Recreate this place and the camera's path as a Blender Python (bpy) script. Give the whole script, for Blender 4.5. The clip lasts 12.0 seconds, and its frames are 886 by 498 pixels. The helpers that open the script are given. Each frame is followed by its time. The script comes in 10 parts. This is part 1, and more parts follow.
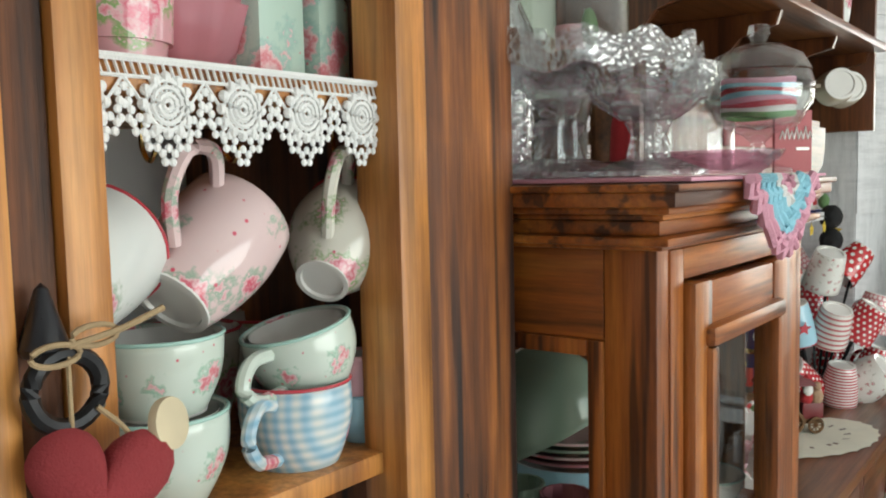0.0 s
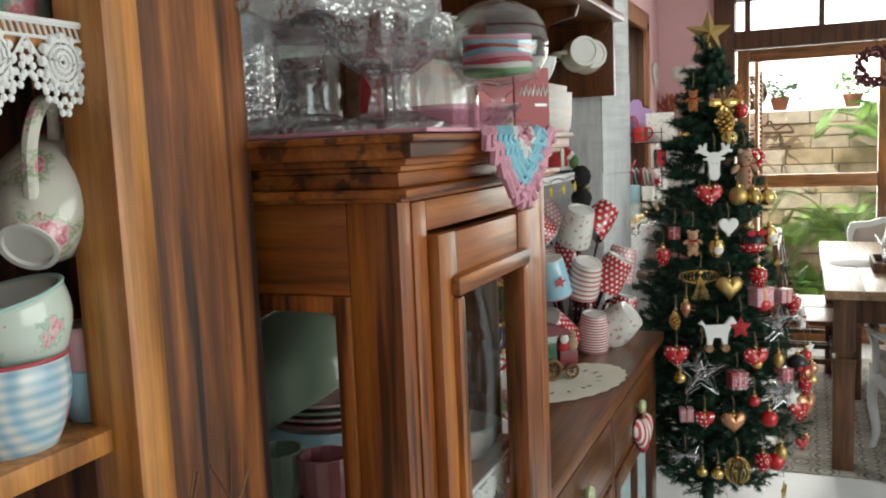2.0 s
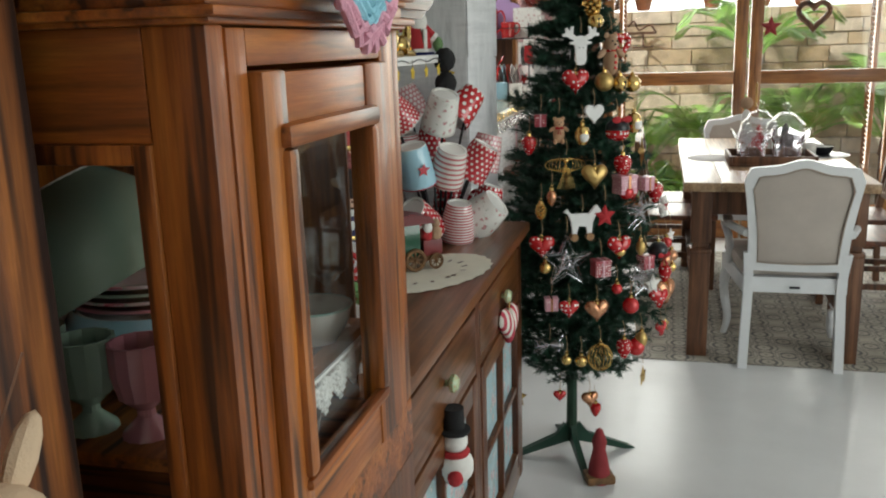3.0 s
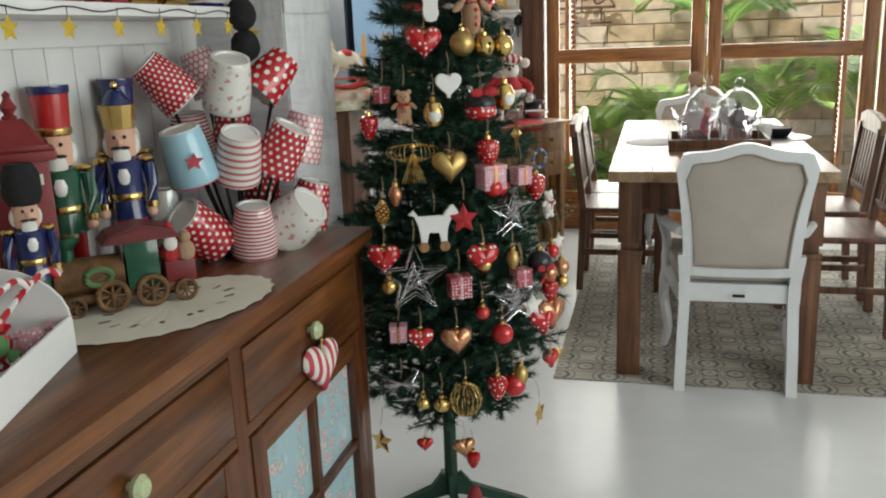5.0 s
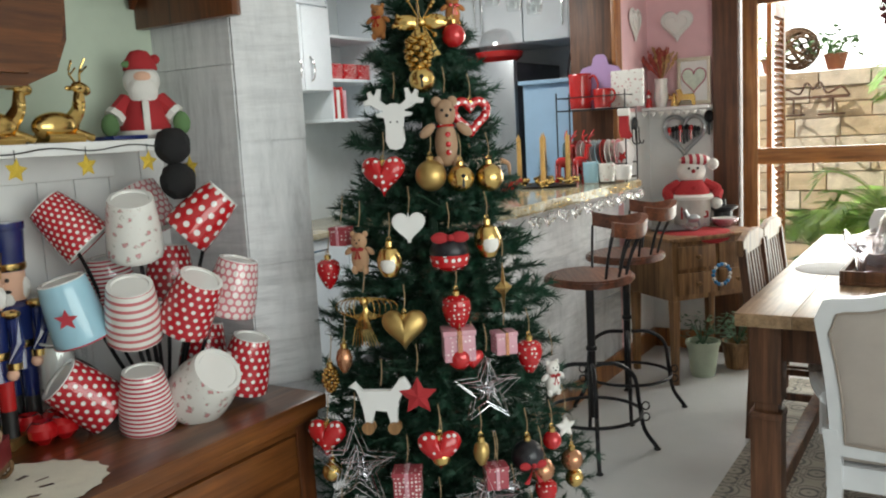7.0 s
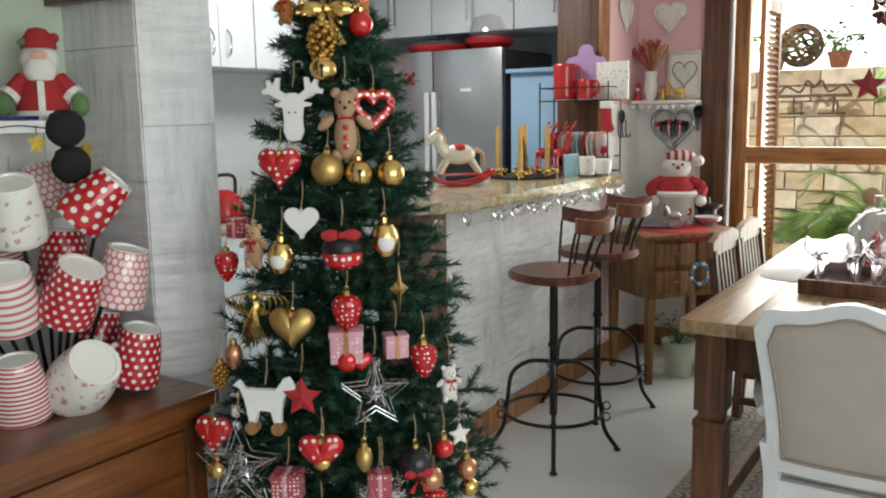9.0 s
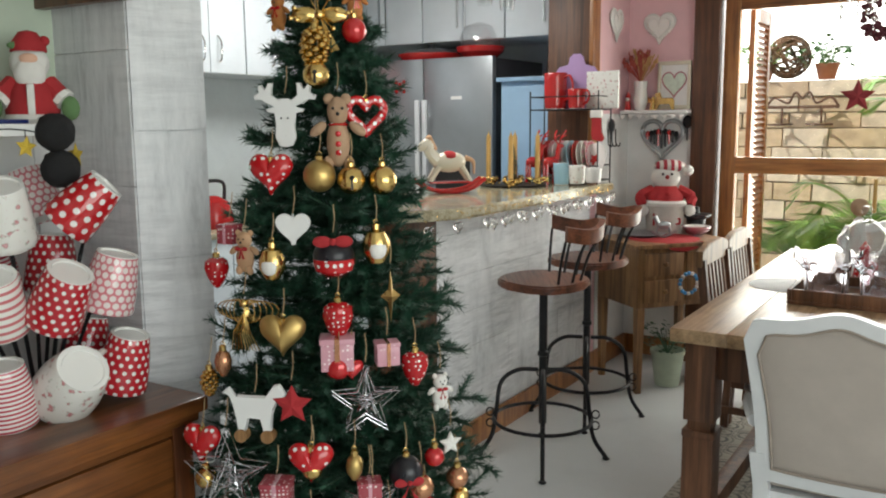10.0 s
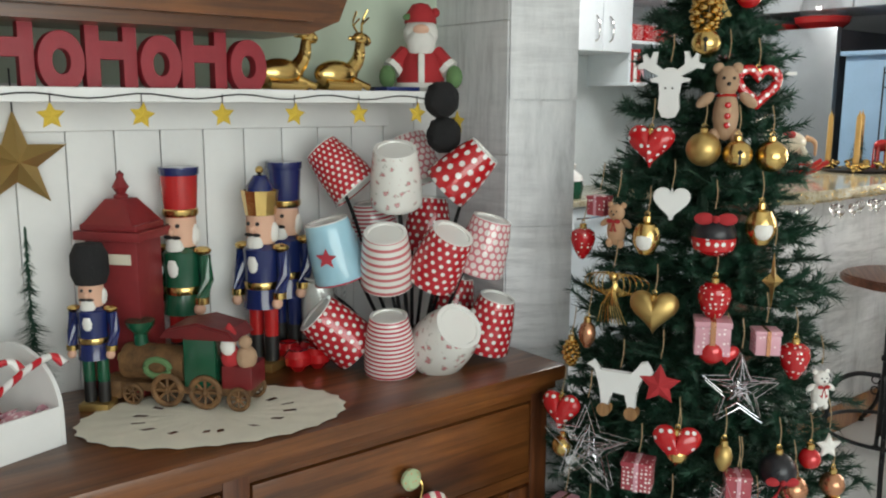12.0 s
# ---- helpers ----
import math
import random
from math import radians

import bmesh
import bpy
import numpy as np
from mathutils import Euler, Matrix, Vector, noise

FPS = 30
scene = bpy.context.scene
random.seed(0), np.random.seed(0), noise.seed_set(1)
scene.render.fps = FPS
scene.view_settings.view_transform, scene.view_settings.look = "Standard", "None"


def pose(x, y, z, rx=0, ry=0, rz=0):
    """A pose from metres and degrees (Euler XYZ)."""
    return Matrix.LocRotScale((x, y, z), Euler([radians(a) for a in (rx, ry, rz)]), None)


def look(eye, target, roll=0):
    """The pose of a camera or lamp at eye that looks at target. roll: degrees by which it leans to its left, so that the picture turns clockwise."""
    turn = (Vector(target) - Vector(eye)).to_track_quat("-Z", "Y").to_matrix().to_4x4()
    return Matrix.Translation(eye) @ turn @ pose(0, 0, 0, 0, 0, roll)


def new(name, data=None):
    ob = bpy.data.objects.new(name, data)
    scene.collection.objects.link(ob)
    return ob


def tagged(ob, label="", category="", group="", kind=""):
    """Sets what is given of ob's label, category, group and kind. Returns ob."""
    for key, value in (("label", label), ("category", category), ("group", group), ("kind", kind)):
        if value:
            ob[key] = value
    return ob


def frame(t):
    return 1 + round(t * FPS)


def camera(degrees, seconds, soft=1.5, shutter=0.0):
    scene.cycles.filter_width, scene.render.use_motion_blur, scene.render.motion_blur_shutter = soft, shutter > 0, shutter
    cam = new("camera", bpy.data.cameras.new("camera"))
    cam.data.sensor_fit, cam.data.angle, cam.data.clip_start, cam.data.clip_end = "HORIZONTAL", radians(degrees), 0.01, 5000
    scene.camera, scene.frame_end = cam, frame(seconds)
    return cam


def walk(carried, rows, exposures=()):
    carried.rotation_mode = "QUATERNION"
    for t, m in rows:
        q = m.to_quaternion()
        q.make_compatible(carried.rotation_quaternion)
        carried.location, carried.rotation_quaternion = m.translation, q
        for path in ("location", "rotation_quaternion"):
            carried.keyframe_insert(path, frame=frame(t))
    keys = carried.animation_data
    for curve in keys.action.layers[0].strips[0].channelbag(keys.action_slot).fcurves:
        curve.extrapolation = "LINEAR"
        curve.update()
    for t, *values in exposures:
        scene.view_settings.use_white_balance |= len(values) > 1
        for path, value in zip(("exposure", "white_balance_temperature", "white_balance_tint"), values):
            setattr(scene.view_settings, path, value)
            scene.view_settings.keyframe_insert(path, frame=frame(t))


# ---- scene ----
cam = camera(54.8, 12.0, soft=2.0)
PATH = [
    (0, (0.085, -0.178, 1.585), (-1.133, 1.400, 1.422), -1.32),
    (0.5, (0.096, -0.168, 1.597), (-1.030, 1.482, 1.500), -2.21),
    (1, (0.101, -0.162, 1.586), (-1.023, 1.487, 1.443), -3.27),
    (1.5, (0.118, -0.152, 1.576), (-0.852, 1.588, 1.403), -2.81),
    (2, (0.109, -0.140, 1.564), (-0.672, 1.685, 1.323), -2.38),
    (2.5, (0.088, -0.096, 1.532), (-0.476, 1.794, 1.204), -2.65),
    (2.7, (0.084, -0.073, 1.517), (-0.433, 1.818, 1.120), -2.42),
    (4.3, (0.258, 0.434, 1.372), (-0.231, 2.297, 0.833), -0.18),
    (4.5, (0.282, 0.514, 1.388), (-0.211, 2.387, 0.887), -0.69),
    (5, (0.366, 0.692, 1.390), (-0.112, 2.571, 0.899), -2.26),
    (5.5, (0.585, 0.798, 1.391), (-0.063, 2.616, 0.869), 1.59),
    (6, (0.724, 0.948, 1.397), (-0.105, 2.694, 0.883), -2.25),
    (6.5, (0.764, 1.187, 1.429), (-0.133, 2.942, 1.089), -2.15),
    (7, (0.803, 1.357, 1.447), (-0.248, 3.037, 1.174), -3.11),
    (8.8, (0.967, 1.533, 1.463), (-0.117, 3.185, 1.158), -0.96),
    (9, (0.964, 1.535, 1.462), (-0.118, 3.187, 1.150), -0.98),
    (9.5, (0.964, 1.534, 1.462), (-0.128, 3.185, 1.176), -0.73),
    (10, (0.955, 1.536, 1.460), (-0.106, 3.206, 1.166), -0.47),
    (10.5, (0.909, 1.516, 1.462), (-0.203, 3.155, 1.183), -0.34),
    (11, (0.876, 1.481, 1.461), (-0.323, 3.057, 1.179), 0.01),
    (11.5, (0.834, 1.448, 1.449), (-0.523, 2.885, 1.140), 0.16),
    (12, (0.810, 1.448, 1.446), (-0.729, 2.678, 1.103), 0.32),
]
EXPOSURES = [(0.0, 0.38), (1.6, 0.24), (2.5, -0.15), (4.3, 0.03), (5.5, 0.02), (7.0, 0.1), (10.5, 0.06), (11.2, 0.06), (12.0, 0.18)]
walk(cam, [(t, look(eye, target, roll)) for t, eye, target, roll in PATH], EXPOSURES)

# ---- world and large lights ----
world = bpy.data.worlds.new("sky")
scene.world = world
world.use_nodes = True
wn = world.node_tree
sky = wn.nodes.new("ShaderNodeTexSky")
sky.sky_type, sky.sun_disc = "NISHITA", False
sky.sun_elevation, sky.sun_rotation = radians(51), radians(230)
wn.links.new(sky.outputs[0], wn.nodes["Background"].inputs[0])
wn.nodes["Background"].inputs[1].default_value = 0.15


def sun_lamp():
    d = bpy.data.lights.new("sun", "SUN")
    d.energy, d.angle, d.color = 5.0, radians(0.6), (1, 0.95, 0.87)
    o = new("sun", d)
    o.matrix_world = look((0, 0, 0), (0.5, 0.42, -0.8))


def area_lamp(name, eye, target, sx, sy, watts, color=(1, 1, 1)):
    d = bpy.data.lights.new(name, "AREA")
    d.shape, d.size, d.size_y, d.energy, d.color = "RECTANGLE", sx, sy, watts, color
    o = new(name, d)
    o.matrix_world = look(eye, target)
    return o


sun_lamp()
# daylight of the glazed garden side, a made-up fill from the unseen east side, and the ceiling lamps
area_lamp("garden_daylight", (0.75, 6.9, 1.35), (0.75, 0, 0.9), 2.4, 1.7, 84, (1, 1, 0.93))
area_lamp("east_fill_light", (2.95, 1.2, 1.5), (-1.0, 1.6, 1.0), 3.0, 1.7, 60, (0.95, 1, 0.93))
area_lamp("kitchen_lamp_light", (-1.7, 5.0, 2.5), (-1.7, 5.0, 0), 0.6, 0.6, 24, (1, 0.99, 0.94))


# ---- materials ----
def principled(name):
    m = bpy.data.materials.new(name)
    m.use_nodes = True
    return m, m.node_tree.nodes, m.node_tree.links, m.node_tree.nodes["Principled BSDF"]


def ramp(n, stops):
    r = n.new("ShaderNodeValToRGB")
    els = r.color_ramp.elements
    while len(els) < len(stops):
        els.new(0.5)
    for e, (p, c) in zip(els, stops):
        e.position, e.color = p, (*c, 1)
    return r


def coords(n, l, scale, kind="Object"):
    tc, mp = n.new("ShaderNodeTexCoord"), n.new("ShaderNodeMapping")
    l.new(tc.outputs[kind], mp.inputs[0])
    mp.inputs["Scale"].default_value = scale if hasattr(scale, "__len__") else (scale, scale, scale)
    return mp.outputs[0]


def noise_tex(n, l, vec, scale, detail=4.0, rough=0.6):
    t = n.new("ShaderNodeTexNoise")
    t.inputs["Scale"].default_value, t.inputs["Detail"].default_value, t.inputs["Roughness"].default_value = scale, detail, rough
    l.new(vec, t.inputs["Vector"])
    return t.outputs["Fac"]


def mix(n, l, fac, a, b, blend="MIX"):
    x = n.new("ShaderNodeMix")
    x.data_type, x.blend_type = "RGBA", blend
    for socket, v in ((x.inputs[0], fac), (x.inputs[6], a), (x.inputs[7], b)):
        if hasattr(v, "is_linked"):
            l.new(v, socket)
        elif hasattr(v, "__len__"):
            socket.default_value = (*v, 1)
        else:
            socket.default_value = v
    return x.outputs[2]


def bump(n, l, b, height, strength, distance=0.002):
    k = n.new("ShaderNodeBump")
    k.inputs["Strength"].default_value, k.inputs["Distance"].default_value = strength, distance
    l.new(height, k.inputs["Height"])
    l.new(k.outputs[0], b.inputs["Normal"])


def plain(name, color, rough=0.5, metal=0.0, vary=0.12, scale=9.0, relief=0.1, coat=0.0, fine=60.0):
    """Painted, moulded or cast surface with soft stains and fine grain."""
    m, n, l, b = principled(name)
    v = coords(n, l, 1.0)
    big, small = noise_tex(n, l, v, scale), noise_tex(n, l, v, fine, 2.0)
    lo = tuple(max(0.0, c * (1 - vary)) for c in color)
    hi = tuple(min(1.0, c * (1 + vary * 0.6)) for c in color)
    c1 = ramp(n, [(0.3, lo), (0.7, hi)])
    l.new(big, c1.inputs[0])
    l.new(c1.outputs[0], b.inputs["Base Color"])
    rr = n.new("ShaderNodeMapRange")
    rr.inputs["To Min"].default_value, rr.inputs["To Max"].default_value = max(0.02, rough - 0.08), min(1, rough + 0.08)
    l.new(small, rr.inputs[0])
    l.new(rr.outputs[0], b.inputs["Roughness"])
    b.inputs["Metallic"].default_value = metal
    b.inputs["Coat Weight"].default_value = coat
    if relief:
        bump(n, l, b, small, relief)
    return m


def wood(name, dark, mid, light, axis="z", rough=0.4, scale=14.0, worn=0.45, relief=0.35, coat=0.0):
    """Grain stretched along one axis: fine fibres, wider figure, dark cracks and a little colour drift."""
    m, n, l, b = principled(name)
    def stretched(k):
        return coords(n, l, {"x": (k, 1, 1), "y": (1, k, 1), "z": (1, 1, k)}[axis])
    fibre = noise_tex(n, l, stretched(0.035), scale * 9, 5.0, 0.7)
    figure = noise_tex(n, l, stretched(0.09), scale * 1.7, 6.0, 0.65)
    crack = noise_tex(n, l, stretched(0.05), scale * 3.5, 2.0, 0.5)
    drift = noise_tex(n, l, coords(n, l, 1.0), 4.5, 4.0)
    c1 = ramp(n, [(0.32, dark), (0.5, mid), (0.68, light)])
    l.new(figure, c1.inputs[0])
    c2 = ramp(n, [(0.3, (0.45, 0.42, 0.4)), (0.62, (1.15, 1.12, 1.1))])
    l.new(fibre, c2.inputs[0])
    edge = 0.36 if worn < 1 else 0.385
    c3 = ramp(n, [(edge, (0.1, 0.07, 0.06)), (edge + 0.08, (1, 1, 1))])
    l.new(crack, c3.inputs[0])
    c4 = ramp(n, [(0.3, (0.68, 0.62, 0.58)), (0.7, (1.12, 1.08, 1.02))])
    l.new(drift, c4.inputs[0])
    out = mix(n, l, 0.75, c1.outputs[0], c2.outputs[0], "MULTIPLY")
    out = mix(n, l, worn, out, c3.outputs[0], "MULTIPLY")
    out = mix(n, l, 0.85, out, c4.outputs[0], "MULTIPLY")
    l.new(out, b.inputs["Base Color"])
    rr = n.new("ShaderNodeMapRange")
    rr.inputs["To Min"].default_value, rr.inputs["To Max"].default_value = rough + 0.16, max(0.1, rough - 0.1)
    l.new(fibre, rr.inputs[0])
    l.new(rr.outputs[0], b.inputs["Roughness"])
    b.inputs["Coat Weight"].default_value = coat
    b.inputs["Coat Roughness"].default_value = 0.22
    bump(n, l, b, fibre, relief, 0.0015)
    return m


def glass(name, tint=(1, 1, 1), rough=0.0):
    m, n, l, b = principled(name)
    b.inputs["Base Color"].default_value = (*tint, 1)
    b.inputs["Transmission Weight"].default_value = 1
    b.inputs["Roughness"].default_value = rough
    b.inputs["IOR"].default_value = 1.45
    return m


def gloss_over_clear(name, tint, rough, least, most, cut=0.0):
    """Thin glass: clear, with a mirror gloss that grows towards the edges; cut glass is wavy."""
    m, n, l, b = principled(name)
    tr, gl, mx = n.new("ShaderNodeBsdfTransparent"), n.new("ShaderNodeBsdfGlossy"), n.new("ShaderNodeMixShader")
    lw, pw, mr = n.new("ShaderNodeLayerWeight"), n.new("ShaderNodeMath"), n.new("ShaderNodeMapRange")
    tr.inputs[0].default_value = (*tint, 1)
    gl.inputs["Roughness"].default_value = rough
    pw.operation = "POWER"
    pw.inputs[1].default_value = 3.0
    mr.inputs["To Min"].default_value, mr.inputs["To Max"].default_value = least, most
    l.new(lw.outputs["Facing"], pw.inputs[0])
    l.new(pw.outputs[0], mr.inputs["Value"])
    l.new(mr.outputs[0], mx.inputs[0])
    l.new(tr.outputs[0], mx.inputs[1])
    l.new(gl.outputs[0], mx.inputs[2])
    if cut:
        v, bp = n.new("ShaderNodeTexVoronoi"), n.new("ShaderNodeBump")
        v.inputs["Scale"].default_value = 130.0
        l.new(coords(n, l, (1, 1, 1)), v.inputs["Vector"])
        bp.inputs["Strength"].default_value, bp.inputs["Distance"].default_value = cut, 0.01
        l.new(v.outputs["Distance"], bp.inputs["Height"])
        l.new(bp.outputs[0], gl.inputs["Normal"])
        l.new(bp.outputs[0], lw.inputs["Normal"])
    l.new(mx.outputs[0], n["Material Output"].inputs[0])
    return m


def whitewash(name):
    """White-rubbed boards with grey grain patches."""
    m, n, l, b = principled(name)
    grain = noise_tex(n, l, coords(n, l, (1, 0.3, 0.12)), 45, 6, 0.7)
    patch = noise_tex(n, l, coords(n, l, (1, 1, 0.6)), 4.0, 4.0, 0.55)
    cross = noise_tex(n, l, coords(n, l, (0.12, 0.12, 1)), 50, 5, 0.7)
    c = ramp(n, [(0.33, (0.26, 0.26, 0.27)), (0.5, (0.6, 0.61, 0.62)), (0.68, (0.8, 0.8, 0.81))])
    l.new(grain, c.inputs[0])
    c2 = ramp(n, [(0.37, (0.42, 0.42, 0.43)), (0.58, (0.84, 0.84, 0.85))])
    l.new(cross, c2.inputs[0])
    k = ramp(n, [(0.38, (0, 0, 0)), (0.62, (1, 1, 1))])
    l.new(patch, k.inputs[0])
    out = mix(n, l, k.outputs[0], c.outputs[0], c2.outputs[0])
    out = mix(n, l, 0.45, out, (0.72, 0.73, 0.75))
    l.new(out, b.inputs["Base Color"])
    b.inputs["Roughness"].default_value = 0.62
    bump(n, l, b, grain, 0.25)
    return m


def dotted(name, ground, dot, scale=60.0, radius=0.3, rough=0.15, second=None):
    """Glazed or lacquered surface with scattered printed dots."""
    m, n, l, b = principled(name)
    v = coords(n, l, 1.0)
    vo = n.new("ShaderNodeTexVoronoi")
    vo.inputs["Scale"].default_value, vo.inputs["Randomness"].default_value = scale, 0.35
    l.new(v, vo.inputs["Vector"])
    k = ramp(n, [(radius, (1, 1, 1)), (radius + 0.05, (0, 0, 0))])
    l.new(vo.outputs["Distance"], k.inputs[0])
    top = dot
    if second:
        s = ramp(n, [(0.48, dot), (0.52, second)])
        l.new(noise_tex(n, l, v, scale * 0.6, 1.0), s.inputs[0])
        top = s.outputs[0]
    l.new(mix(n, l, k.outputs[0], ground, top), b.inputs["Base Color"])
    b.inputs["Roughness"].default_value = rough
    b.inputs["Coat Weight"].default_value = 0.4
    return m


def floral(name, ground, bloom=(0.72, 0.1, 0.16), leaf=(0.25, 0.42, 0.25), scale=26.0, size=0.34, rough=0.15, haze=None):
    """Printed roses: ringed blooms with green leaves round them and tiny buds between."""
    m, n, l, b = principled(name)
    v = coords(n, l, 1.0)
    wob = n.new("ShaderNodeTexNoise")
    wob.inputs["Scale"].default_value = scale * 2.5
    l.new(v, wob.inputs["Vector"])
    add = n.new("ShaderNodeMix")
    add.data_type = "VECTOR"
    add.inputs[0].default_value = 0.012
    l.new(v, add.inputs[4])
    l.new(wob.outputs["Color"], add.inputs[5])
    vo = n.new("ShaderNodeTexVoronoi")
    vo.inputs["Scale"].default_value, vo.inputs["Randomness"].default_value = scale, 0.75
    l.new(add.outputs[1], vo.inputs["Vector"])
    pale = tuple(0.45 * c + 0.5 for c in bloom)
    r = ramp(n, [(0.0, bloom), (size * 0.3, pale), (size * 0.55, bloom), (size * 0.8, pale), (size * 0.86, leaf), (size * 1.1, ground)])
    r.color_ramp.interpolation = "LINEAR"
    rag = n.new("ShaderNodeMath")
    rag.operation, rag.inputs[1].default_value = "MULTIPLY_ADD", 0.5
    l.new(noise_tex(n, l, v, scale * 7, 3.0), rag.inputs[0])
    shift = n.new("ShaderNodeMath")
    shift.operation, shift.inputs[1].default_value = "SUBTRACT", 0.25
    l.new(vo.outputs["Distance"], shift.inputs[0])
    l.new(shift.outputs[0], rag.inputs[2])
    l.new(rag.outputs[0], r.inputs[0])
    cut = ramp(n, [(0.36, (0, 0, 0)), (0.4, (1, 1, 1))])
    l.new(noise_tex(n, l, v, scale * 0.55, 2.0), cut.inputs[0])
    g = ground
    if haze:
        h = ramp(n, [(0.4, ground), (0.65, haze)])
        l.new(noise_tex(n, l, v, scale * 0.8, 3.0), h.inputs[0])
        g = h.outputs[0]
    out = mix(n, l, cut.outputs[0], g, r.outputs[0])
    bud = n.new("ShaderNodeTexVoronoi")
    bud.inputs["Scale"].default_value = scale * 2.6
    l.new(v, bud.inputs["Vector"])
    k = ramp(n, [(0.06, (1, 1, 1)), (0.1, (0, 0, 0))])
    l.new(bud.outputs["Distance"], k.inputs[0])
    l.new(mix(n, l, k.outputs[0], out, bloom), b.inputs["Base Color"])
    b.inputs["Roughness"].default_value = rough
    b.inputs["Coat Weight"].default_value = 0.3
    return m


def banded(name, a, c, width, axis="z", rough=0.15, sharp=0.5):
    """Even printed stripes across one axis."""
    m, n, l, b = principled(name)
    sep, tc = n.new("ShaderNodeSeparateXYZ"), n.new("ShaderNodeTexCoord")
    l.new(tc.outputs["Object"], sep.inputs[0])
    mm = n.new("ShaderNodeMath")
    mm.operation = "MULTIPLY"
    mm.inputs[1].default_value = 1 / width
    l.new(sep.outputs["xyz".index(axis)], mm.inputs[0])
    fr = n.new("ShaderNodeMath")
    fr.operation = "FRACT"
    l.new(mm.outputs[0], fr.inputs[0])
    k = ramp(n, [(sharp - 0.03, (0, 0, 0)), (sharp + 0.03, (1, 1, 1))])
    l.new(fr.outputs[0], k.inputs[0])
    l.new(mix(n, l, k.outputs[0], a, c), b.inputs["Base Color"])
    b.inputs["Roughness"].default_value = rough
    b.inputs["Coat Weight"].default_value = 0.3
    return m


def rug_material():
    """Encaustic-tile print: rings and petals in grey and taupe, laid in squares."""
    m, n, l, b = principled("printed_rug")
    v = coords(n, l, 1 / 0.2)
    fr = n.new("ShaderNodeVectorMath")
    fr.operation = "FRACTION"
    l.new(v, fr.inputs[0])
    sub = n.new("ShaderNodeVectorMath")
    sub.operation = "SUBTRACT"
    sub.inputs[1].default_value = (0.5, 0.5, 0)
    l.new(fr.outputs[0], sub.inputs[0])
    ab = n.new("ShaderNodeVectorMath")
    ab.operation = "ABSOLUTE"
    l.new(sub.outputs[0], ab.inputs[0])
    flat = n.new("ShaderNodeVectorMath")
    flat.operation = "MULTIPLY"
    flat.inputs[1].default_value = (1, 1, 0)
    l.new(ab.outputs[0], flat.inputs[0])
    rings = []
    for cx, cy in ((0, 0), (0.5, 0.5), (0.5, 0.0)):
        d = n.new("ShaderNodeVectorMath")
        d.operation = "DISTANCE"
        d.inputs[1].default_value = (cx, cy, 0)
        l.new(flat.outputs[0], d.inputs[0])
        r = ramp(n, [(0.0, (1, 1, 1)), (0.06, (0, 0, 0)), (0.14, (0, 0, 0)), (0.16, (1, 1, 1)), (0.21, (1, 1, 1)), (0.23, (0, 0, 0)), (0.29, (0, 0, 0)), (0.31, (1, 1, 1)), (0.35, (0, 0, 0))])
        l.new(d.outputs["Value"], r.inputs[0])
        rings.append(r.outputs[0])
    k = mix(n, l, 1.0, mix(n, l, 1.0, rings[0], rings[1], "LIGHTEN"), rings[2], "DIFFERENCE")
    col = mix(n, l, k, (0.42, 0.385, 0.32), (0.13, 0.125, 0.12))
    wear = ramp(n, [(0.35, (0.75, 0.75, 0.75)), (0.65, (1.1, 1.1, 1.1))])
    l.new(noise_tex(n, l, coords(n, l, 1.0), 6), wear.inputs[0])
    l.new(mix(n, l, 1.0, col, wear.outputs[0], "MULTIPLY"), b.inputs["Base Color"])
    b.inputs["Roughness"].default_value = 0.75
    return m


def granite():
    m, n, l, b = principled("veined_stone_top")
    v = coords(n, l, 1.0)
    c = ramp(n, [(0.3, (0.12, 0.1, 0.06)), (0.45, (0.36, 0.31, 0.2)), (0.6, (0.55, 0.5, 0.37)), (0.75, (0.3, 0.3, 0.24))])
    l.new(noise_tex(n, l, v, 22, 8, 0.72), c.inputs[0])
    l.new(c.outputs[0], b.inputs["Base Color"])
    b.inputs["Roughness"].default_value = 0.12
    return m


WHITE = plain("white_paint", (0.78, 0.78, 0.77), 0.55, vary=0.05)
CEILW = plain("ceiling_paint", (0.8, 0.8, 0.79), 0.7, vary=0.04)
PINK = plain("pink_wall_paint", (0.78, 0.5, 0.53), 0.6, vary=0.04)
GREEN = plain("pale_green_paint", (0.5, 0.58, 0.47), 0.6, vary=0.06)
KITW = plain("kitchen_lacquer", (0.72, 0.78, 0.82), 0.3, vary=0.03, relief=0.0)
TILEW = plain("kitchen_wall_tile", (0.62, 0.68, 0.7), 0.3, vary=0.05)
FLOOR = plain("polished_white_floor", (0.62, 0.63, 0.63), 0.33, vary=0.06, scale=3.0, relief=0.02, coat=0.08)
WASH = whitewash("whitewashed_boards")
CABW = wood("aged_orange_pine", (0.13, 0.032, 0.005), (0.34, 0.1, 0.014), (0.5, 0.185, 0.034), "z", 0.38, coat=0.25, worn=0.85)
CABX = wood("aged_orange_pine_cross", (0.13, 0.032, 0.005), (0.34, 0.1, 0.014), (0.5, 0.185, 0.034), "y", 0.38, coat=0.25, worn=0.85)
CABS = wood("aged_orange_pine_side", (0.13, 0.032, 0.005), (0.34, 0.1, 0.014), (0.5, 0.185, 0.034), "x", 0.38, coat=0.25, worn=0.85)
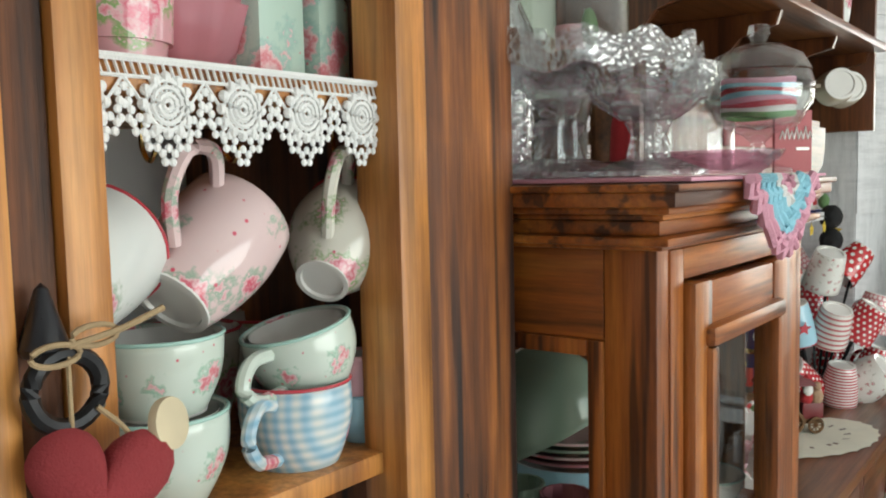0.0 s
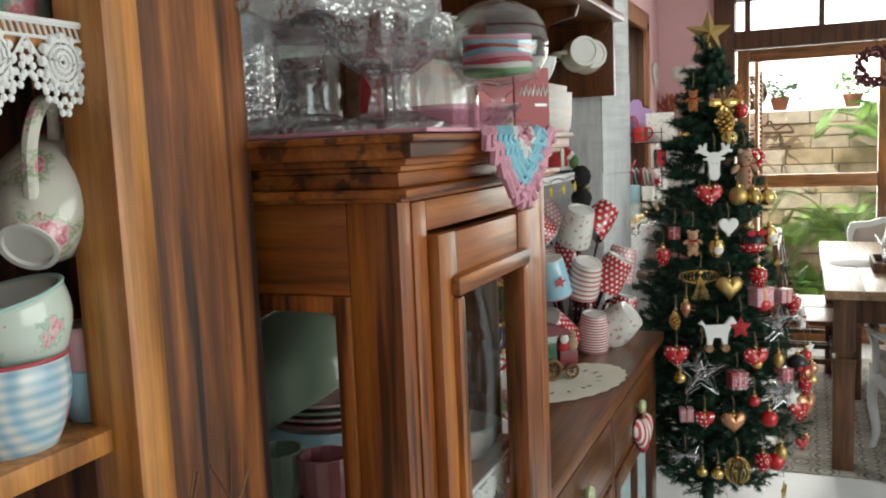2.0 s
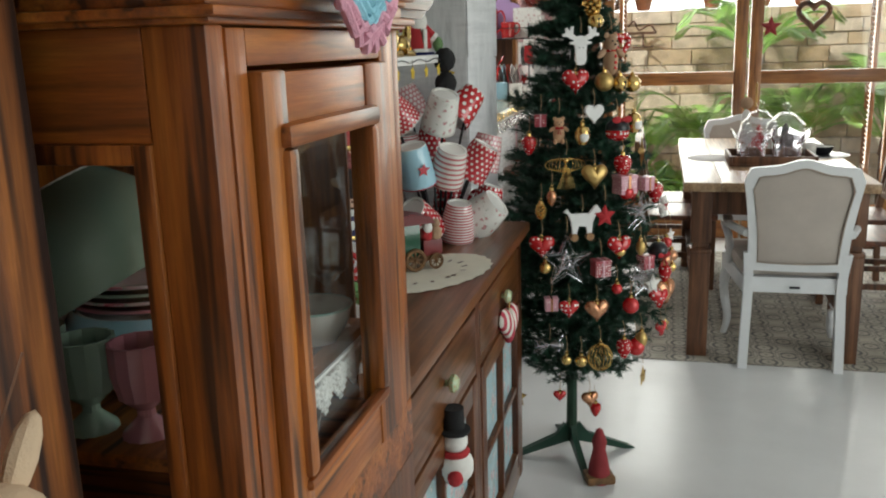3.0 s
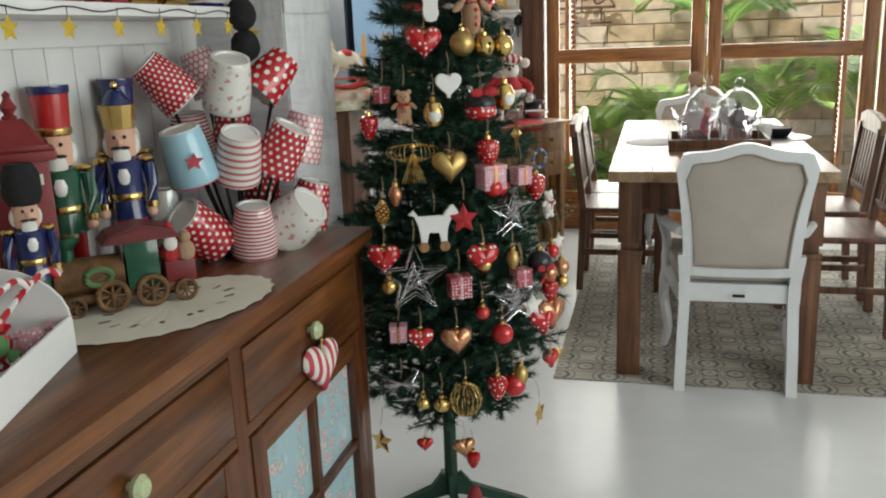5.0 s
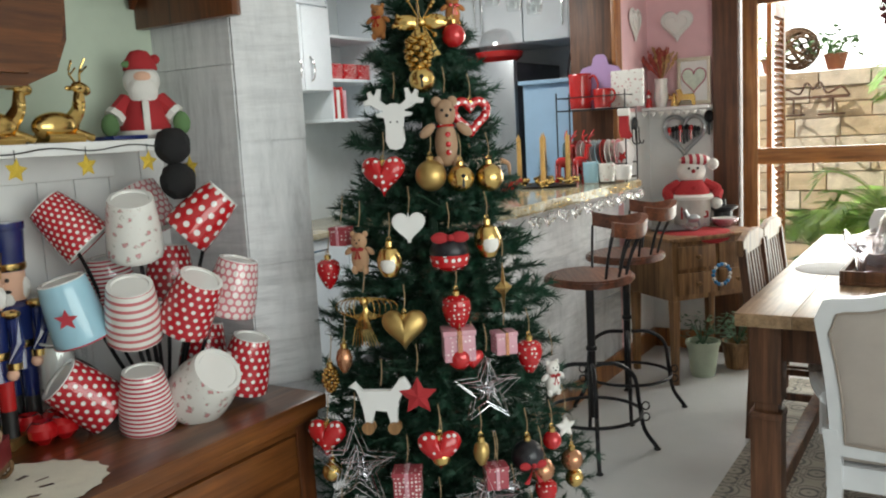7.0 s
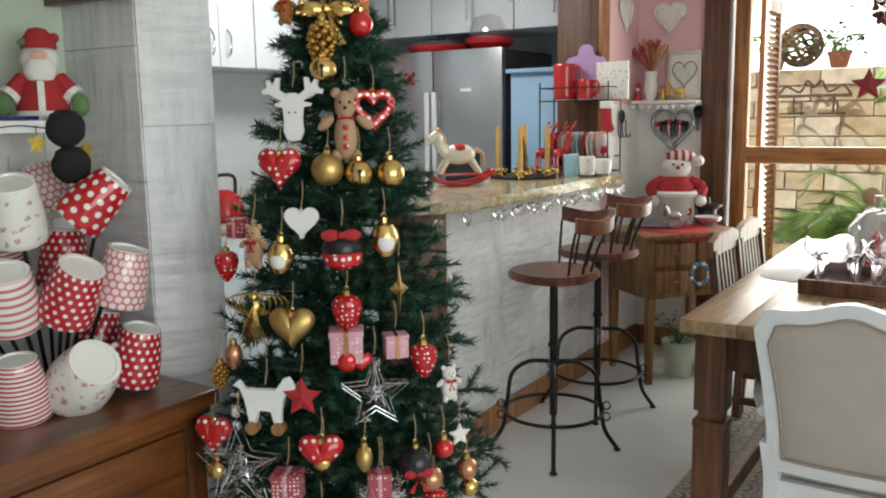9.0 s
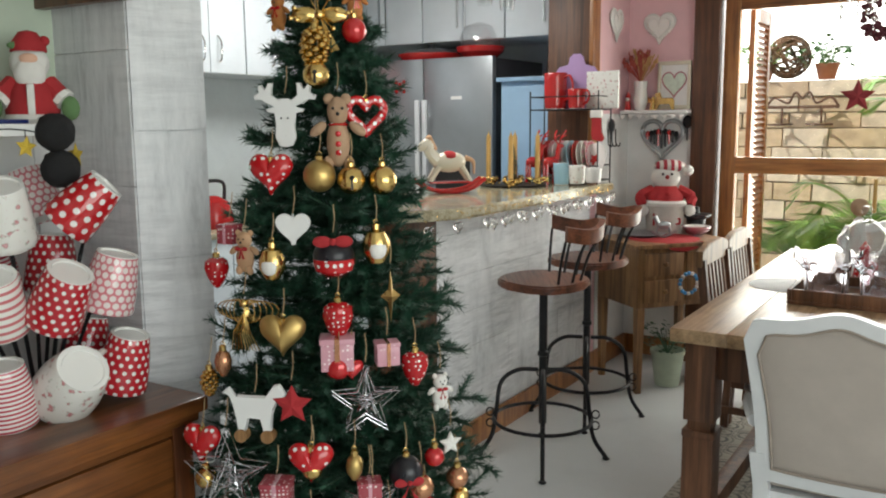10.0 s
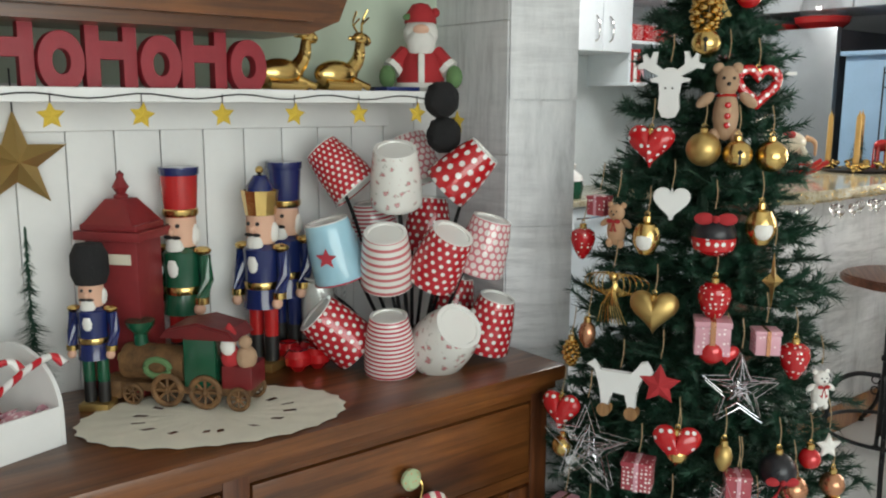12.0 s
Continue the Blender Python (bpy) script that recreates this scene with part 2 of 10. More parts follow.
POSTD = wood("reclaimed_dark_post", (0.022, 0.008, 0.003), (0.19, 0.06, 0.013), (0.46, 0.17, 0.038), "z", 0.55, 9.0, worn=1.0, relief=0.8)
POSTL = wood("reclaimed_golden_strip", (0.32, 0.12, 0.03), (0.62, 0.27, 0.065), (0.74, 0.38, 0.11), "z", 0.42, 12.0, worn=0.3, coat=0.15)
SBW = wood("walnut_sideboard", (0.06, 0.02, 0.006), (0.15, 0.054, 0.014), (0.24, 0.092, 0.026), "y", 0.3, 10.0, coat=0.3)
SBZ = wood("walnut_sideboard_upright", (0.05, 0.016, 0.006), (0.125, 0.04, 0.012), (0.19, 0.07, 0.022), "z", 0.35, 10.0, coat=0.2)
TABT = wood("pale_oak_tabletop", (0.3, 0.19, 0.1), (0.45, 0.31, 0.18), (0.56, 0.41, 0.26), "y", 0.3, 9.0, worn=0.25, coat=0.2)
TABL = wood("brown_table_legs", (0.07, 0.028, 0.013), (0.15, 0.066, 0.031), (0.23, 0.11, 0.055), "z", 0.45, 10.0)
DESKW = wood("honey_pine_desk", (0.16, 0.08, 0.03), (0.3, 0.17, 0.075), (0.42, 0.26, 0.12), "z", 0.4, 9.0)
JAMB = wood("dark_jamb", (0.05, 0.02, 0.01), (0.11, 0.045, 0.02), (0.17, 0.075, 0.033), "z", 0.45, 9.0)
SASH = wood("varnished_window_wood", (0.24, 0.09, 0.025), (0.4, 0.17, 0.05), (0.52, 0.26, 0.085), "z", 0.35, 9.0, coat=0.2)
SASHX = wood("varnished_window_rail", (0.24, 0.09, 0.025), (0.4, 0.17, 0.05), (0.52, 0.26, 0.085), "x", 0.35, 9.0, coat=0.2)
SEATW = wood("red_brown_stool_wood", (0.08, 0.025, 0.012), (0.17, 0.055, 0.025), (0.25, 0.09, 0.042), "x", 0.35, 9.0, coat=0.2)
CHAIRW = plain("white_lacquered_chair_wood", (0.76, 0.77, 0.78), 0.35, vary=0.05, coat=0.2)
LINEN = plain("beige_linen", (0.5, 0.44, 0.39), 0.9, vary=0.08, relief=0.5, fine=900.0)
IRON = plain("black_wrought_iron", (0.02, 0.02, 0.022), 0.4, 0.6, relief=0.2)
STEEL = plain("brushed_steel", (0.42, 0.44, 0.46), 0.32, 0.85, vary=0.05, relief=0.0)
ALU = plain("pale_aluminium", (0.8, 0.81, 0.83), 0.35, 0.4, vary=0.03, relief=0.0)
CHROME = plain("chrome", (0.8, 0.8, 0.8), 0.08, 1.0, vary=0.02, relief=0.0)
GOLD = plain("gold_metal", (0.72, 0.5, 0.18), 0.22, 1.0, vary=0.1, relief=0.0)
MATGOLD = plain("matt_gold", (0.55, 0.38, 0.14), 0.4, 0.9, vary=0.1)
REDG = plain("red_glossy_lacquer", (0.52, 0.012, 0.015), 0.1, 0.25, vary=0.1, relief=0.0, coat=0.8)
REDF = plain("red_felt", (0.4, 0.025, 0.03), 0.9, vary=0.15, relief=0.5, fine=400.0)
REDE = plain("red_enamel", (0.45, 0.02, 0.02), 0.2, vary=0.08, relief=0.0, coat=0.4)
WHITEC = plain("white_ceramic", (0.8, 0.79, 0.76), 0.15, vary=0.03, relief=0.0, coat=0.3)
GREENC = plain("sage_green_ceramic", (0.32, 0.43, 0.34), 0.2, vary=0.06, relief=0.0, coat=0.3)
BLUEP = plain("light_blue_enamel", (0.3, 0.46, 0.64), 0.3, vary=0.05, relief=0.0)
WHITEF = plain("white_plush", (0.78, 0.76, 0.72), 0.95, vary=0.12, relief=0.9, fine=300.0)
BLACKF = plain("black_plush", (0.012, 0.012, 0.013), 0.95, vary=0.2, relief=0.9, fine=300.0)
GREENF = plain("green_plush", (0.12, 0.22, 0.09), 0.95, vary=0.15, relief=0.8, fine=300.0)
TAN = plain("tan_cloth", (0.42, 0.27, 0.17), 0.9, vary=0.12, relief=0.5, fine=400.0)
SKINF = plain("flesh_felt", (0.7, 0.42, 0.3), 0.8, vary=0.08)
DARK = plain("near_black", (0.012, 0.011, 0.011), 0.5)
NEEDLE = plain("fir_needles", (0.013, 0.06, 0.033), 0.55, vary=0.5, scale=14.0, relief=0.0)
FROND = plain("palm_fronds", (0.26, 0.5, 0.09), 0.4, vary=0.35, relief=0.0)
LEAFG = plain("dull_leaves", (0.06, 0.14, 0.07), 0.5, vary=0.4, relief=0.0)
STONE = plain("sandstone_block", (0.6, 0.48, 0.34), 0.85, vary=0.3, scale=12.0, relief=0.8, fine=35.0)
GROUT = plain("stone_joint", (0.46, 0.38, 0.28), 0.9)
PATIO = plain("patio_concrete", (0.5, 0.47, 0.42), 0.8, vary=0.15)
GLASS = glass("clear_glass")
THIN = gloss_over_clear("thin_clear_glass", (0.97, 0.98, 0.98), 0.015, 0.08, 0.7)
CUT = gloss_over_clear("cut_glass", (0.96, 0.97, 0.98), 0.1, 0.2, 0.8, 0.3)
PANE = gloss_over_clear("window_pane", (0.97, 0.98, 0.97), 0.02, 0.03, 0.35)
RUG = rug_material()
STONETOP = granite()
LACE = plain("crochet_white_cotton", (0.86, 0.86, 0.85), 0.95, vary=0.06, relief=0.6, fine=500.0)
CREAM = plain("cream_crochet_cotton", (0.8, 0.76, 0.64), 0.95, vary=0.1, relief=0.6, fine=500.0)


# ---- mesh helpers ----
def box(bm, x0, y0, z0, x1, y1, z1, bevel=0.0):
    r = bmesh.ops.create_cube(bm, size=1.0)
    vs = r["verts"]
    for v in vs:
        v.co = Vector(((x0 + x1) / 2 + v.co.x * (x1 - x0), (y0 + y1) / 2 + v.co.y * (y1 - y0), (z0 + z1) / 2 + v.co.z * (z1 - z0)))
    if bevel:
        es = list({e for v in vs for e in v.link_edges})
        bmesh.ops.bevel(bm, geom=es, offset=bevel, segments=2, affect="EDGES", profile=0.6)
    return vs


def lathe(bm, prof, seg=24, at=(0, 0, 0), m=None):
    """Turns (radius, height) pairs round the z axis."""
    at = Vector(at)
    rings = []
    for r, z in prof:
        if r < 1e-5:
            rings.append([bm.verts.new((0, 0, z))])
        else:
            rings.append([bm.verts.new((r * math.cos(2 * math.pi * k / seg), r * math.sin(2 * math.pi * k / seg), z)) for k in range(seg)])
    for a, b in zip(rings, rings[1:]):
        for k in range(seg):
            q = (k + 1) % seg
            if len(a) == 1 and len(b) == 1:
                continue
            if len(a) == 1:
                bm.faces.new((a[0], b[q], b[k]))
            elif len(b) == 1:
                bm.faces.new((a[k], a[q], b[0]))
            else:
                bm.faces.new((a[k], a[q], b[q], b[k]))
    for ring in rings:
        for v in ring:
            v.co = (m @ v.co if m else v.co) + at
    return [v for ring in rings for v in ring]


def tube(bm, pts, r, seg=8, closed=False, taper=1.0):
    """A round bar along a line of points."""
    pts = [Vector(p) for p in pts]
    rings, n = [], len(pts)
    up = Vector((0.13, 0.21, 0.97))
    for i, p in enumerate(pts):
        if closed:
            d = pts[(i + 1) % n] - pts[i - 1]
        else:
            d = pts[min(i + 1, n - 1)] - pts[max(i - 1, 0)]
        d.normalize()
        a = d.cross(up)
        if a.length < 0.05:
            a = d.cross(Vector((1, 0, 0)))
        a.normalize()
        b = d.cross(a)
        rr = r * (1 + (taper - 1) * i / max(1, n - 1))
        rings.append([bm.verts.new(p + (a * math.cos(2 * math.pi * k / seg) + b * math.sin(2 * math.pi * k / seg)) * rr) for k in range(seg)])
    pairs = list(zip(rings, rings[1:])) + ([(rings[-1], rings[0])] if closed else [])
    for a, b in pairs:
        for k in range(seg):
            q = (k + 1) % seg
            bm.faces.new((a[k], a[q], b[q], b[k]))
    if not closed:
        bm.faces.new(rings[0][::-1])
        bm.faces.new(rings[-1])


def prism(bm, outline, depth, m=None, bevel=0.0):
    """A flat outline in local x, z made thick along y (centred)."""
    f = [bm.verts.new((x, -depth / 2, z)) for x, z in outline]
    b = [bm.verts.new((x, depth / 2, z)) for x, z in outline]
    n = len(outline)
    faces = [bm.faces.new(f), bm.faces.new(b[::-1])]
    for k in range(n):
        q = (k + 1) % n
        bm.faces.new((f[q], f[k], b[k], b[q]))
    vs = f + b
    if bevel:
        es = [e for face in faces for e in face.edges]
        r = bmesh.ops.bevel(bm, geom=es, offset=bevel, segments=2, affect="EDGES")
        vs = list({v for v in vs if v.is_valid} | set(r["verts"]))
    if m:
        for v in vs:
            v.co = m @ v.co
    return vs


def ball(bm, c, r, sx=1, sy=1, sz=1, seg=14, m=None):
    q = bmesh.ops.create_uvsphere(bm, u_segments=seg, v_segments=max(6, seg * 2 // 3), radius=r)
    for v in q["verts"]:
        p = Vector((v.co.x * sx, v.co.y * sy, v.co.z * sz))
        v.co = (m @ p if m else p) + Vector(c)
    return q["verts"]


def part(name, bm, material, parent, label="", smooth=True, angle=35):
    """One bmesh as one mesh object under a thing or a part."""
    bmesh.ops.recalc_face_normals(bm, faces=bm.faces)
    me = bpy.data.meshes.new(name)
    bm.to_mesh(me)
    bm.free()
    me.materials.append(material)
    if smooth:
        me.polygons.foreach_set("use_smooth", [True] * len(me.polygons))
        me.set_sharp_from_angle(angle=radians(angle))
    ob = new(name, me)
    if parent:
        ob.parent = parent
    if label:
        ob["label"] = label
    return ob


def thing(name, label, category, at=(0, 0, 0), turn=0.0, group=""):
    e = new(name)
    e.empty_display_size = 0.05
    e.matrix_basis = pose(*at, 0, 0, turn)
    return tagged(e, label, category, group)


def solid(name, label, category, material, build, at=(0, 0, 0), turn=0.0, group="", kind="", smooth=True):
    """A thing that is one mesh."""
    bm = bmesh.new()
    build(bm)
    ob = part(name, bm, material, None, "", smooth)
    ob.matrix_basis = pose(*at, 0, 0, turn) if not isinstance(at, Matrix) else at
    return tagged(ob, label, category, group, kind)


def structure(name, material, *boxes, bevel=0.0, label="", category=""):
    bm = bmesh.new()
    for b in boxes:
        box(bm, *b, bevel=bevel)
    ob = part(name, bm, material, None, "", bool(bevel))
    return tagged(ob, label, category, kind="structure")


# ---- setting ----
structure("floor", FLOOR, (-3.2, -2.6, -0.1, 3.2, 6.7, 0.0), label="glossy off-white polished floor", category="floor")
structure("ground", PATIO, (-60, -60, -0.3, 60, 60, -0.12), label="pale concrete patio ground", category="ground")
structure("ceiling", CEILW, (-3.2, -2.6, 2.8, 3.2, 6.81, 2.95), (-3.2, 6.81, 2.8, -0.94, 7.1, 2.95), label="plain white ceiling", category="ceiling")
structure("wall_niche", WHITE, (-0.92, -2.6, 0, -0.76, 2.68, 2.8), label="white boarded wall behind the sideboard", category="wall")
structure("wall_niche_green", GREEN, (-0.76, 0.95, 1.47, -0.754, 2.68, 2.8), label="pale green painted upper wall", category="wall")
structure("wall_south", WHITE, (-3.2, -2.75, 0, 3.2, -2.6, 2.8))
# unseen wall; its opening is made up to go with the added east fill
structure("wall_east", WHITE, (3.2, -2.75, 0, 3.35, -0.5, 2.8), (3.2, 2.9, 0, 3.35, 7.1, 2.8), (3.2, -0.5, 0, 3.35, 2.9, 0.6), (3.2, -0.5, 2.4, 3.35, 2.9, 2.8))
structure("wall_kitchen_west", TILEW, (-3.1, 2.5, 0, -2.95, 7.1, 2.8))
structure("wall_kitchen_north", TILEW, (-2.95, 6.95, 0, -0.94, 7.1, 2.8))
structure("wall_kitchen_south", TILEW, (-2.95, 2.5, 0, -0.92, 2.65, 2.8))
structure("wall_bar_end", PINK, (-1.18, 6.09, 0, -0.94, 6.95, 2.8), label="pink painted wall beside the bar", category="wall")
structure("wall_bar_header", PINK, (-1.18, 4.2, 2.36, -0.94, 6.09, 2.8), label="pink wall above the bar opening", category="wall")
structure("wall_pink", PINK, (-0.94, 6.66, 1.5, -0.53, 6.8, 2.8), label="pink painted wall with heart plates", category="wall")
structure("wall_pink_dado", WHITE, (-0.94, 6.655, 0, -0.53, 6.8, 1.5), (-0.94, 6.17, 0, -0.935, 6.655, 1.5), label="white boarded lower wall", category="wall")
structure("wall_window_head", PINK, (-0.53, 6.66, 2.62, 3.2, 6.8, 2.8), label="wall above the garden glazing", category="wall")
structure("wall_window_east", WHITE, (2.62, 6.66, 0, 3.2, 6.8, 2.62))


def column():
    bm = bmesh.new()
    outline = [(-0.76, 2.68), (-0.516, 2.68), (-0.45, 2.812), (-0.76, 2.812)]
    lo = [bm.verts.new((x, y, 0)) for x, y in outline]
    hi = [bm.verts.new((x, y, 2.8)) for x, y in outline]
    for k in range(4):
        q = (k + 1) % 4
        bm.faces.new((lo[k], lo[q], hi[q], hi[k]))
    bm.faces.new(hi)
    ob = part("column", bm, WASH, None, "", False)
    tagged(ob, "whitewashed wooden panelled column by the sideboard", "column", kind="structure")
    # cladding boards of uneven height on both shown faces
    rnd = random.Random(4)
    for a, b in (((-0.76, 2.68), (-0.516, 2.68)), ((-0.516, 2.68), (-0.45, 2.812))):
        d = Vector((b[0] - a[0], b[1] - a[1]))
        nrm = Vector((d.y, -d.x)).normalized()
        z = 0.0
        while z < 2.78:
            h = min(rnd.uniform(0.2, 0.34), 2.8 - z)
            bm = bmesh.new()
            t = rnd.uniform(0.004, 0.008)
            vs = []
            for zz in (z + 0.0015, z + h - 0.0015):
                for p in (a, b):
                    for o in (0.0005, t):
                        vs.append(bm.verts.new((p[0] + nrm.x * o, p[1] + nrm.y * o, zz)))
            for f in ((1, 3, 7, 5), (0, 1, 5, 4), (3, 2, 6, 7), (4, 5, 7, 6), (0, 2, 3, 1)):
                bm.faces.new([vs[i] for i in f])
            part("board", bm, WASH, ob, "", False)
            z += h


column()


def beadboard():
    """Narrow upright boards over the white wall of the niche."""
    wall = bpy.data.objects["wall_niche"]
    y = 0.95
    while y < 2.67:
        w = min(0.083, 2.678 - y)
        bm = bmesh.new()
        box(bm, -0.7598, y + 0.001, 0.0, -0.752, y + w - 0.001, 1.465, 0.002)
        part("board", bm, WHITE, wall)
        y += w


beadboard()


# ---- bar and kitchen opening ----
def bar():
    structure("bar_wall", WASH, (-1.1, 4.46, 0, -0.945, 6.08, 1.07), label="whitewashed bar wall under the stone top", category="wall")
    wall = bpy.data.objects["bar_wall"]
    rnd = random.Random(8)
    z = 0.12
    while z < 1.06:
        h = min(rnd.uniform(0.16, 0.22), 1.07 - z)
        y = 4.462
        while y < 6.07:
            w = min(rnd.uniform(0.35, 0.8), 6.078 - y)
            bm = bmesh.new()
            box(bm, -0.9448, y + 0.001, z + 0.001, -0.938 + rnd.uniform(0, 0.002), y + w - 0.001, z + h - 0.001, 0.001)
            part("plank", bm, WASH, wall, "", False)
            y += w
        z += h
    structure("bar_post", JAMB, (-1.12, 4.23, 0, -0.932, 4.458, 1.07), bevel=0.004, label="brown wooden end post of the bar", category="post")
    structure("baseboard", SASH, (-0.934, 4.46, 0, -0.918, 6.65, 0.12), (-0.918, 6.635, 0, -0.53, 6.65, 0.12), bevel=0.003, label="varnished wooden baseboard", category="baseboard")
    bm = bmesh.new()
    prism(bm, [(-0.79, 6.06), (-0.79, 4.52), (-0.81, 4.4), (-0.87, 4.28), (-0.96, 4.2), (-1.08, 4.16), (-1.4, 4.16), (-1.4, 6.06)], 0.045, Matrix.Translation((0, 0, 1.0975)) @ Matrix(((1, 0, 0, 0), (0, 0, 1, 0), (0, 1, 0, 0), (0, 0, 0, 1))), 0.008)
    tagged(part("granite_bar", bm, STONETOP, None), "veined beige granite bar counter with a heart garland", "counter")
    structure("opening_trim", JAMB, (-1.2, 6.062, 0, -0.952, 6.088, 2.36), (-1.2, 4.2, 2.33, -0.952, 6.06, 2.358), bevel=0.002, label="dark brown wooden lining of the bar opening", category="trim")
    structure("opening_casing", SASH, (-0.951, 6.062, 1.13, -0.925, 6.16, 2.36), (-0.951, 4.2, 2.3, -0.925, 6.16, 2.42), bevel=0.003, label="lighter wooden casing round the bar opening", category="trim")


bar()


# ---- garden glazing ----
def glazing():
    structure("window_jamb", JAMB, (-0.53, 6.6, 0, -0.385, 6.82, 2.62), bevel=0.004, label="dark brown wooden jamb post", category="jamb")
    structure("window_head", JAMB, (-0.385, 6.6, 2.17, 2.62, 6.82, 2.3), bevel=0.004, label="dark wooden head beam over the garden doors", category="beam")
    structure("window_top_beam", JAMB, (-0.385, 6.62, 2.53, 2.62, 6.8, 2.62), bevel=0.004)
    names = 0
    for x0, x1 in ((-0.37, 0.66), (0.68, 1.7), (1.72, 2.6)):
        names += 1
        w = tagged(new("window_%d" % names), "varnished wooden glazed garden door", "window", kind="structure")
        for nm, b, mt in (("stile", (x0, 6.66, 0, x0 + 0.085, 6.715, 2.165), SASH), ("stile", (x1 - 0.085, 6.66, 0, x1, 6.715, 2.165), SASH),
                          ("top_rail", (x0 + 0.085, 6.662, 2.075, x1 - 0.085, 6.713, 2.165), SASHX), ("middle_rail", (x0 + 0.085, 6.662, 1.15, x1 - 0.085, 6.713, 1.245), SASHX),
                          ("bottom_rail", (x0 + 0.085, 6.662, 0.0, x1 - 0.085, 6.713, 0.27), SASHX)):
            bm = bmesh.new()
            box(bm, *b, bevel=0.004)
            part(nm, bm, mt, w)
        for z0, z1 in ((0.27, 1.15), (1.245, 2.075)):
            bm = bmesh.new()
            box(bm, x0 + 0.085, 6.685, z0, x1 - 0.085, 6.689, z1)
            p = part("pane", bm, PANE, w, "", False)
            p.visible_shadow = False
    for k in range(6):
        x = -0.3 + k * 0.5
        structure("transom_bar", JAMB, (x - 0.02, 6.67, 2.3, x + 0.02, 6.72, 2.53))


glazing()


def shutter(x, turn):
    """A folded louvred leaf standing outside the glazing."""
    s = thing("louvre_shutter", "honey-coloured wooden louvred shutter, folded open", "shutter", (x, 6.76, 0), turn, "shutters outside the glazing")
    for b in ((0, 0, 0, 0.03, 0.05, 2.1), (0, 0.32, 0, 0.03, 0.37, 2.1), (0, 0.05, 0, 0.03, 0.32, 0.2), (0, 0.05, 1.14, 0.03, 0.32, 1.22), (0, 0.05, 2.02, 0.03, 0.32, 2.1)):
        bm = bmesh.new()
        box(bm, *b, bevel=0.003)
        part("frame_bar", bm, SASH, s)
    bm = bmesh.new()
    box(bm, -0.018, 0.052, -0.003, 0.018, 0.318, 0.003)
    bmesh.ops.rotate(bm, verts=bm.verts, cent=(0, 0, 0), matrix=Matrix.Rotation(radians(50), 3, "Y"))
    first = part("slat", bm, SASH, s, "", False)
    first.location = (0.015, 0, 0.225)
    z = 0.225
    while z < 2.0:
        z += 0.035
        if 1.12 < z < 1.24:
            continue
        o = first.copy()
        scene.collection.objects.link(o)
        o.location = (0.015, 0, z)


shutter(-0.255, -2)
shutter(1.52, -6)


# ---- furniture ----
def set_back(before, by=(-0.019, -0.009, -0.005)):
    """Moves the free-standing things made since before to where they stand against the wall."""
    for ob in bpy.data.objects:
        if ob not in before and ob.parent is None:
            ob.matrix_basis = Matrix.Translation(by) @ ob.matrix_basis


made = set(bpy.data.objects)


def cornice(bm, x0, y0, x1, y1, z, steps):
    """Stepped moulding: (outward, bottom, top) for each course."""
    for o, a, b in steps:
        box(bm, x0, y0 - o, z + a, x1 + o, y1 + o, z + b, 0.004)


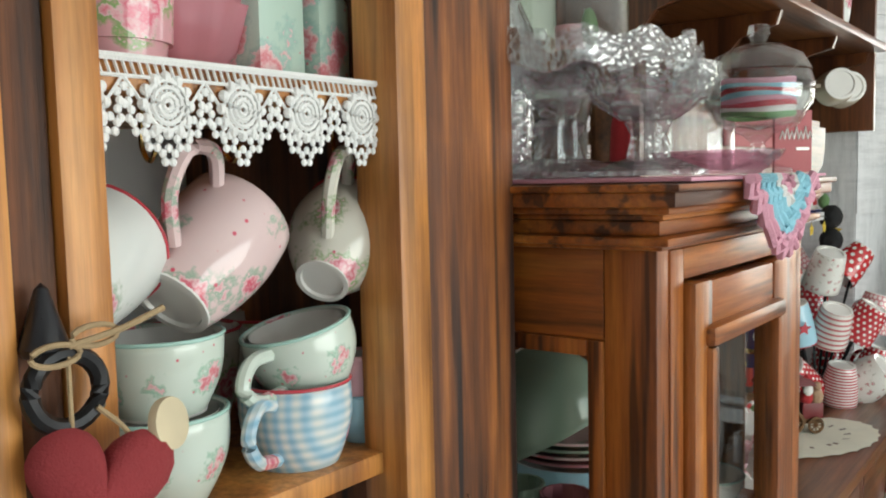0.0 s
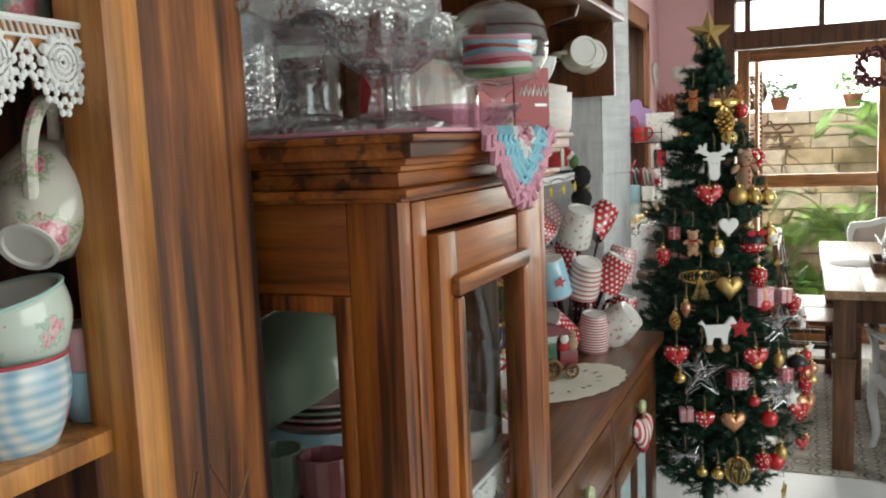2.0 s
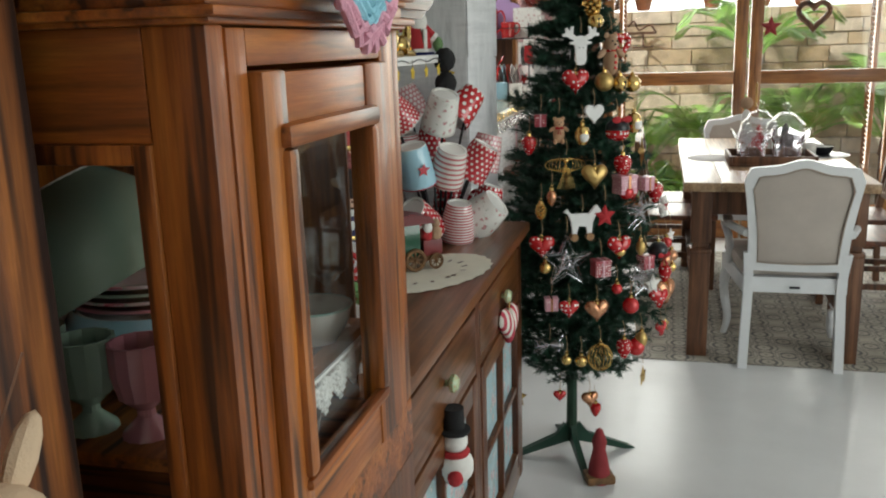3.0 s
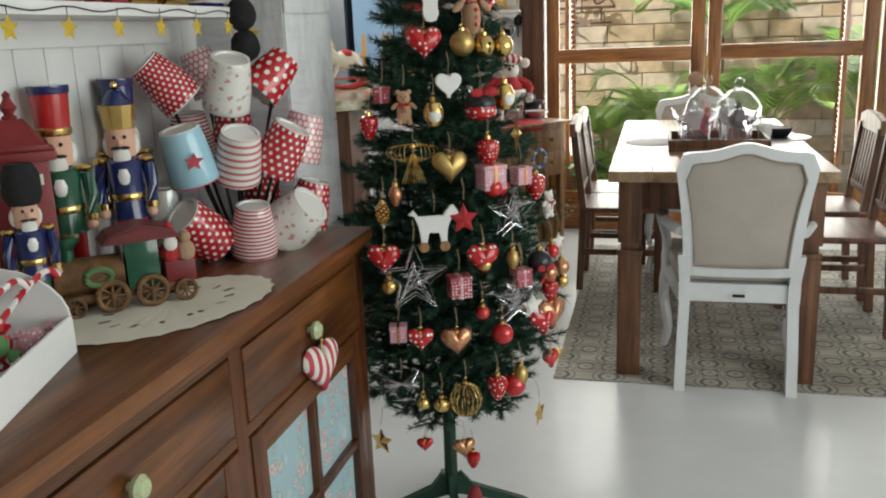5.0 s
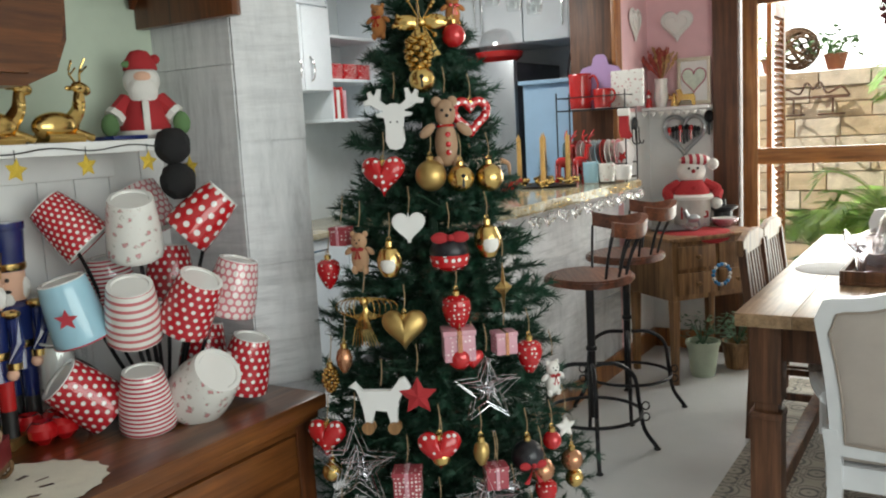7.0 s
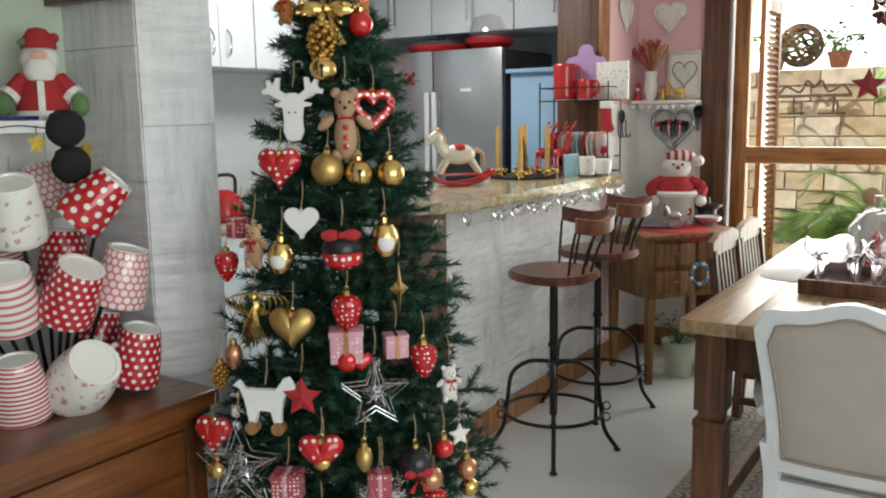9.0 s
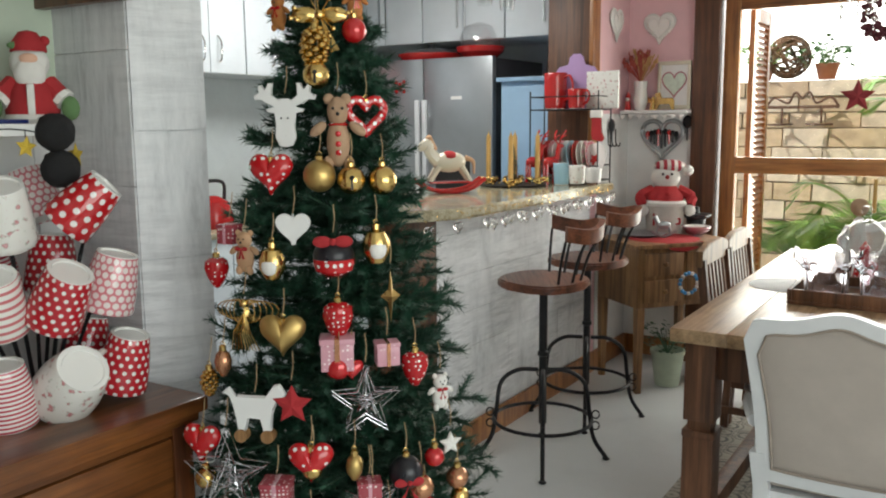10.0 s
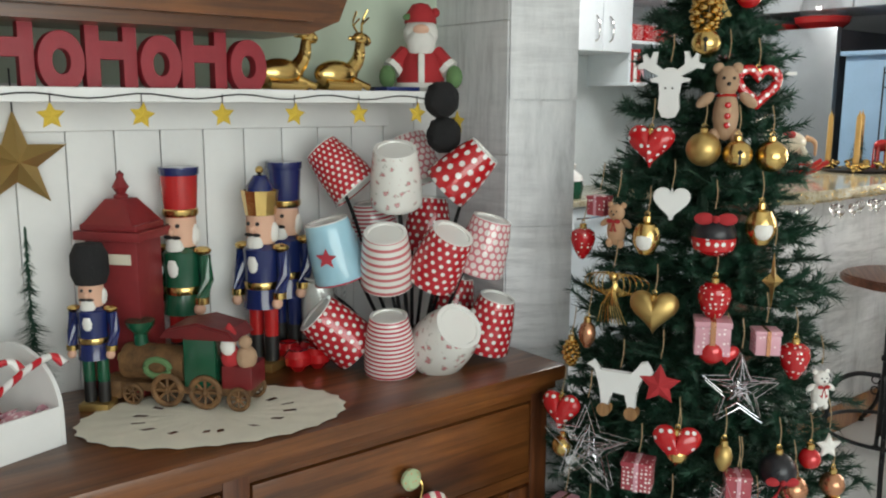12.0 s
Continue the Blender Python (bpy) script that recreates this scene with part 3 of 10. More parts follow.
def china_cabinet():
    c = thing("china_cabinet", "aged orange-brown pine display cabinet with glazed door and sides", "cabinet")
    x0, x1, y0, y1, top = -0.74, -0.24, 0.62, 1.13, 1.515
    def add(nm, mt, *bs, parent=c, bevel=0.003, label=""):
        for b in bs:
            bm = bmesh.new()
            box(bm, *b, bevel=bevel)
            ob = part(nm, bm, mt, parent, label)
        return ob
    add("base", SBZ, (x0, y0, 0, x1, y1, 0.9))
    add("bottom_board", CABS, (x0, y0, 0.9, x1, y1, 0.985))
    add("back_board", CABW, (x0, y0 + 0.02, 0.985, x0 + 0.012, y1 - 0.02, top))
    for ya, yb in ((y0, y0 + 0.03), (y1 - 0.03, y1)):
        add("side_stile", CABW, (x1 - 0.058, ya, 0.985, x1, yb, top))
        add("side_stile", CABW, (x0, ya, 0.985, x0 + 0.075, yb, top))
        add("side_rail", CABS, (x0 + 0.075, ya, 1.42, x1 - 0.058, yb, top))
    # bead round the side opening and the pane
    add("side_bead", CABW, (x1 - 0.076, y0 - 0.004, 0.985, x1 - 0.058, y0 + 0.02, 1.42), (x0 + 0.075, y0 - 0.004, 1.402, x1 - 0.0762, y0 + 0.02, 1.42))
    p = add("side_pane", PANE, (x0 + 0.075, y0 + 0.012, 0.985, x1 - 0.076, y0 + 0.015, 1.402), bevel=0)
    p.visible_shadow = False
    # face frame, door
    add("face_frame", CABW, (x1 - 0.02, y0 + 0.03, 0.985, x1 + 0.002, y0 + 0.064, top - 0.002), (x1 - 0.02, y1 - 0.085, 0.985, x1 + 0.002, y1 - 0.03, top - 0.002))
    add("face_rail", CABX, (x1 - 0.02, y0 + 0.064, 1.48, x1 + 0.002, y1 - 0.085, top - 0.002))
    d0, d1 = y0 + 0.067, y1 - 0.088
    door = add("door", CABW, (x1 - 0.012, d0, 0.992, x1 + 0.014, d0 + 0.05, 1.476), (x1 - 0.012, d1 - 0.085, 0.992, x1 + 0.014, d1, 1.476), bevel=0.005)
    add("door_rail", CABX, (x1 - 0.012, d0 + 0.05, 1.42, x1 + 0.012, d1 - 0.085, 1.474), (x1 - 0.012, d0 + 0.05, 0.994, x1 + 0.012, d1 - 0.085, 1.055), parent=door, bevel=0.004)
    add("door_bead", CABX, (x1 + 0.004, d0 + 0.028, 1.404, x1 + 0.025, d1 - 0.066, 1.427), (x1 + 0.004, d0 + 0.03, 1.055, x1 + 0.022, d1 - 0.068, 1.07), parent=door, bevel=0.008)
    add("door_bead", CABW, (x1 + 0.004, d0 + 0.03, 1.07, x1 + 0.022, d0 + 0.052, 1.404), (x1 + 0.004, d1 - 0.09, 1.07, x1 + 0.022, d1 - 0.068, 1.404), parent=door, bevel=0.007)
    p = add("door_pane", PANE, (x1 - 0.002, d0 + 0.05, 1.06, x1 + 0.001, d1 - 0.085, 1.41), parent=door, bevel=0)
    p.visible_shadow = False
    add("hinge", IRON, (x1 + 0.002, d1 + 0.002, 1.33, x1 + 0.009, d1 + 0.014, 1.41), parent=door, bevel=0.002, label="dark iron strap hinge")
    add("interior_shelf", CABX, (x0 + 0.012, y0 + 0.03, 1.1, x1 - 0.05, y1 - 0.03, 1.115))
    # added panel: keeps the far side dark, though it is taken as glazed
    add("far_side_blind", CABW, (x0 + 0.075, y1 - 0.02, 0.985, x1 - 0.075, y1 - 0.012, 1.432))
    bm = bmesh.new()
    cornice(bm, x0, y0, x1, y1, top, ((0.01, 0.0, 0.006), (0.021, 0.005, 0.014), (0.006, 0.014, 0.03)))
    part("lower_moulding", bm, CABX, c)
    for step in ((0.012, 0.03, 0.037), (0.022, 0.036, 0.044), (0.033, 0.043, 0.059), (0.039, 0.058, 0.066)):
        bm = bmesh.new()
        cornice(bm, x0, y0, x1, y1, top, (step,))
        part("cornice_moulding", bm, CABX, c)


china_cabinet()


def hutch():
    h = thing("open_hutch", "reclaimed wooden open hutch with lace-trimmed shelves of cups", "hutch")
    def add(nm, mt, *bs, bevel=0.003, label=""):
        bm = bmesh.new()
        for b in bs:
            box(bm, *b, bevel=bevel)
        return part(nm, bm, mt, h, label)
    xf = -0.385
    add("post", POSTD, (-0.74, 0.438, 0, xf, 0.588, 2.5))
    add("post", POSTD, (-0.74, -0.05, 0, xf, 0.09, 2.5))
    add("edge_strip", POSTL, (-0.43, 0.395, 0, xf + 0.008, 0.437, 2.5), bevel=0.006, label="golden raw wooden edge strip")
    add("edge_strip", POSTL, (-0.43, 0.091, 0, xf + 0.008, 0.122, 2.5), bevel=0.006, label="golden raw wooden edge strip")
    add("edge_strip", POSTL, (-0.43, 0.03, 0, xf + 0.012, 0.06, 2.5), bevel=0.006, label="golden raw wooden edge strip")
    # back sheet in one even near-black, unlike the wood of posts and shelves
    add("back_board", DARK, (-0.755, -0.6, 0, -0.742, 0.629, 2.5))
    for z in (0.9, 1.345, 1.672, 2.02):
        add("shelf", POSTL, (-0.74, 0.09, z - 0.02, -0.405, 0.437, z))
        add("shelf", POSTL, (-0.74, -0.6, z - 0.02, -0.405, -0.05, z))
    add("post", POSTD, (-0.74, -0.75, 0, xf, -0.6, 2.5))
    add("base", POSTD, (-0.741, -0.6, 0, -0.4, -0.051, 0.85), (-0.741, 0.091, 0, -0.4, 0.394, 0.85))


hutch()
set_back(made)


def sideboard():
    s = thing("sideboard", "dark walnut sideboard with drawers and fabric-backed glazed doors", "sideboard")
    def add(nm, mt, *bs, parent=s, bevel=0.003, label=""):
        for b in bs:
            bm = bmesh.new()
            box(bm, *b, bevel=bevel)
            ob = part(nm, bm, mt, parent, label)
        return ob
    y0, y1, xf = 1.2, 2.645, -0.345
    add("top", SBW, (-0.75, y0 - 0.005, 0.898, xf + 0.03, y1 + 0.02, 0.93), bevel=0.008)
    add("top_moulding", SBW, (-0.75, y0, 0.878, xf + 0.014, y1 + 0.008, 0.898), bevel=0.005)
    add("side", SBZ, (-0.75, y1 - 0.025, 0.06, xf, y1, 0.878))
    add("side", SBZ, (-0.75, y0, 0.06, xf, y0 + 0.025, 0.878))
    add("bottom", SBW, (-0.75, y0 + 0.025, 0.06, xf - 0.01, y1 - 0.025, 0.09))
    for k in range(3):
        y = (y0 + 0.02, 1.945, y1 - 0.05)[k]
        add("stile", SBZ, (xf - 0.02, y, 0.06, xf + 0.003, y + 0.045, 0.878))
    for z, h in ((0.86, 0.018), (0.687, 0.025), (0.06, 0.06)):
        add("rail", SBW, (xf - 0.02, y0 + 0.065, z, xf + 0.001, y1 - 0.045, z + h))
    for ya, yb in ((y0 + 0.068, 1.942), (1.993, y1 - 0.053)):
        add("drawer", SBW, (xf - 0.03, ya, 0.714, xf + 0.004, yb, 0.857), bevel=0.005)
        door = add("door", SBZ, (xf - 0.02, ya, 0.122, xf + 0.006, ya + 0.055, 0.684), (xf - 0.02, yb - 0.055, 0.122, xf + 0.006, yb, 0.684))
        add("door_rail", SBW, (xf - 0.02, ya + 0.055, 0.122, xf + 0.005, yb - 0.055, 0.175), (xf - 0.02, ya + 0.055, 0.629, xf + 0.005, yb - 0.055, 0.684), parent=door)
        add("glazing_bar", SBZ, (xf - 0.014, (ya + yb) / 2 - 0.01, 0.175, xf + 0.004, (ya + yb) / 2 + 0.01, 0.629), (xf - 0.014, ya + 0.055, 0.39, xf + 0.002, yb - 0.055, 0.41), parent=door, bevel=0.002)
        add("fabric_panel", FABB, (xf - 0.02, ya + 0.05, 0.17, xf - 0.0145, yb - 0.05, 0.632), parent=door, bevel=0, label="pale blue rose-print fabric behind the door")
    return s


FABB = floral("blue_rose_fabric", (0.36, 0.5, 0.54), (0.45, 0.26, 0.26), (0.28, 0.38, 0.34), 26.0, 0.5, 0.85, haze=(0.52, 0.6, 0.6))
sideboard()


def wall_shelf():
    s = thing("wall_shelf", "white painted wall shelf with star garland under it", "shelf")
    bm = bmesh.new()
    box(bm, -0.752, 1.0, 1.44, -0.56, 2.53, 1.463, 0.003)
    part("board", bm, WHITE, s)
    bm = bmesh.new()
    box(bm, -0.752, 1.0, 1.39, -0.735, 2.53, 1.44, 0.003)
    part("rail", bm, WHITE, s)


wall_shelf()


def dining_table():
    t = thing("dining_table", "heavy wooden dining table with pale oak top and dark square legs", "table")
    x0, x1, y0, y1, z = 0.19, 1.02, 4.0, 5.85, 0.848
    rnd = random.Random(2)
    top = None
    n = 5
    for k in range(n):
        bm = bmesh.new()
        a, b = x0 + (x1 - x0) * k / n, x0 + (x1 - x0) * (k + 1) / n
        box(bm, a + 0.0006, y0, z - 0.042, b - 0.0006, y1, z - rnd.uniform(0, 0.0008), 0.002)
        part("plank", bm, TABT, t)
    bm = bmesh.new()
    for b in ((x0 + 0.06, y0 + 0.06, 0.69, x1 - 0.06, y0 + 0.085, z - 0.043), (x0 + 0.06, y1 - 0.085, 0.69, x1 - 0.06, y1 - 0.06, z - 0.043),
              (x0 + 0.05, y0 + 0.085, 0.69, x0 + 0.075, y1 - 0.085, z - 0.043), (x1 - 0.075, y0 + 0.085, 0.69, x1 - 0.05, y1 - 0.085, z - 0.043)):
        box(bm, *b, bevel=0.003)
    part("apron", bm, TABL, t)
    for x in (x0 + 0.085, x1 - 0.085):
        for y in (y0 + 0.075, y1 - 0.075):
            bm = bmesh.new()
            box(bm, x - 0.046, y - 0.046, 0.56, x + 0.046, y + 0.046, z - 0.043, 0.004)
            box(bm, x - 0.036, y - 0.036, 0.53, x + 0.036, y + 0.036, 0.56, 0.006)
            box(bm, x - 0.05, y - 0.05, 0.505, x + 0.05, y + 0.05, 0.532, 0.01)
            box(bm, x - 0.046, y - 0.046, 0.004, x + 0.046, y + 0.046, 0.507, 0.004)
            part("leg", bm, TABL, t)
    for x in (x0 + 0.085, x1 - 0.085):
        bm = bmesh.new()
        box(bm, x - 0.025, y0 + 0.12, 0.2, x + 0.025, y1 - 0.12, 0.26, 0.004)
        part("stretcher", bm, TABL, t)


dining_table()
solid("rug", "grey and taupe tile-print vinyl rug under the table", "rug", RUG, lambda bm: box(bm, -0.02, 3.955, 0.0005, 1.9, 6.2, 0.004))


def curve_pts(ctrl, n=16):
    """A smooth line through control points (Catmull-Rom)."""
    c = [Vector(p) for p in ctrl]
    c = [c[0] * 2 - c[1]] + c + [c[-1] * 2 - c[-2]]
    out = []
    for i in range(1, len(c) - 2):
        for k in range(n):
            t = k / n
            a, b, d, e = c[i - 1], c[i], c[i + 1], c[i + 2]
            out.append(0.5 * ((2 * b) + (d - a) * t + (2 * a - 5 * b + 4 * d - e) * t * t + (3 * b - a - 3 * d + e) * t ** 3))
    out.append(c[-2])
    return out


def bar_sweep(bm, pts, w, d, taper=1.0):
    """A rectangular bar, w wide in x and d deep in y, along an upright line."""
    rings, n = [], len(pts)
    for i, p in enumerate(pts):
        k = 1 + (taper - 1) * i / (n - 1)
        rings.append([bm.verts.new((p[0] + sx * w * k / 2, p[1] + sy * d * k / 2, p[2])) for sx, sy in ((-1, -1), (1, -1), (1, 1), (-1, 1))])
    for a, b in zip(rings, rings[1:]):
        for k in range(4):
            q = (k + 1) % 4
            bm.faces.new((a[k], a[q], b[q], b[k]))
    bm.faces.new(rings[0][::-1])
    bm.faces.new(rings[-1])


def white_armchair(at, turn):
    """Seat forward is +y; the curved back faces -y."""
    c = thing("armchair", "white lacquered carved armchair upholstered in beige linen", "chair", at, turn, "white armchairs at the table ends")
    hw = 0.2
    lean = lambda z: -0.1 * max(0, (z - 0.42)) / 0.55
    for s in (-1, 1):
        bm = bmesh.new()
        bar_sweep(bm, curve_pts([(s * 0.205, -0.01, 0), (s * 0.2, 0.0, 0.2), (s * 0.195, 0.01, 0.4), (s * 0.205, lean(0.55), 0.55)], 5), 0.04, 0.045)
        part("rear_leg", bm, CHAIRW, c)
        bm = bmesh.new()
        tube(bm, curve_pts([(s * 0.26, 0.47, 0.0), (s * 0.245, 0.45, 0.1), (s * 0.265, 0.48, 0.25), (s * 0.25, 0.46, 0.38)], 6), 0.016, 8, taper=1.7)
        part("front_leg", bm, CHAIRW, c)
        bm = bmesh.new()
        tube(bm, curve_pts([(s * 0.215, lean(0.63) + 0.0, 0.64), (s * 0.26, 0.1, 0.64), (s * 0.285, 0.26, 0.63), (s * 0.285, 0.33, 0.61), (s * 0.262, 0.3, 0.53), (s * 0.26, 0.28, 0.42)], 7), 0.019, 8)
        part("arm", bm, CHAIRW, c)
        bm = bmesh.new()
        ball(bm, (s * 0.28, 0.23, 0.655), 0.03, 0.8, 2.0, 0.6)
        part("arm_pad", bm, LINEN, c, "beige linen arm pad")
    # back frame: wavy crest, bowed sides
    def outline(g):
        pts = []
        for k in range(21):
            u = k / 20 * 2 - 1
            z = 0.94 + 0.03 * math.exp(-(u / 0.34) ** 2) + 0.006 * (1 - u * u) - 0.06 * max(0, (abs(u) - 0.86) / 0.14) ** 2
            pts.append((u * (0.24 - g), z - g))
        for k in range(1, 8):
            f = k / 8
            pts.append(((0.24 - 0.036 * f - 0.008 * math.sin(f * math.pi)) - g, 0.88 - g + f * (0.47 - 0.88 + 2 * g)))
        for k in range(9):
            u = 1 - k / 4
            pts.append((u * (0.204 - g), 0.47 + g - 0.006 * (1 - u * u)))
        for k in range(7, 0, -1):
            f = k / 8
            pts.append((-(0.24 - 0.036 * f - 0.008 * math.sin(f * math.pi)) + g, 0.88 - g + f * (0.47 - 0.88 + 2 * g)))
        return pts
    bm = bmesh.new()
    o, i = outline(0.0), outline(0.036)
    rings = []
    for ring, y in ((o, -0.018), (i, -0.02), (i, 0.018), (o, 0.018)):
        rings.append([bm.verts.new((x, y + lean(z), z)) for x, z in ring])
    n = len(o)
    for a in range(4):
        b = (a + 1) % 4
        for k in range(n):
            q = (k + 1) % n
            bm.faces.new((rings[a][k], rings[a][q], rings[b][q], rings[b][k]))
    part("back_frame", bm, CHAIRW, c)
    bm = bmesh.new()
    def cushion(y, bulge):
        inner = outline(0.034)
        mid = Vector((0, y + lean(0.7) + bulge, 0.7))
        rows = []
        for f in (1.0, 0.9, 0.6, 0.3):
            rows.append([bm.verts.new((x * f, y + lean(0.7 + (z - 0.7) * f) + bulge * (1 - f ** 4), 0.7 + (z - 0.7) * f)) for x, z in inner])
        for a, b in zip(rows, rows[1:]):
            for k in range(len(inner)):
                q = (k + 1) % len(inner)
                bm.faces.new((a[k], a[q], b[q], b[k]))
        cv = bm.verts.new(mid)
        for k in range(len(inner)):
            bm.faces.new((rows[-1][k], rows[-1][(k + 1) % len(inner)], cv))
    cushion(-0.012, -0.012)
    cushion(0.012, 0.03)
    back = part("back_cushion", bm, LINEN, c, "padded beige linen back")
    bm = bmesh.new()
    tube(bm, [(x, -0.021 + lean(z), z) for x, z in outline(0.039)], 0.004, 6, True)
    part("piping", bm, PIPING, back)
    bm = bmesh.new()
    prism(bm, [(-0.22, 0.0), (0.22, 0.0), (0.28, 0.48), (-0.28, 0.48)], 0.07, Matrix.Translation((0, 0, 0.395)) @ Matrix.Rotation(radians(90), 4, "X") @ Matrix.Scale(-1, 4, (0, 0, 1)) , 0.0)
    part("seat_frame", bm, CHAIRW, c)
    bm = bmesh.new()
    box(bm, -0.225, 0.02, 0.43, 0.225, 0.47, 0.5, 0.03)
    for v in bm.verts:
        v.co.x *= 1 + 0.22 * (v.co.y / 0.47)
    part("seat", bm, LINEN, c, "padded beige linen seat")
    bm = bmesh.new()
    box(bm, -0.022, -0.022, 0.385, 0.022, -0.018, 0.396, 0.001)
    part("badge", bm, IRON, c, "small dark maker's plate")


PIPING = plain("taupe_piping", (0.36, 0.3, 0.25), 0.9)
white_armchair((0.68, 3.94, 0.0), 0)
white_armchair((0.6, 6.05, 0.0), 180)


def slat_chair(at, turn):
    """Seat forward is +y."""
    c = thing("dining_chair", "brown wooden dining chair with an upright slatted back", "chair", at, turn, "wooden chairs along the table")
    for s in (-1, 1):
        bm = bmesh.new()
        bar_sweep(bm, [(s * 0.19, -0.02, 0.004), (s * 0.19, 0, 0.44), (s * 0.19, -0.05, 0.86)], 0.035, 0.035)
        part("rear_leg", bm, TABL, c)
        bm = bmesh.new()
        box(bm, s * 0.19 - 0.018, 0.37, 0.004, s * 0.19 + 0.018, 0.41, 0.43, 0.003)
        part("front_leg", bm, TABL, c)
    bm = bmesh.new()
    box(bm, -0.21, -0.02, 0.43, 0.21, 0.42, 0.46, 0.008)
    part("seat", bm, SEATW, c)
    bm = bmesh.new()
    prism(bm, [(-0.215, 0.83), (0.215, 0.83), (0.215, 0.9), (0.1, 0.925), (-0.1, 0.925), (-0.215, 0.9)], 0.03, Matrix.Translation((0, -0.055, 0)), 0.004)
    part("crest_rail", bm, DESKW, c)
    bm = bmesh.new()
    box(bm, -0.17, -0.022, 0.53, 0.17, -0.002, 0.565, 0.003)
    part("lower_rail", bm, TABL, c)
    for k in range(6):
        x = -0.14 + k * 0.056
        bm = bmesh.new()
        bar_sweep(bm, [(x, -0.012, 0.565), (x, -0.05, 0.832)], 0.028, 0.012)
        part("slat", bm, TABL, c)
    for s in (-1, 1):
        bm = bmesh.new()
        box(bm, s * 0.19 - 0.01, 0.0, 0.2, s * 0.19 + 0.01, 0.39, 0.23, 0.002)
        part("stretcher", bm, TABL, c)


for y in (5.38, 5.82):
    slat_chair((0.0, y, 0.004), -90)
for y in (4.8, 5.35):
    slat_chair((1.36, y, 0.004), 90)


def bar_stool(at, turn):
    s = thing("bar_stool", "wrought-iron swivel bar stool with a red-brown wooden seat", "stool", at, turn, "bar stools at the bar")
    bm = bmesh.new()
    out = []
    for k in range(40):
        a = 2 * math.pi * k / 40
        r = 0.192 + 0.012 * math.cos(4 * a) + 0.008 * math.cos(2 * a)
        out.append((r * math.cos(a), r * math.sin(a)))
    prism(bm, out, 0.035, Matrix.Translation((0, 0, 0.785)) @ Matrix.Rotation(radians(90), 4, "X"), 0.008)
    part("seat", bm, SEATW, s)
    bm = bmesh.new()
    lathe(bm, [(0, 0.16), (0.017, 0.16), (0.017, 0.46), (0.024, 0.465), (0.024, 0.48), (0.018, 0.485), (0.018, 0.74), (0.07, 0.75), (0.07, 0.767), (0, 0.767)], 14)
    part("pole", bm, IRON, s)
    for k in range(4):
        a = radians(84 + 90 * k)
        ca, sa = math.cos(a), math.sin(a)
        line = [(0.02, 0.4), (0.11, 0.395), (0.18, 0.34), (0.2, 0.22), (0.22, 0.1), (0.275, 0.012)]
        bm = bmesh.new()
        tube(bm, curve_pts([(ca * r, sa * r, z) for r, z in line], 6), 0.0095, 8)
        ball(bm, (ca * 0.275, sa * 0.275, 0.007), 0.014, 1.2, 1.2, 0.5)
        part("leg", bm, IRON, s)
        bm = bmesh.new()
        for z in (0.155, 0.205):
            tube(bm, [(ca * (0.228 + 0.016 * math.cos(b)), sa * (0.228 + 0.016 * math.cos(b)), z + 0.018 * math.sin(b)) for b in [2 * math.pi * j / 12 for j in range(12)]], 0.0035, 6, True)
        part("scroll", bm, IRON, s)
    bm = bmesh.new()
    tube(bm, [(0.212 * math.cos(2 * math.pi * k / 40), 0.212 * math.sin(2 * math.pi * k / 40), 0.18) for k in range(40)], 0.008, 8, True)
    part("foot_ring", bm, IRON, s)
    bm = bmesh.new()
    arc = [(0.235 * math.cos(radians(d)), 0.235 * math.sin(radians(d)), 1.01 + 0.012 * math.cos(radians((d + 90) * 4))) for d in range(-165, -14, 10)]
    rings = []
    for x, y, z in arc:
        n = Vector((x, y, 0)).normalized()
        rings.append([bm.verts.new((x + n.x * o, y + n.y * o, z + h)) for o, h in ((-0.012, -0.03), (0.014, -0.03), (0.018, 0.03), (-0.008, 0.033))])
    for a, b in zip(rings, rings[1:]):
        for k in range(4):
            bm.faces.new((a[k], a[(k + 1) % 4], b[(k + 1) % 4], b[k]))
    bm.faces.new(rings[0])
    bm.faces.new(rings[-1][::-1])
    part("backrest", bm, SEATW, s)
    for d in range(-165, -14, 25):
        ca, sa = math.cos(radians(d)), math.sin(radians(d))
        bm = bmesh.new()
        tube(bm, curve_pts([(0.16 * ca, 0.16 * sa, 0.8), (0.19 * ca, 0.19 * sa, 0.9), (0.233 * ca, 0.233 * sa, 0.985)], 4), 0.006, 6)
        part("spindle", bm, IRON, s)


bar_stool((-0.6, 4.78, 0), 122)
bar_stool((-0.66, 5.4, 0), 118)


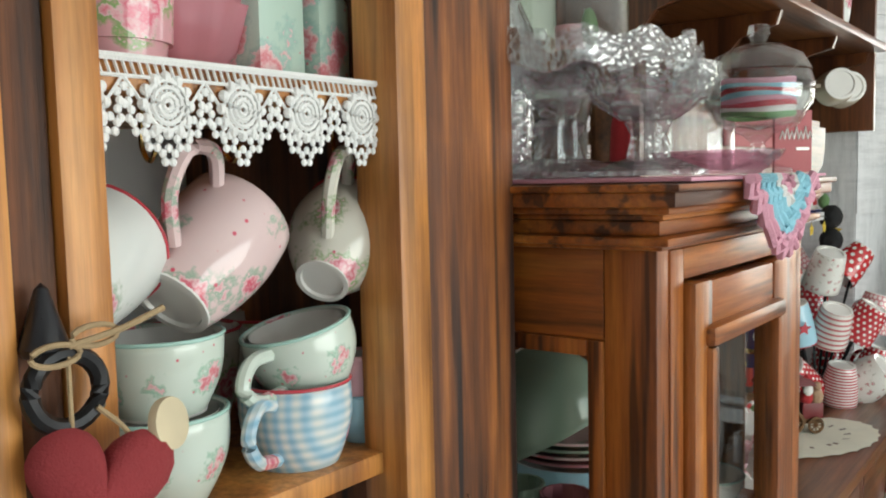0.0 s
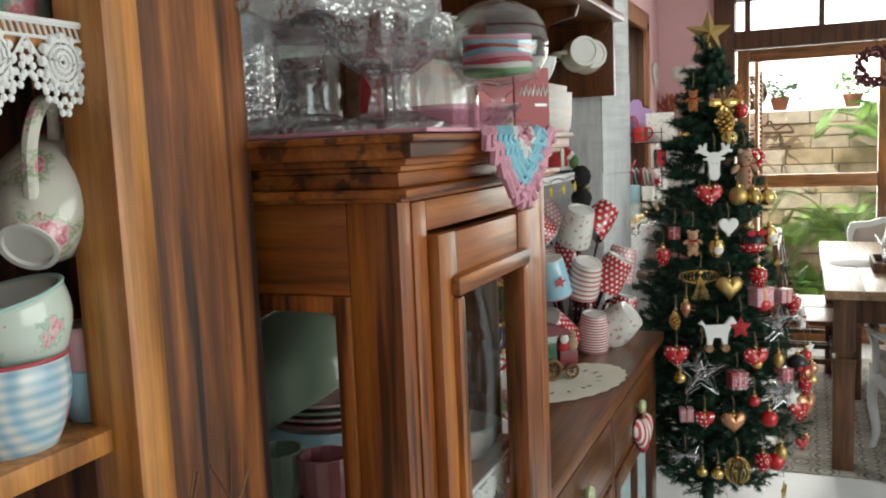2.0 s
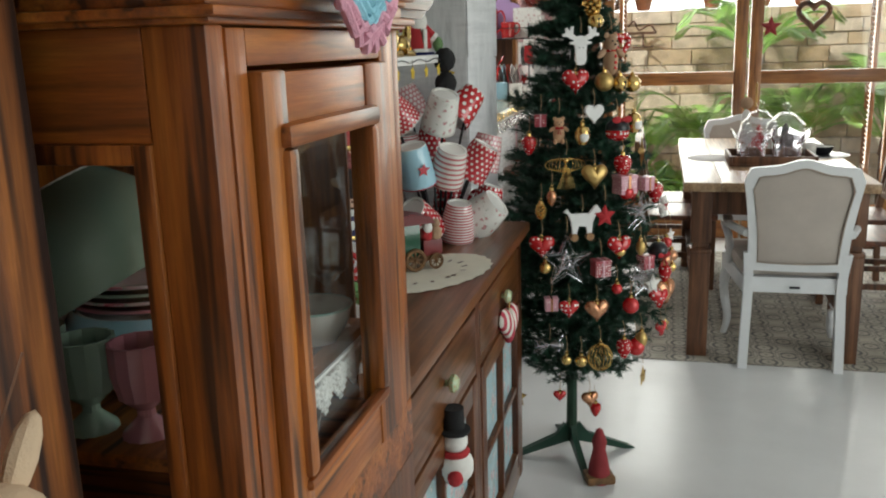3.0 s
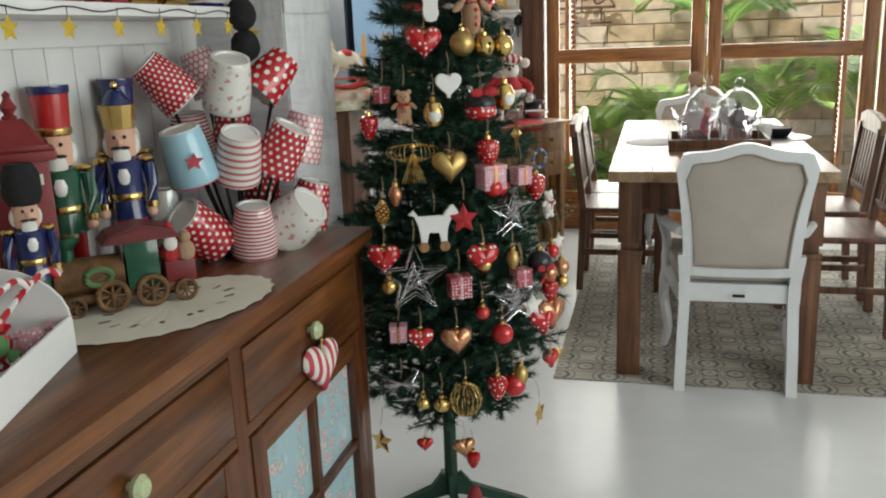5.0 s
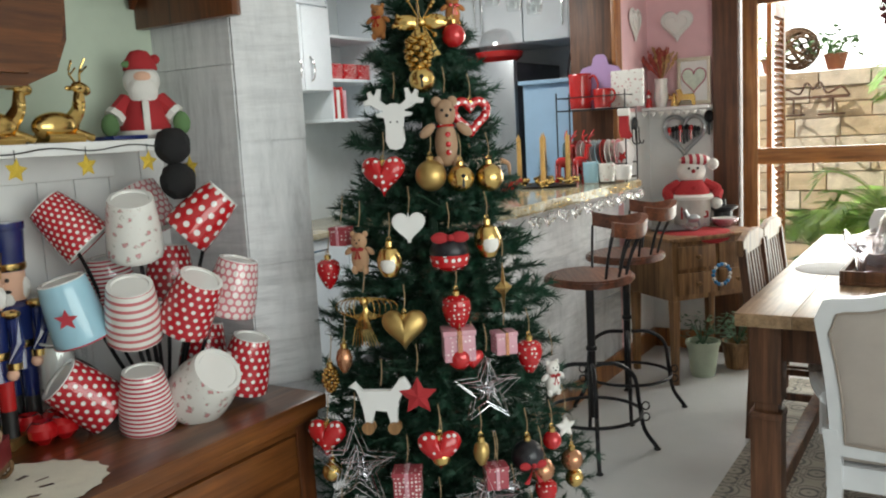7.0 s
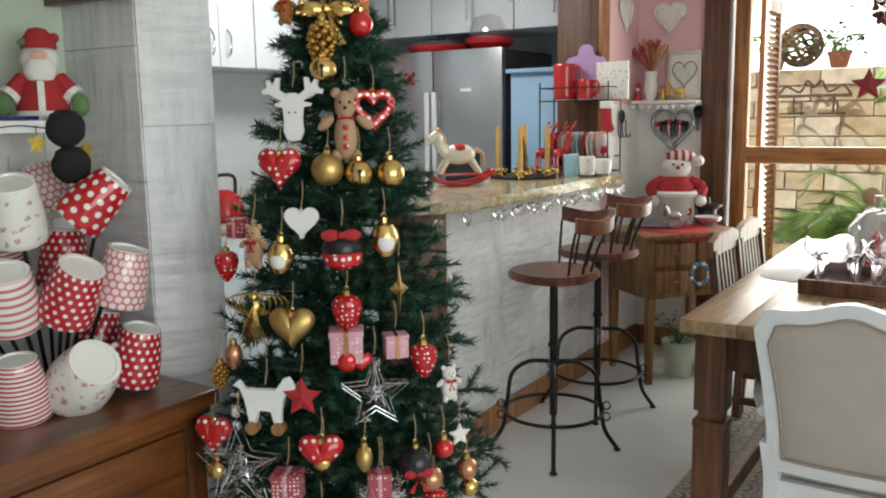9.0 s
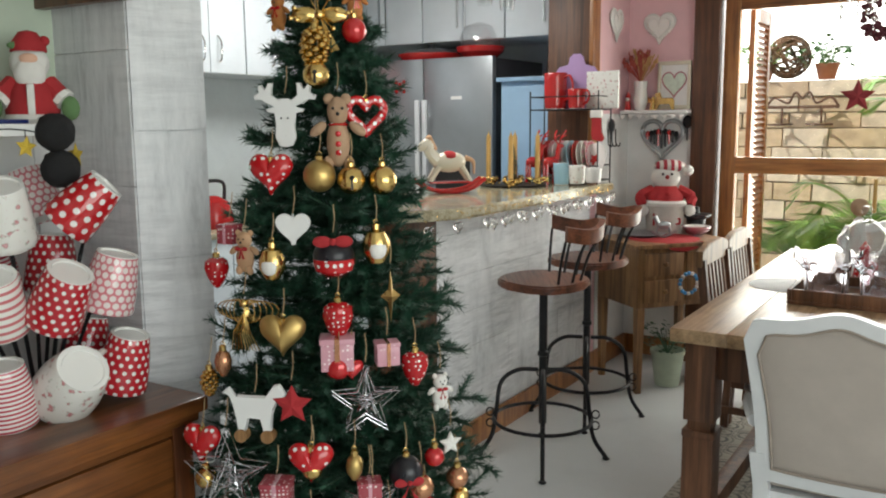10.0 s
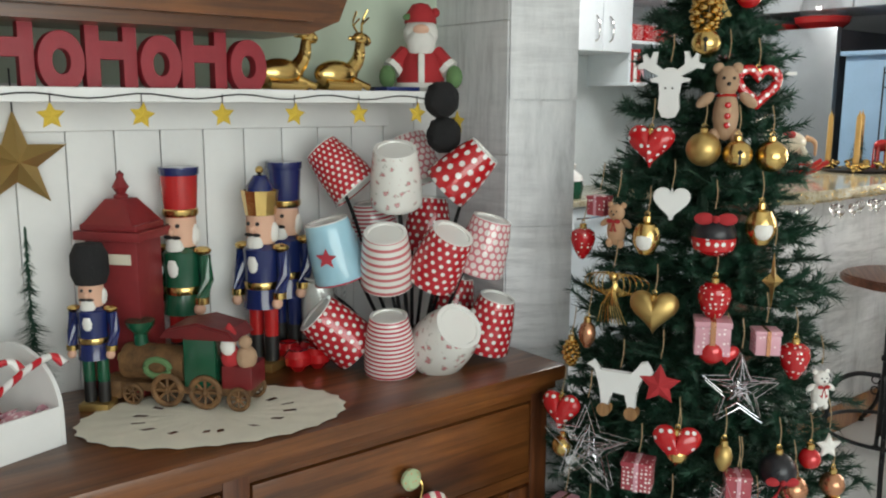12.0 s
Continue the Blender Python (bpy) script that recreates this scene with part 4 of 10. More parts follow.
def corner_desk():
    d = thing("side_desk", "small honey pine desk with drawers, set across the corner", "desk", (-0.55, 5.82, 0), 52)
    w, dp, z = 0.56, 0.42, 0.815
    def add(nm, mt, *bs, bevel=0.003, parent=d, label=""):
        bm = bmesh.new()
        for b in bs:
            box(bm, *b, bevel=bevel)
        return part(nm, bm, mt, parent, label)
    add("top", DESKW, (-0.03, -0.03, z - 0.022, w + 0.03, dp + 0.03, z), bevel=0.006)
    add("carcass", DESKW, (0, 0.004, 0.47, w, dp, z - 0.0225))
    for x in (0.03, 0.29):
        for zz in (0.5, 0.645):
            dr = add("drawer", DESKW, (x, -0.012, zz, x + 0.24, 0.0, zz + 0.12), bevel=0.004)
            bm = bmesh.new()
            lathe(bm, [(0, 0), (0.008, 0), (0.006, 0.012), (0.014, 0.02), (0.01, 0.03), (0, 0.032)], 12, (x + 0.12, -0.012, zz + 0.06), Matrix.Rotation(radians(90), 3, "X"))
            part("knob", bm, DESKW, dr)
    for x in (0.0, w - 0.045):
        for y in (0.0, dp - 0.045):
            bm = bmesh.new()
            bar_sweep(bm, [(x + 0.0225, y + 0.0225, 0.002), (x + 0.0225, y + 0.0225, 0.47)], 0.03, 0.03, 1.5)
            part("leg", bm, DESKW, d)


corner_desk()


# ---- Christmas tree ----
TREE = Vector((-0.205, 2.93, 0))
TIERS = ((0.3, 0.19), (0.45, 0.3), (0.6, 0.345), (0.85, 0.34), (1.0, 0.3), (1.2, 0.245), (1.35, 0.21), (1.5, 0.17), (1.7, 0.105), (1.86, 0.03))


def tree_radius(z):
    for (a, ra), (b, rb) in zip(TIERS, TIERS[1:]):
        if a <= z <= b:
            return ra + (rb - ra) * (z - a) / (b - a)
    return 0.05


def christmas_tree():
    t = thing("christmas_tree", "dark green artificial Christmas tree on a folding metal stand", "tree", TREE)
    bm = bmesh.new()
    tube(bm, [(0, 0, 0.05), (0, 0, 1.0), (0, 0, 1.86)], 0.02, 10, taper=0.35)
    part("trunk", bm, NEEDLE_D, t)
    for k in range(4):
        a = radians(20 + 90 * k)
        bm = bmesh.new()
        prism(bm, [(0.0, 0.1), (0.03, 0.12), (0.06, 0.075), (0.22, 0.012), (0.24, 0.0), (0.2, 0.0), (0.03, 0.05), (0.0, 0.05)], 0.022, Matrix.Rotation(a, 4, "Z"), 0.003)
        part("stand_foot", bm, STAND, t, "dark green metal stand foot")
    rnd = random.Random(11)
    verts, faces = [], []
    def needles(p, q, count, length):
        d = q - p
        dl = d.normalized()
        a = dl.orthogonal().normalized()
        b = dl.cross(a)
        for _ in range(count):
            f = rnd.random()
            ang = rnd.uniform(0, 2 * math.pi)
            o = p + d * f
            side = a * math.cos(ang) + b * math.sin(ang)
            tip = o + (side * 0.75 + dl * 0.65).normalized() * length * rnd.uniform(0.7, 1.2)
            w = dl.cross(side).normalized() * 0.0014
            n = len(verts)
            verts.extend(((o + w)[:], (o - w)[:], tip[:]))
            faces.append((n, n + 1, n + 2))
    stems = bmesh.new()
    z = 0.36
    while z < 1.85:
        T = tree_radius(z)
        n = max(5, int(6 + T * 36))
        off = rnd.uniform(0, 6.28)
        for k in range(n):
            a = off + 2 * math.pi * (k + rnd.uniform(-0.35, 0.35)) / n
            r = max(0.02, T * rnd.uniform(0.66, 1.04) - 0.02)
            base = Vector((0, 0, z + rnd.uniform(-0.03, 0.03)))
            tip = base + Vector((math.cos(a) * r, math.sin(a) * r, rnd.uniform(-0.03, 0.045)))
            mid = base + (tip - base) * 0.55 + Vector((0, 0, -0.008))
            tube(stems, [base, mid, tip], 0.003, 4, taper=0.6)
            needles(base + (mid - base) * 0.15, mid, int(25 + T * 170), 0.026)
            needles(mid, tip, int(45 + T * 230), 0.024)
            out = (tip - base).normalized()
            side = Vector((-out.y, out.x, 0))
            for s in (-1, 1):
                for f in (0.42, 0.66, 0.85):
                    size = (0.03 + T * 0.24) * (1.15 - f * 0.55) * rnd.uniform(0.75, 1.25)
                    p = base + (tip - base) * f
                    q = p + (out * 0.6 + side * s * 0.85 + Vector((0, 0, rnd.uniform(-0.2, 0.45)))).normalized() * size
                    if math.hypot(q.x, q.y) > T * 1.02:
                        q = p + (q - p) * 0.6
                    tube(stems, [p, q], 0.002, 3)
                    needles(p, q, int(900 * size) + 16, 0.023)
        z += 0.062 if z < 1.5 else 0.046
    me = bpy.data.meshes.new("crown")
    me.from_pydata(verts, [], faces)
    me.materials.append(NEEDLE)
    ob = new("crown", me)
    ob.parent = t
    part("branch_wire", stems, NEEDLE_D, t, "", False)


NEEDLE_D = plain("fir_wire_stems", (0.012, 0.045, 0.022), 0.7, vary=0.3)
STAND = plain("green_painted_metal", (0.01, 0.05, 0.03), 0.4)
christmas_tree()


# ---- ornaments ----
SILVER = plain("silver_glitter_wire", (0.75, 0.75, 0.78), 0.18, 1.0, relief=0.0)
COPPER = plain("copper_glaze", (0.55, 0.27, 0.15), 0.25, 0.8, relief=0.0)
REDDOT = dotted("red_lacquer_white_dots", (0.5, 0.012, 0.016), (0.82, 0.8, 0.78), 75.0, 0.27)
REDBERRY = dotted("red_glass_fine_dots", (0.46, 0.01, 0.014), (0.85, 0.8, 0.75), 110.0, 0.22, 0.08)
PINKCH = dotted("pink_snowflake_paper", (0.6, 0.3, 0.36), (0.82, 0.68, 0.7), 120.0, 0.3, 0.5)
REDGIFT = dotted("dark_red_dotted_paper", (0.36, 0.05, 0.07), (0.8, 0.7, 0.68), 130.0, 0.28, 0.4)
BEARB = plain("honey_plush", (0.42, 0.17, 0.05), 0.95, vary=0.2, relief=0.9, fine=300.0)
CORD = plain("jute_cord", (0.42, 0.3, 0.17), 0.9, vary=0.2, relief=0.5, fine=500.0)
BLACKG = plain("black_gloss", (0.012, 0.012, 0.016), 0.3, relief=0.2)
GINGER = plain("ginger_clay", (0.55, 0.33, 0.19), 0.6)
MATW = plain("matt_white_wood", (0.78, 0.78, 0.77), 0.6, vary=0.05)


def heart_line(n=36):
    out = []
    for k in range(n):
        a = 2 * math.pi * k / n
        out.append((0.5 * math.sin(a) ** 3, (13 * math.cos(a) - 5 * math.cos(2 * a) - 2 * math.cos(3 * a) - math.cos(4 * a)) / 32 + 0.08))
    return out


def star_line(inner=0.42, points=5):
    return [((0.5 if k % 2 == 0 else 0.5 * inner) * math.sin(math.pi * k / points), (0.5 if k % 2 == 0 else 0.5 * inner) * math.cos(math.pi * k / points)) for k in range(2 * points)]


def puffy(bm, line, size, depth, flat=False, at=(0, 0, 0)):
    """An outline in x, z that swells to depth in the middle; flat gives faceted sides."""
    steps = (1.0, 0.0) if flat else (1.0, 0.93, 0.78, 0.55, 0.28, 0.0)
    at = Vector(at)
    for s in (-1, 1):
        rows = []
        for f in steps:
            y = s * depth / 2 * (1 - f if flat else math.sqrt(max(0.0, 1 - f * f)))
            if f == 0:
                rows.append([bm.verts.new(at + Vector((0, y, 0)))])
            else:
                rows.append([bm.verts.new(at + Vector((x * size * f, y, z * size * f))) for x, z in line])
        for a, b in zip(rows, rows[1:]):
            n = len(a)
            for k in range(n):
                q = (k + 1) % n
                bm.faces.new((a[k], a[q], b[0]) if len(b) == 1 else (a[k], a[q], b[q], b[k]))
    bmesh.ops.remove_doubles(bm, verts=bm.verts, dist=1e-5)


def dress(o, s, top, cap=True):
    """The metal cap and the cord of an ornament."""
    if cap:
        bm = bmesh.new()
        lathe(bm, [(0, -0.004), (0.007, -0.004), (0.007, 0.006), (0.003, 0.008), (0, 0.008)], 10, (0, 0, top))
        tube(bm, [(0.004 * math.cos(a), 0, top + 0.011 + 0.004 * math.sin(a)) for a in [k * math.pi / 4 for k in range(8)]], 0.0008, 5, True)
        part("cap", bm, GOLD, o, "gold metal cap")
    bm = bmesh.new()
    tube(bm, curve_pts([(0, 0, top + 0.01), (0.003, 0.004, top + 0.035), (0.001, 0.012, top + 0.06)], 4), 0.0009, 5)
    part("cord", bm, CORD, o)


ORN = {
    "dotted_heart": "glossy red heart ornament with white dots", "white_heart": "flat white wooden heart ornament", "matt_ball": "matt antique-gold ball ornament",
    "gold_bell": "shiny gold jingle bell ornament", "gold_ball": "shiny gold glass ball ornament", "reindeer_head": "white wooden reindeer head ornament",
    "rag_doll": "beige cloth reindeer doll ornament with red buttons", "open_heart": "red dotted open heart ring ornament", "gold_cone": "gold glittered pine cone ornament",
    "gold_bow": "gold ribbon bow on the tree top", "teddy": "honey-coloured teddy bear ornament", "red_ball": "glossy red glass ball ornament", "gingerbread": "gingerbread figure ornament in pale clay",
    "gift_red": "dark red dotted gift box ornament", "gift_pink": "pink snowflake gift box ornament", "santa_egg": "gold egg ornament with white bearded face", "dark_bell": "black and red bell ornament with a red bow",
    "strawberry": "red glass strawberry ornament with white dots", "wire_angel": "gold wire angel ornament", "gold_heart": "antique gold puffed heart ornament", "long_star": "long faceted gold star ornament",
    "white_horse": "white wooden horse ornament on wheels", "red_star": "red puffed star ornament", "wire_star": "silver glitter wire star ornament", "copper_acorn": "small glazed copper acorn ornament",
    "gold_grape": "gold beaded grape ornament", "gold_egg": "matt gold egg ornament", "dark_ball": "black ball ornament with a red bow", "copper_ball": "copper glass ball ornament", "white_star": "small white felt star ornament",
    "bear_white": "white plush bear ornament", "wire_bow": "silver wire bow ornament", "red_heart_small": "small glossy red heart ornament", "glitter_heart": "copper glittered heart ornament", "gold_cage": "gold wire ball ornament",
    "copper_heart": "copper puffed heart ornament", "red_cone": "red pine cone ornament", "gold_star": "gold puffed star ornament"}


def bow(bm, w):
    for s in (-1, 1):
        ball(bm, (s * w * 0.26, 0, 0.0), w * 0.24, 1.0, 0.35, 0.62, 10)
        prism(bm, [(0, 0), (s * w * 0.12, -0.02), (s * w * 0.34, -w * 0.6), (s * w * 0.18, -w * 0.64)], 0.004)
    ball(bm, (0, -0.004, 0), w * 0.09, seg=8)


def hang(kind, at, s):
    at = Vector(at)
    away = Vector((at.x - TREE.x, at.y - TREE.y, 0))
    shown = Vector((0.62, -0.78, 0))
    for _ in range(12):
        if away.length < tree_radius(at.z) * 0.97 + 0.004:
            at, away = at + shown * 0.01, away + shown * 0.01
    s *= 0.84 if kind.startswith("gift") else 0.98
    turn = math.degrees(math.atan2(at.y - TREE.y, at.x - TREE.x)) + 90
    turn = 0.5 * (turn + 36)
    o = thing("tree_ornament", ORN[kind], "ornament", at, turn, "ornaments on the Christmas tree")
    rnd = random.Random(int(at.x * 9e3) + int(at.z * 7e3))
    bm = bmesh.new()
    if kind in ("dotted_heart", "gold_heart", "red_heart_small", "glitter_heart", "copper_heart"):
        puffy(bm, heart_line(), s, s * 0.5)
        part("body", bm, {"dotted_heart": REDDOT, "gold_heart": MATGOLD, "red_heart_small": REDG, "glitter_heart": COPPER, "copper_heart": COPPER}[kind], o)
        dress(o, s, s * 0.3)
    elif kind == "white_heart":
        prism(bm, [(x * s, z * s) for x, z in heart_line()], 0.012, None, 0.002)
        part("body", bm, MATW, o)
        dress(o, s, s * 0.3, False)
    elif kind == "open_heart":
        tube(bm, [(x * s * 0.85, 0, z * s * 0.85) for x, z in heart_line(40)], s * 0.11, 10, True)
        part("body", bm, REDDOT, o)
        dress(o, s, s * 0.32)
    elif kind in ("matt_ball", "gold_ball", "red_ball", "copper_ball", "dark_ball"):
        ball(bm, (0, 0, 0), s / 2, seg=24)
        part("body", bm, {"matt_ball": MATGOLD, "gold_ball": GOLD, "red_ball": REDG, "copper_ball": COPPER, "dark_ball": BLACKG}[kind], o)
        if kind == "dark_ball":
            bm = bmesh.new()
            bow(bm, s * 0.9)
            b = part("bow", bm, REDF, o, "red ribbon bow")
            b.location = (0, -s * 0.42, -s * 0.15)
        dress(o, s, s * 0.5)
    elif kind == "gold_bell":
        ball(bm, (0, 0, 0), s / 2, seg=20)
        part("body", bm, GOLD, o)
        bm = bmesh.new()
        box(bm, -0.002, -s * 0.505, -s * 0.3, 0.002, -s * 0.4, s * 0.1)
        ball(bm, (0, -s * 0.47, s * 0.1), s * 0.09, seg=8)
        part("slot", bm, DARK, o)
        dress(o, s, s * 0.5)
    elif kind == "dark_bell":
        ball(bm, (0, 0, s * 0.05), s * 0.42, 1.1, 1.1, 0.9, 20)
        part("body", bm, BLACKG, o)
        bm = bmesh.new()
        lathe(bm, [(0, -s * 0.42), (s * 0.25, -s * 0.4), (s * 0.42, -s * 0.28), (s * 0.47, -s * 0.12), (s * 0.47, -s * 0.02), (s * 0.44, 0.0)], 24)
        part("rim", bm, REDDOT, o, "red dotted lower band")
        bm = bmesh.new()
        bow(bm, s * 0.9)
        b = part("bow", bm, REDF, o, "red ribbon bow")
        b.location = (0, -s * 0.3, s * 0.4)
        dress(o, s, s * 0.45, False)
    elif kind in ("strawberry", "red_cone"):
        lathe(bm, [(0, -0.5 * s), (0.12 * s, -0.42 * s), (0.28 * s, -0.15 * s), (0.36 * s, 0.12 * s), (0.33 * s, 0.32 * s), (0.2 * s, 0.42 * s), (0, 0.44 * s)], 20)
        part("body", bm, REDBERRY if kind == "strawberry" else REDG, o)
        dress(o, s, s * 0.46)
    elif kind in ("gold_egg", "copper_acorn"):
        lathe(bm, [(0, -0.5 * s), (0.1 * s, -0.46 * s), (0.26 * s, -0.2 * s), (0.3 * s, 0.05 * s), (0.24 * s, 0.3 * s), (0.1 * s, 0.44 * s), (0, 0.46 * s)], 18)
        part("body", bm, MATGOLD if kind == "gold_egg" else COPPER, o)
        dress(o, s, s * 0.47)
    elif kind in ("gold_grape", "gold_cone"):
        n = 46
        for k in range(n):
            f = (k + 0.5) / n
            zz = 0.46 - 0.92 * f
            r = 0.26 * math.sin(math.pi * min(1, f * 0.9 + 0.08)) ** 0.7
            a = k * 2.4
            ball(bm, (r * s * math.cos(a), r * s * math.sin(a), zz * s), 0.085 * s, 1.1, 1.1, 0.75, 8)
        part("body", bm, GOLD, o)
        dress(o, s, s * 0.5)
    elif kind == "santa_egg":
        lathe(bm, [(0, -0.5 * s), (0.2 * s, -0.44 * s), (0.36 * s, -0.15 * s), (0.36 * s, 0.1 * s), (0.24 * s, 0.36 * s), (0, 0.47 * s)], 20)
        part("body", bm, GOLD, o)
        bm = bmesh.new()
        ball(bm, (0, -0.24 * s, -0.06 * s), 0.24 * s, 1.0, 0.6, 1.1, 12)
        part("beard", bm, WHITEF, o, "white beard")
        bm = bmesh.new()
        ball(bm, (0, -0.27 * s, 0.1 * s), 0.13 * s, 1.1, 0.6, 0.7, 10)
        part("face", bm, SKINF, o)
        dress(o, s, s * 0.48)
    elif kind in ("gift_red", "gift_pink"):
        box(bm, -s * 0.45, -s * 0.4, -s * 0.45, s * 0.45, s * 0.4, s * 0.3, 0.002)
        box(bm, -s * 0.48, -s * 0.43, s * 0.3, s * 0.48, s * 0.43, s * 0.47, 0.002)
        part("box", bm, REDGIFT if kind == "gift_red" else PINKCH, o)
        bm = bmesh.new()
        box(bm, -s * 0.07, -s * 0.44, -s * 0.452, s * 0.07, s * 0.44, s * 0.476)
        part("ribbon", bm, PINKCH if kind == "gift_red" else COPPER, o)
        dress(o, s, s * 0.5, False)
    elif kind == "reindeer_head":
        half = [(0.0, -0.5), (0.1, -0.48), (0.16, -0.36), (0.13, -0.15), (0.15, 0.0), (0.27, 0.0), (0.3, 0.05), (0.17, 0.07), (0.14, 0.1), (0.28, 0.12), (0.36, 0.2), (0.47, 0.18), (0.49, 0.25), (0.38, 0.27), (0.42, 0.37), (0.36, 0.4), (0.3, 0.28), (0.26, 0.42), (0.19, 0.42), (0.22, 0.24), (0.11, 0.16), (0.06, 0.2)]
        prism(bm, [(x * s * 0.95, z * s) for x, z in half] + [(-x * s * 0.95, z * s) for x, z in half[:0:-1]], 0.01, None, 0.0015)
        part("body", bm, MATW, o)
        bm = bmesh.new()
        for x in (-0.05, 0.05):
            ball(bm, (x * s, -0.007, -0.08 * s), 0.014 * s, seg=8)
        part("eyes", bm, DARK, o)
        dress(o, s, s * 0.2, False)
    elif kind in ("rag_doll", "gingerbread", "teddy", "bear_white"):
        skin = {"rag_doll": TAN, "gingerbread": GINGER, "teddy": BEARB, "bear_white": WHITEF}[kind]
        slim = 0.72 if kind == "rag_doll" else 1.0
        dp = 0.45 if kind == "gingerbread" else 0.75
        ball(bm, (0, 0, -0.16 * s), 0.25 * s, 0.85 * slim, dp, 1.25, 14)
        ball(bm, (0, -0.02 * s, 0.24 * s), 0.19 * s, slim, dp, 1.0, 14)
        for k in (-1, 1):
            ball(bm, (k * 0.25 * s, -0.02 * s, 0.02 * s), 0.075 * s, 1.8, 0.9, 0.9, 10, Matrix.Rotation(radians(k * 40), 3, "Y"))
            ball(bm, (k * 0.13 * s, -0.04 * s, -0.42 * s), 0.085 * s, 0.9, 1.0, 1.2, 10)
            ball(bm, (k * 0.15 * s * slim, 0, 0.4 * s), 0.07 * s, 1, 0.6, 1, 8)
        part("body", bm, skin, o)
        bm = bmesh.new()
        if kind == "rag_doll":
            for z in (-0.04, -0.17, -0.28):
                ball(bm, (0, -0.185 * s, z * s), 0.038 * s, 1, 0.4, 1, 8)
            lathe(bm, [(0.1 * s, 0.05 * s), (0.14 * s, 0.07 * s), (0.1 * s, 0.1 * s)], 14)
            part("buttons", bm, REDDOT, o, "red buttons and scarf")
        else:
            bow(bm, s * 0.32)
            b = part("bow", bm, REDF if kind != "teddy" else REDG, o, "red bow")
            b.location = (0, -0.16 * s, 0.07 * s)
        bm = bmesh.new()
        for k in (-1, 1):
            ball(bm, (k * 0.06 * s, -0.15 * s, 0.28 * s), 0.02 * s, seg=8)
        ball(bm, (0, -0.17 * s, 0.21 * s), 0.025 * s, seg=8)
        part("eyes", bm, DARK, o)
        dress(o, s, s * 0.45, False)
    elif kind == "gold_bow":
        bow(bm, s * 1.1)
        part("bow", bm, GOLD, o)
        bm = bmesh.new()
        for k in range(14):
            a = rnd.uniform(0, 6.28)
            r = s * rnd.uniform(0.35, 0.6)
            tube(bm, [(0, 0, 0), (r * math.cos(a), -0.01, r * math.sin(a) * 0.8)], 0.0012, 5)
            ball(bm, (r * math.cos(a), -0.01, r * math.sin(a) * 0.8), 0.005, seg=6)
        part("sprays", bm, GOLD, o)
    elif kind == "wire_angel":
        for sd in (-1, 1):
            for k in range(5):
                w, h = (0.15 + 0.075 * k) * s, (0.3 - 0.02 * k) * s
                tube(bm, [(sd * w * math.sin(a / 2) ** 2 * 1.1, 0.004 * k, 0.1 * s + h * math.sin(a) * 0.6) for a in [j * 2 * math.pi / 18 for j in range(18)]], 0.0011, 5, True)
        for k in range(9):
            x = (k - 4) * 0.055 * s
            tube(bm, [(0, 0, 0.1 * s), (x * 0.6, -0.012, -0.2 * s), (x, 0, -0.48 * s)], 0.0011, 5)
        ball(bm, (0, 0, 0.22 * s), 0.07 * s, seg=10)
        part("body", bm, GOLD, o)
        dress(o, s, s * 0.28, False)
    elif kind == "gold_cage":
        for k in range(9):
            a = math.pi * k / 9
            tube(bm, [(0.45 * s * math.cos(b) * math.cos(a), 0.45 * s * math.cos(b) * math.sin(a), 0.5 * s * math.sin(b)) for b in [j * 2 * math.pi / 20 for j in range(20)]], 0.0011, 5, True)
        part("body", bm, GOLD, o)
        dress(o, s, s * 0.5)
    elif kind in ("long_star", "red_star", "gold_star", "white_star"):
        line = star_line(0.34 if kind == "long_star" else 0.5, 4 if kind == "long_star" else 5)
        if kind == "long_star":
            line = [(x * 0.36, z) for x, z in line]
        puffy(bm, line, s, s * 0.22, kind != "white_star")
        part("body", bm, {"long_star": MATGOLD, "red_star": REDF, "gold_star": GOLD, "white_star": WHITEF}[kind], o, smooth=False)
        dress(o, s, s * 0.5, False)
    elif kind == "wire_star":
        line = [(x * s, z * s) for x, z in star_line(0.42)]
        for y in (-0.012, 0.012):
            tube(bm, [(x, y, z) for x, z in line], 0.0013, 5, True)
        for k in range(46):
            p, q = rnd.choice(line), rnd.choice(line)
            f, g = rnd.uniform(0.25, 1), rnd.uniform(0.25, 1)
            tube(bm, [(p[0] * f, rnd.uniform(-0.014, 0.014), p[1] * f), (q[0] * g * 0.55, rnd.uniform(-0.014, 0.014), q[1] * g * 0.55)], 0.0008, 4)
        part("body", bm, SILVER, o)
        dress(o, s, s * 0.5, False)
    elif kind == "wire_bow":
        for sd in (-1, 1):
            for k in range(8):
                h = s * (0.1 + 0.03 * k)
                tube(bm, [(0, 0, 0), (sd * s * 0.46, 0.002 * k, h * rnd.uniform(-0.9, 1)), (sd * s * 0.3, -0.006, h * rnd.uniform(-1, 0.6)), (0, 0, 0)], 0.0009, 4)
            tube(bm, [(0, 0, 0), (sd * s * 0.5, 0, s * 0.28), (sd * s * 0.5, 0, -s * 0.28)], 0.0014, 5, True)
        part("body", bm, SILVER, o)
        dress(o, s, s * 0.06, False)
    elif kind == "white_horse":
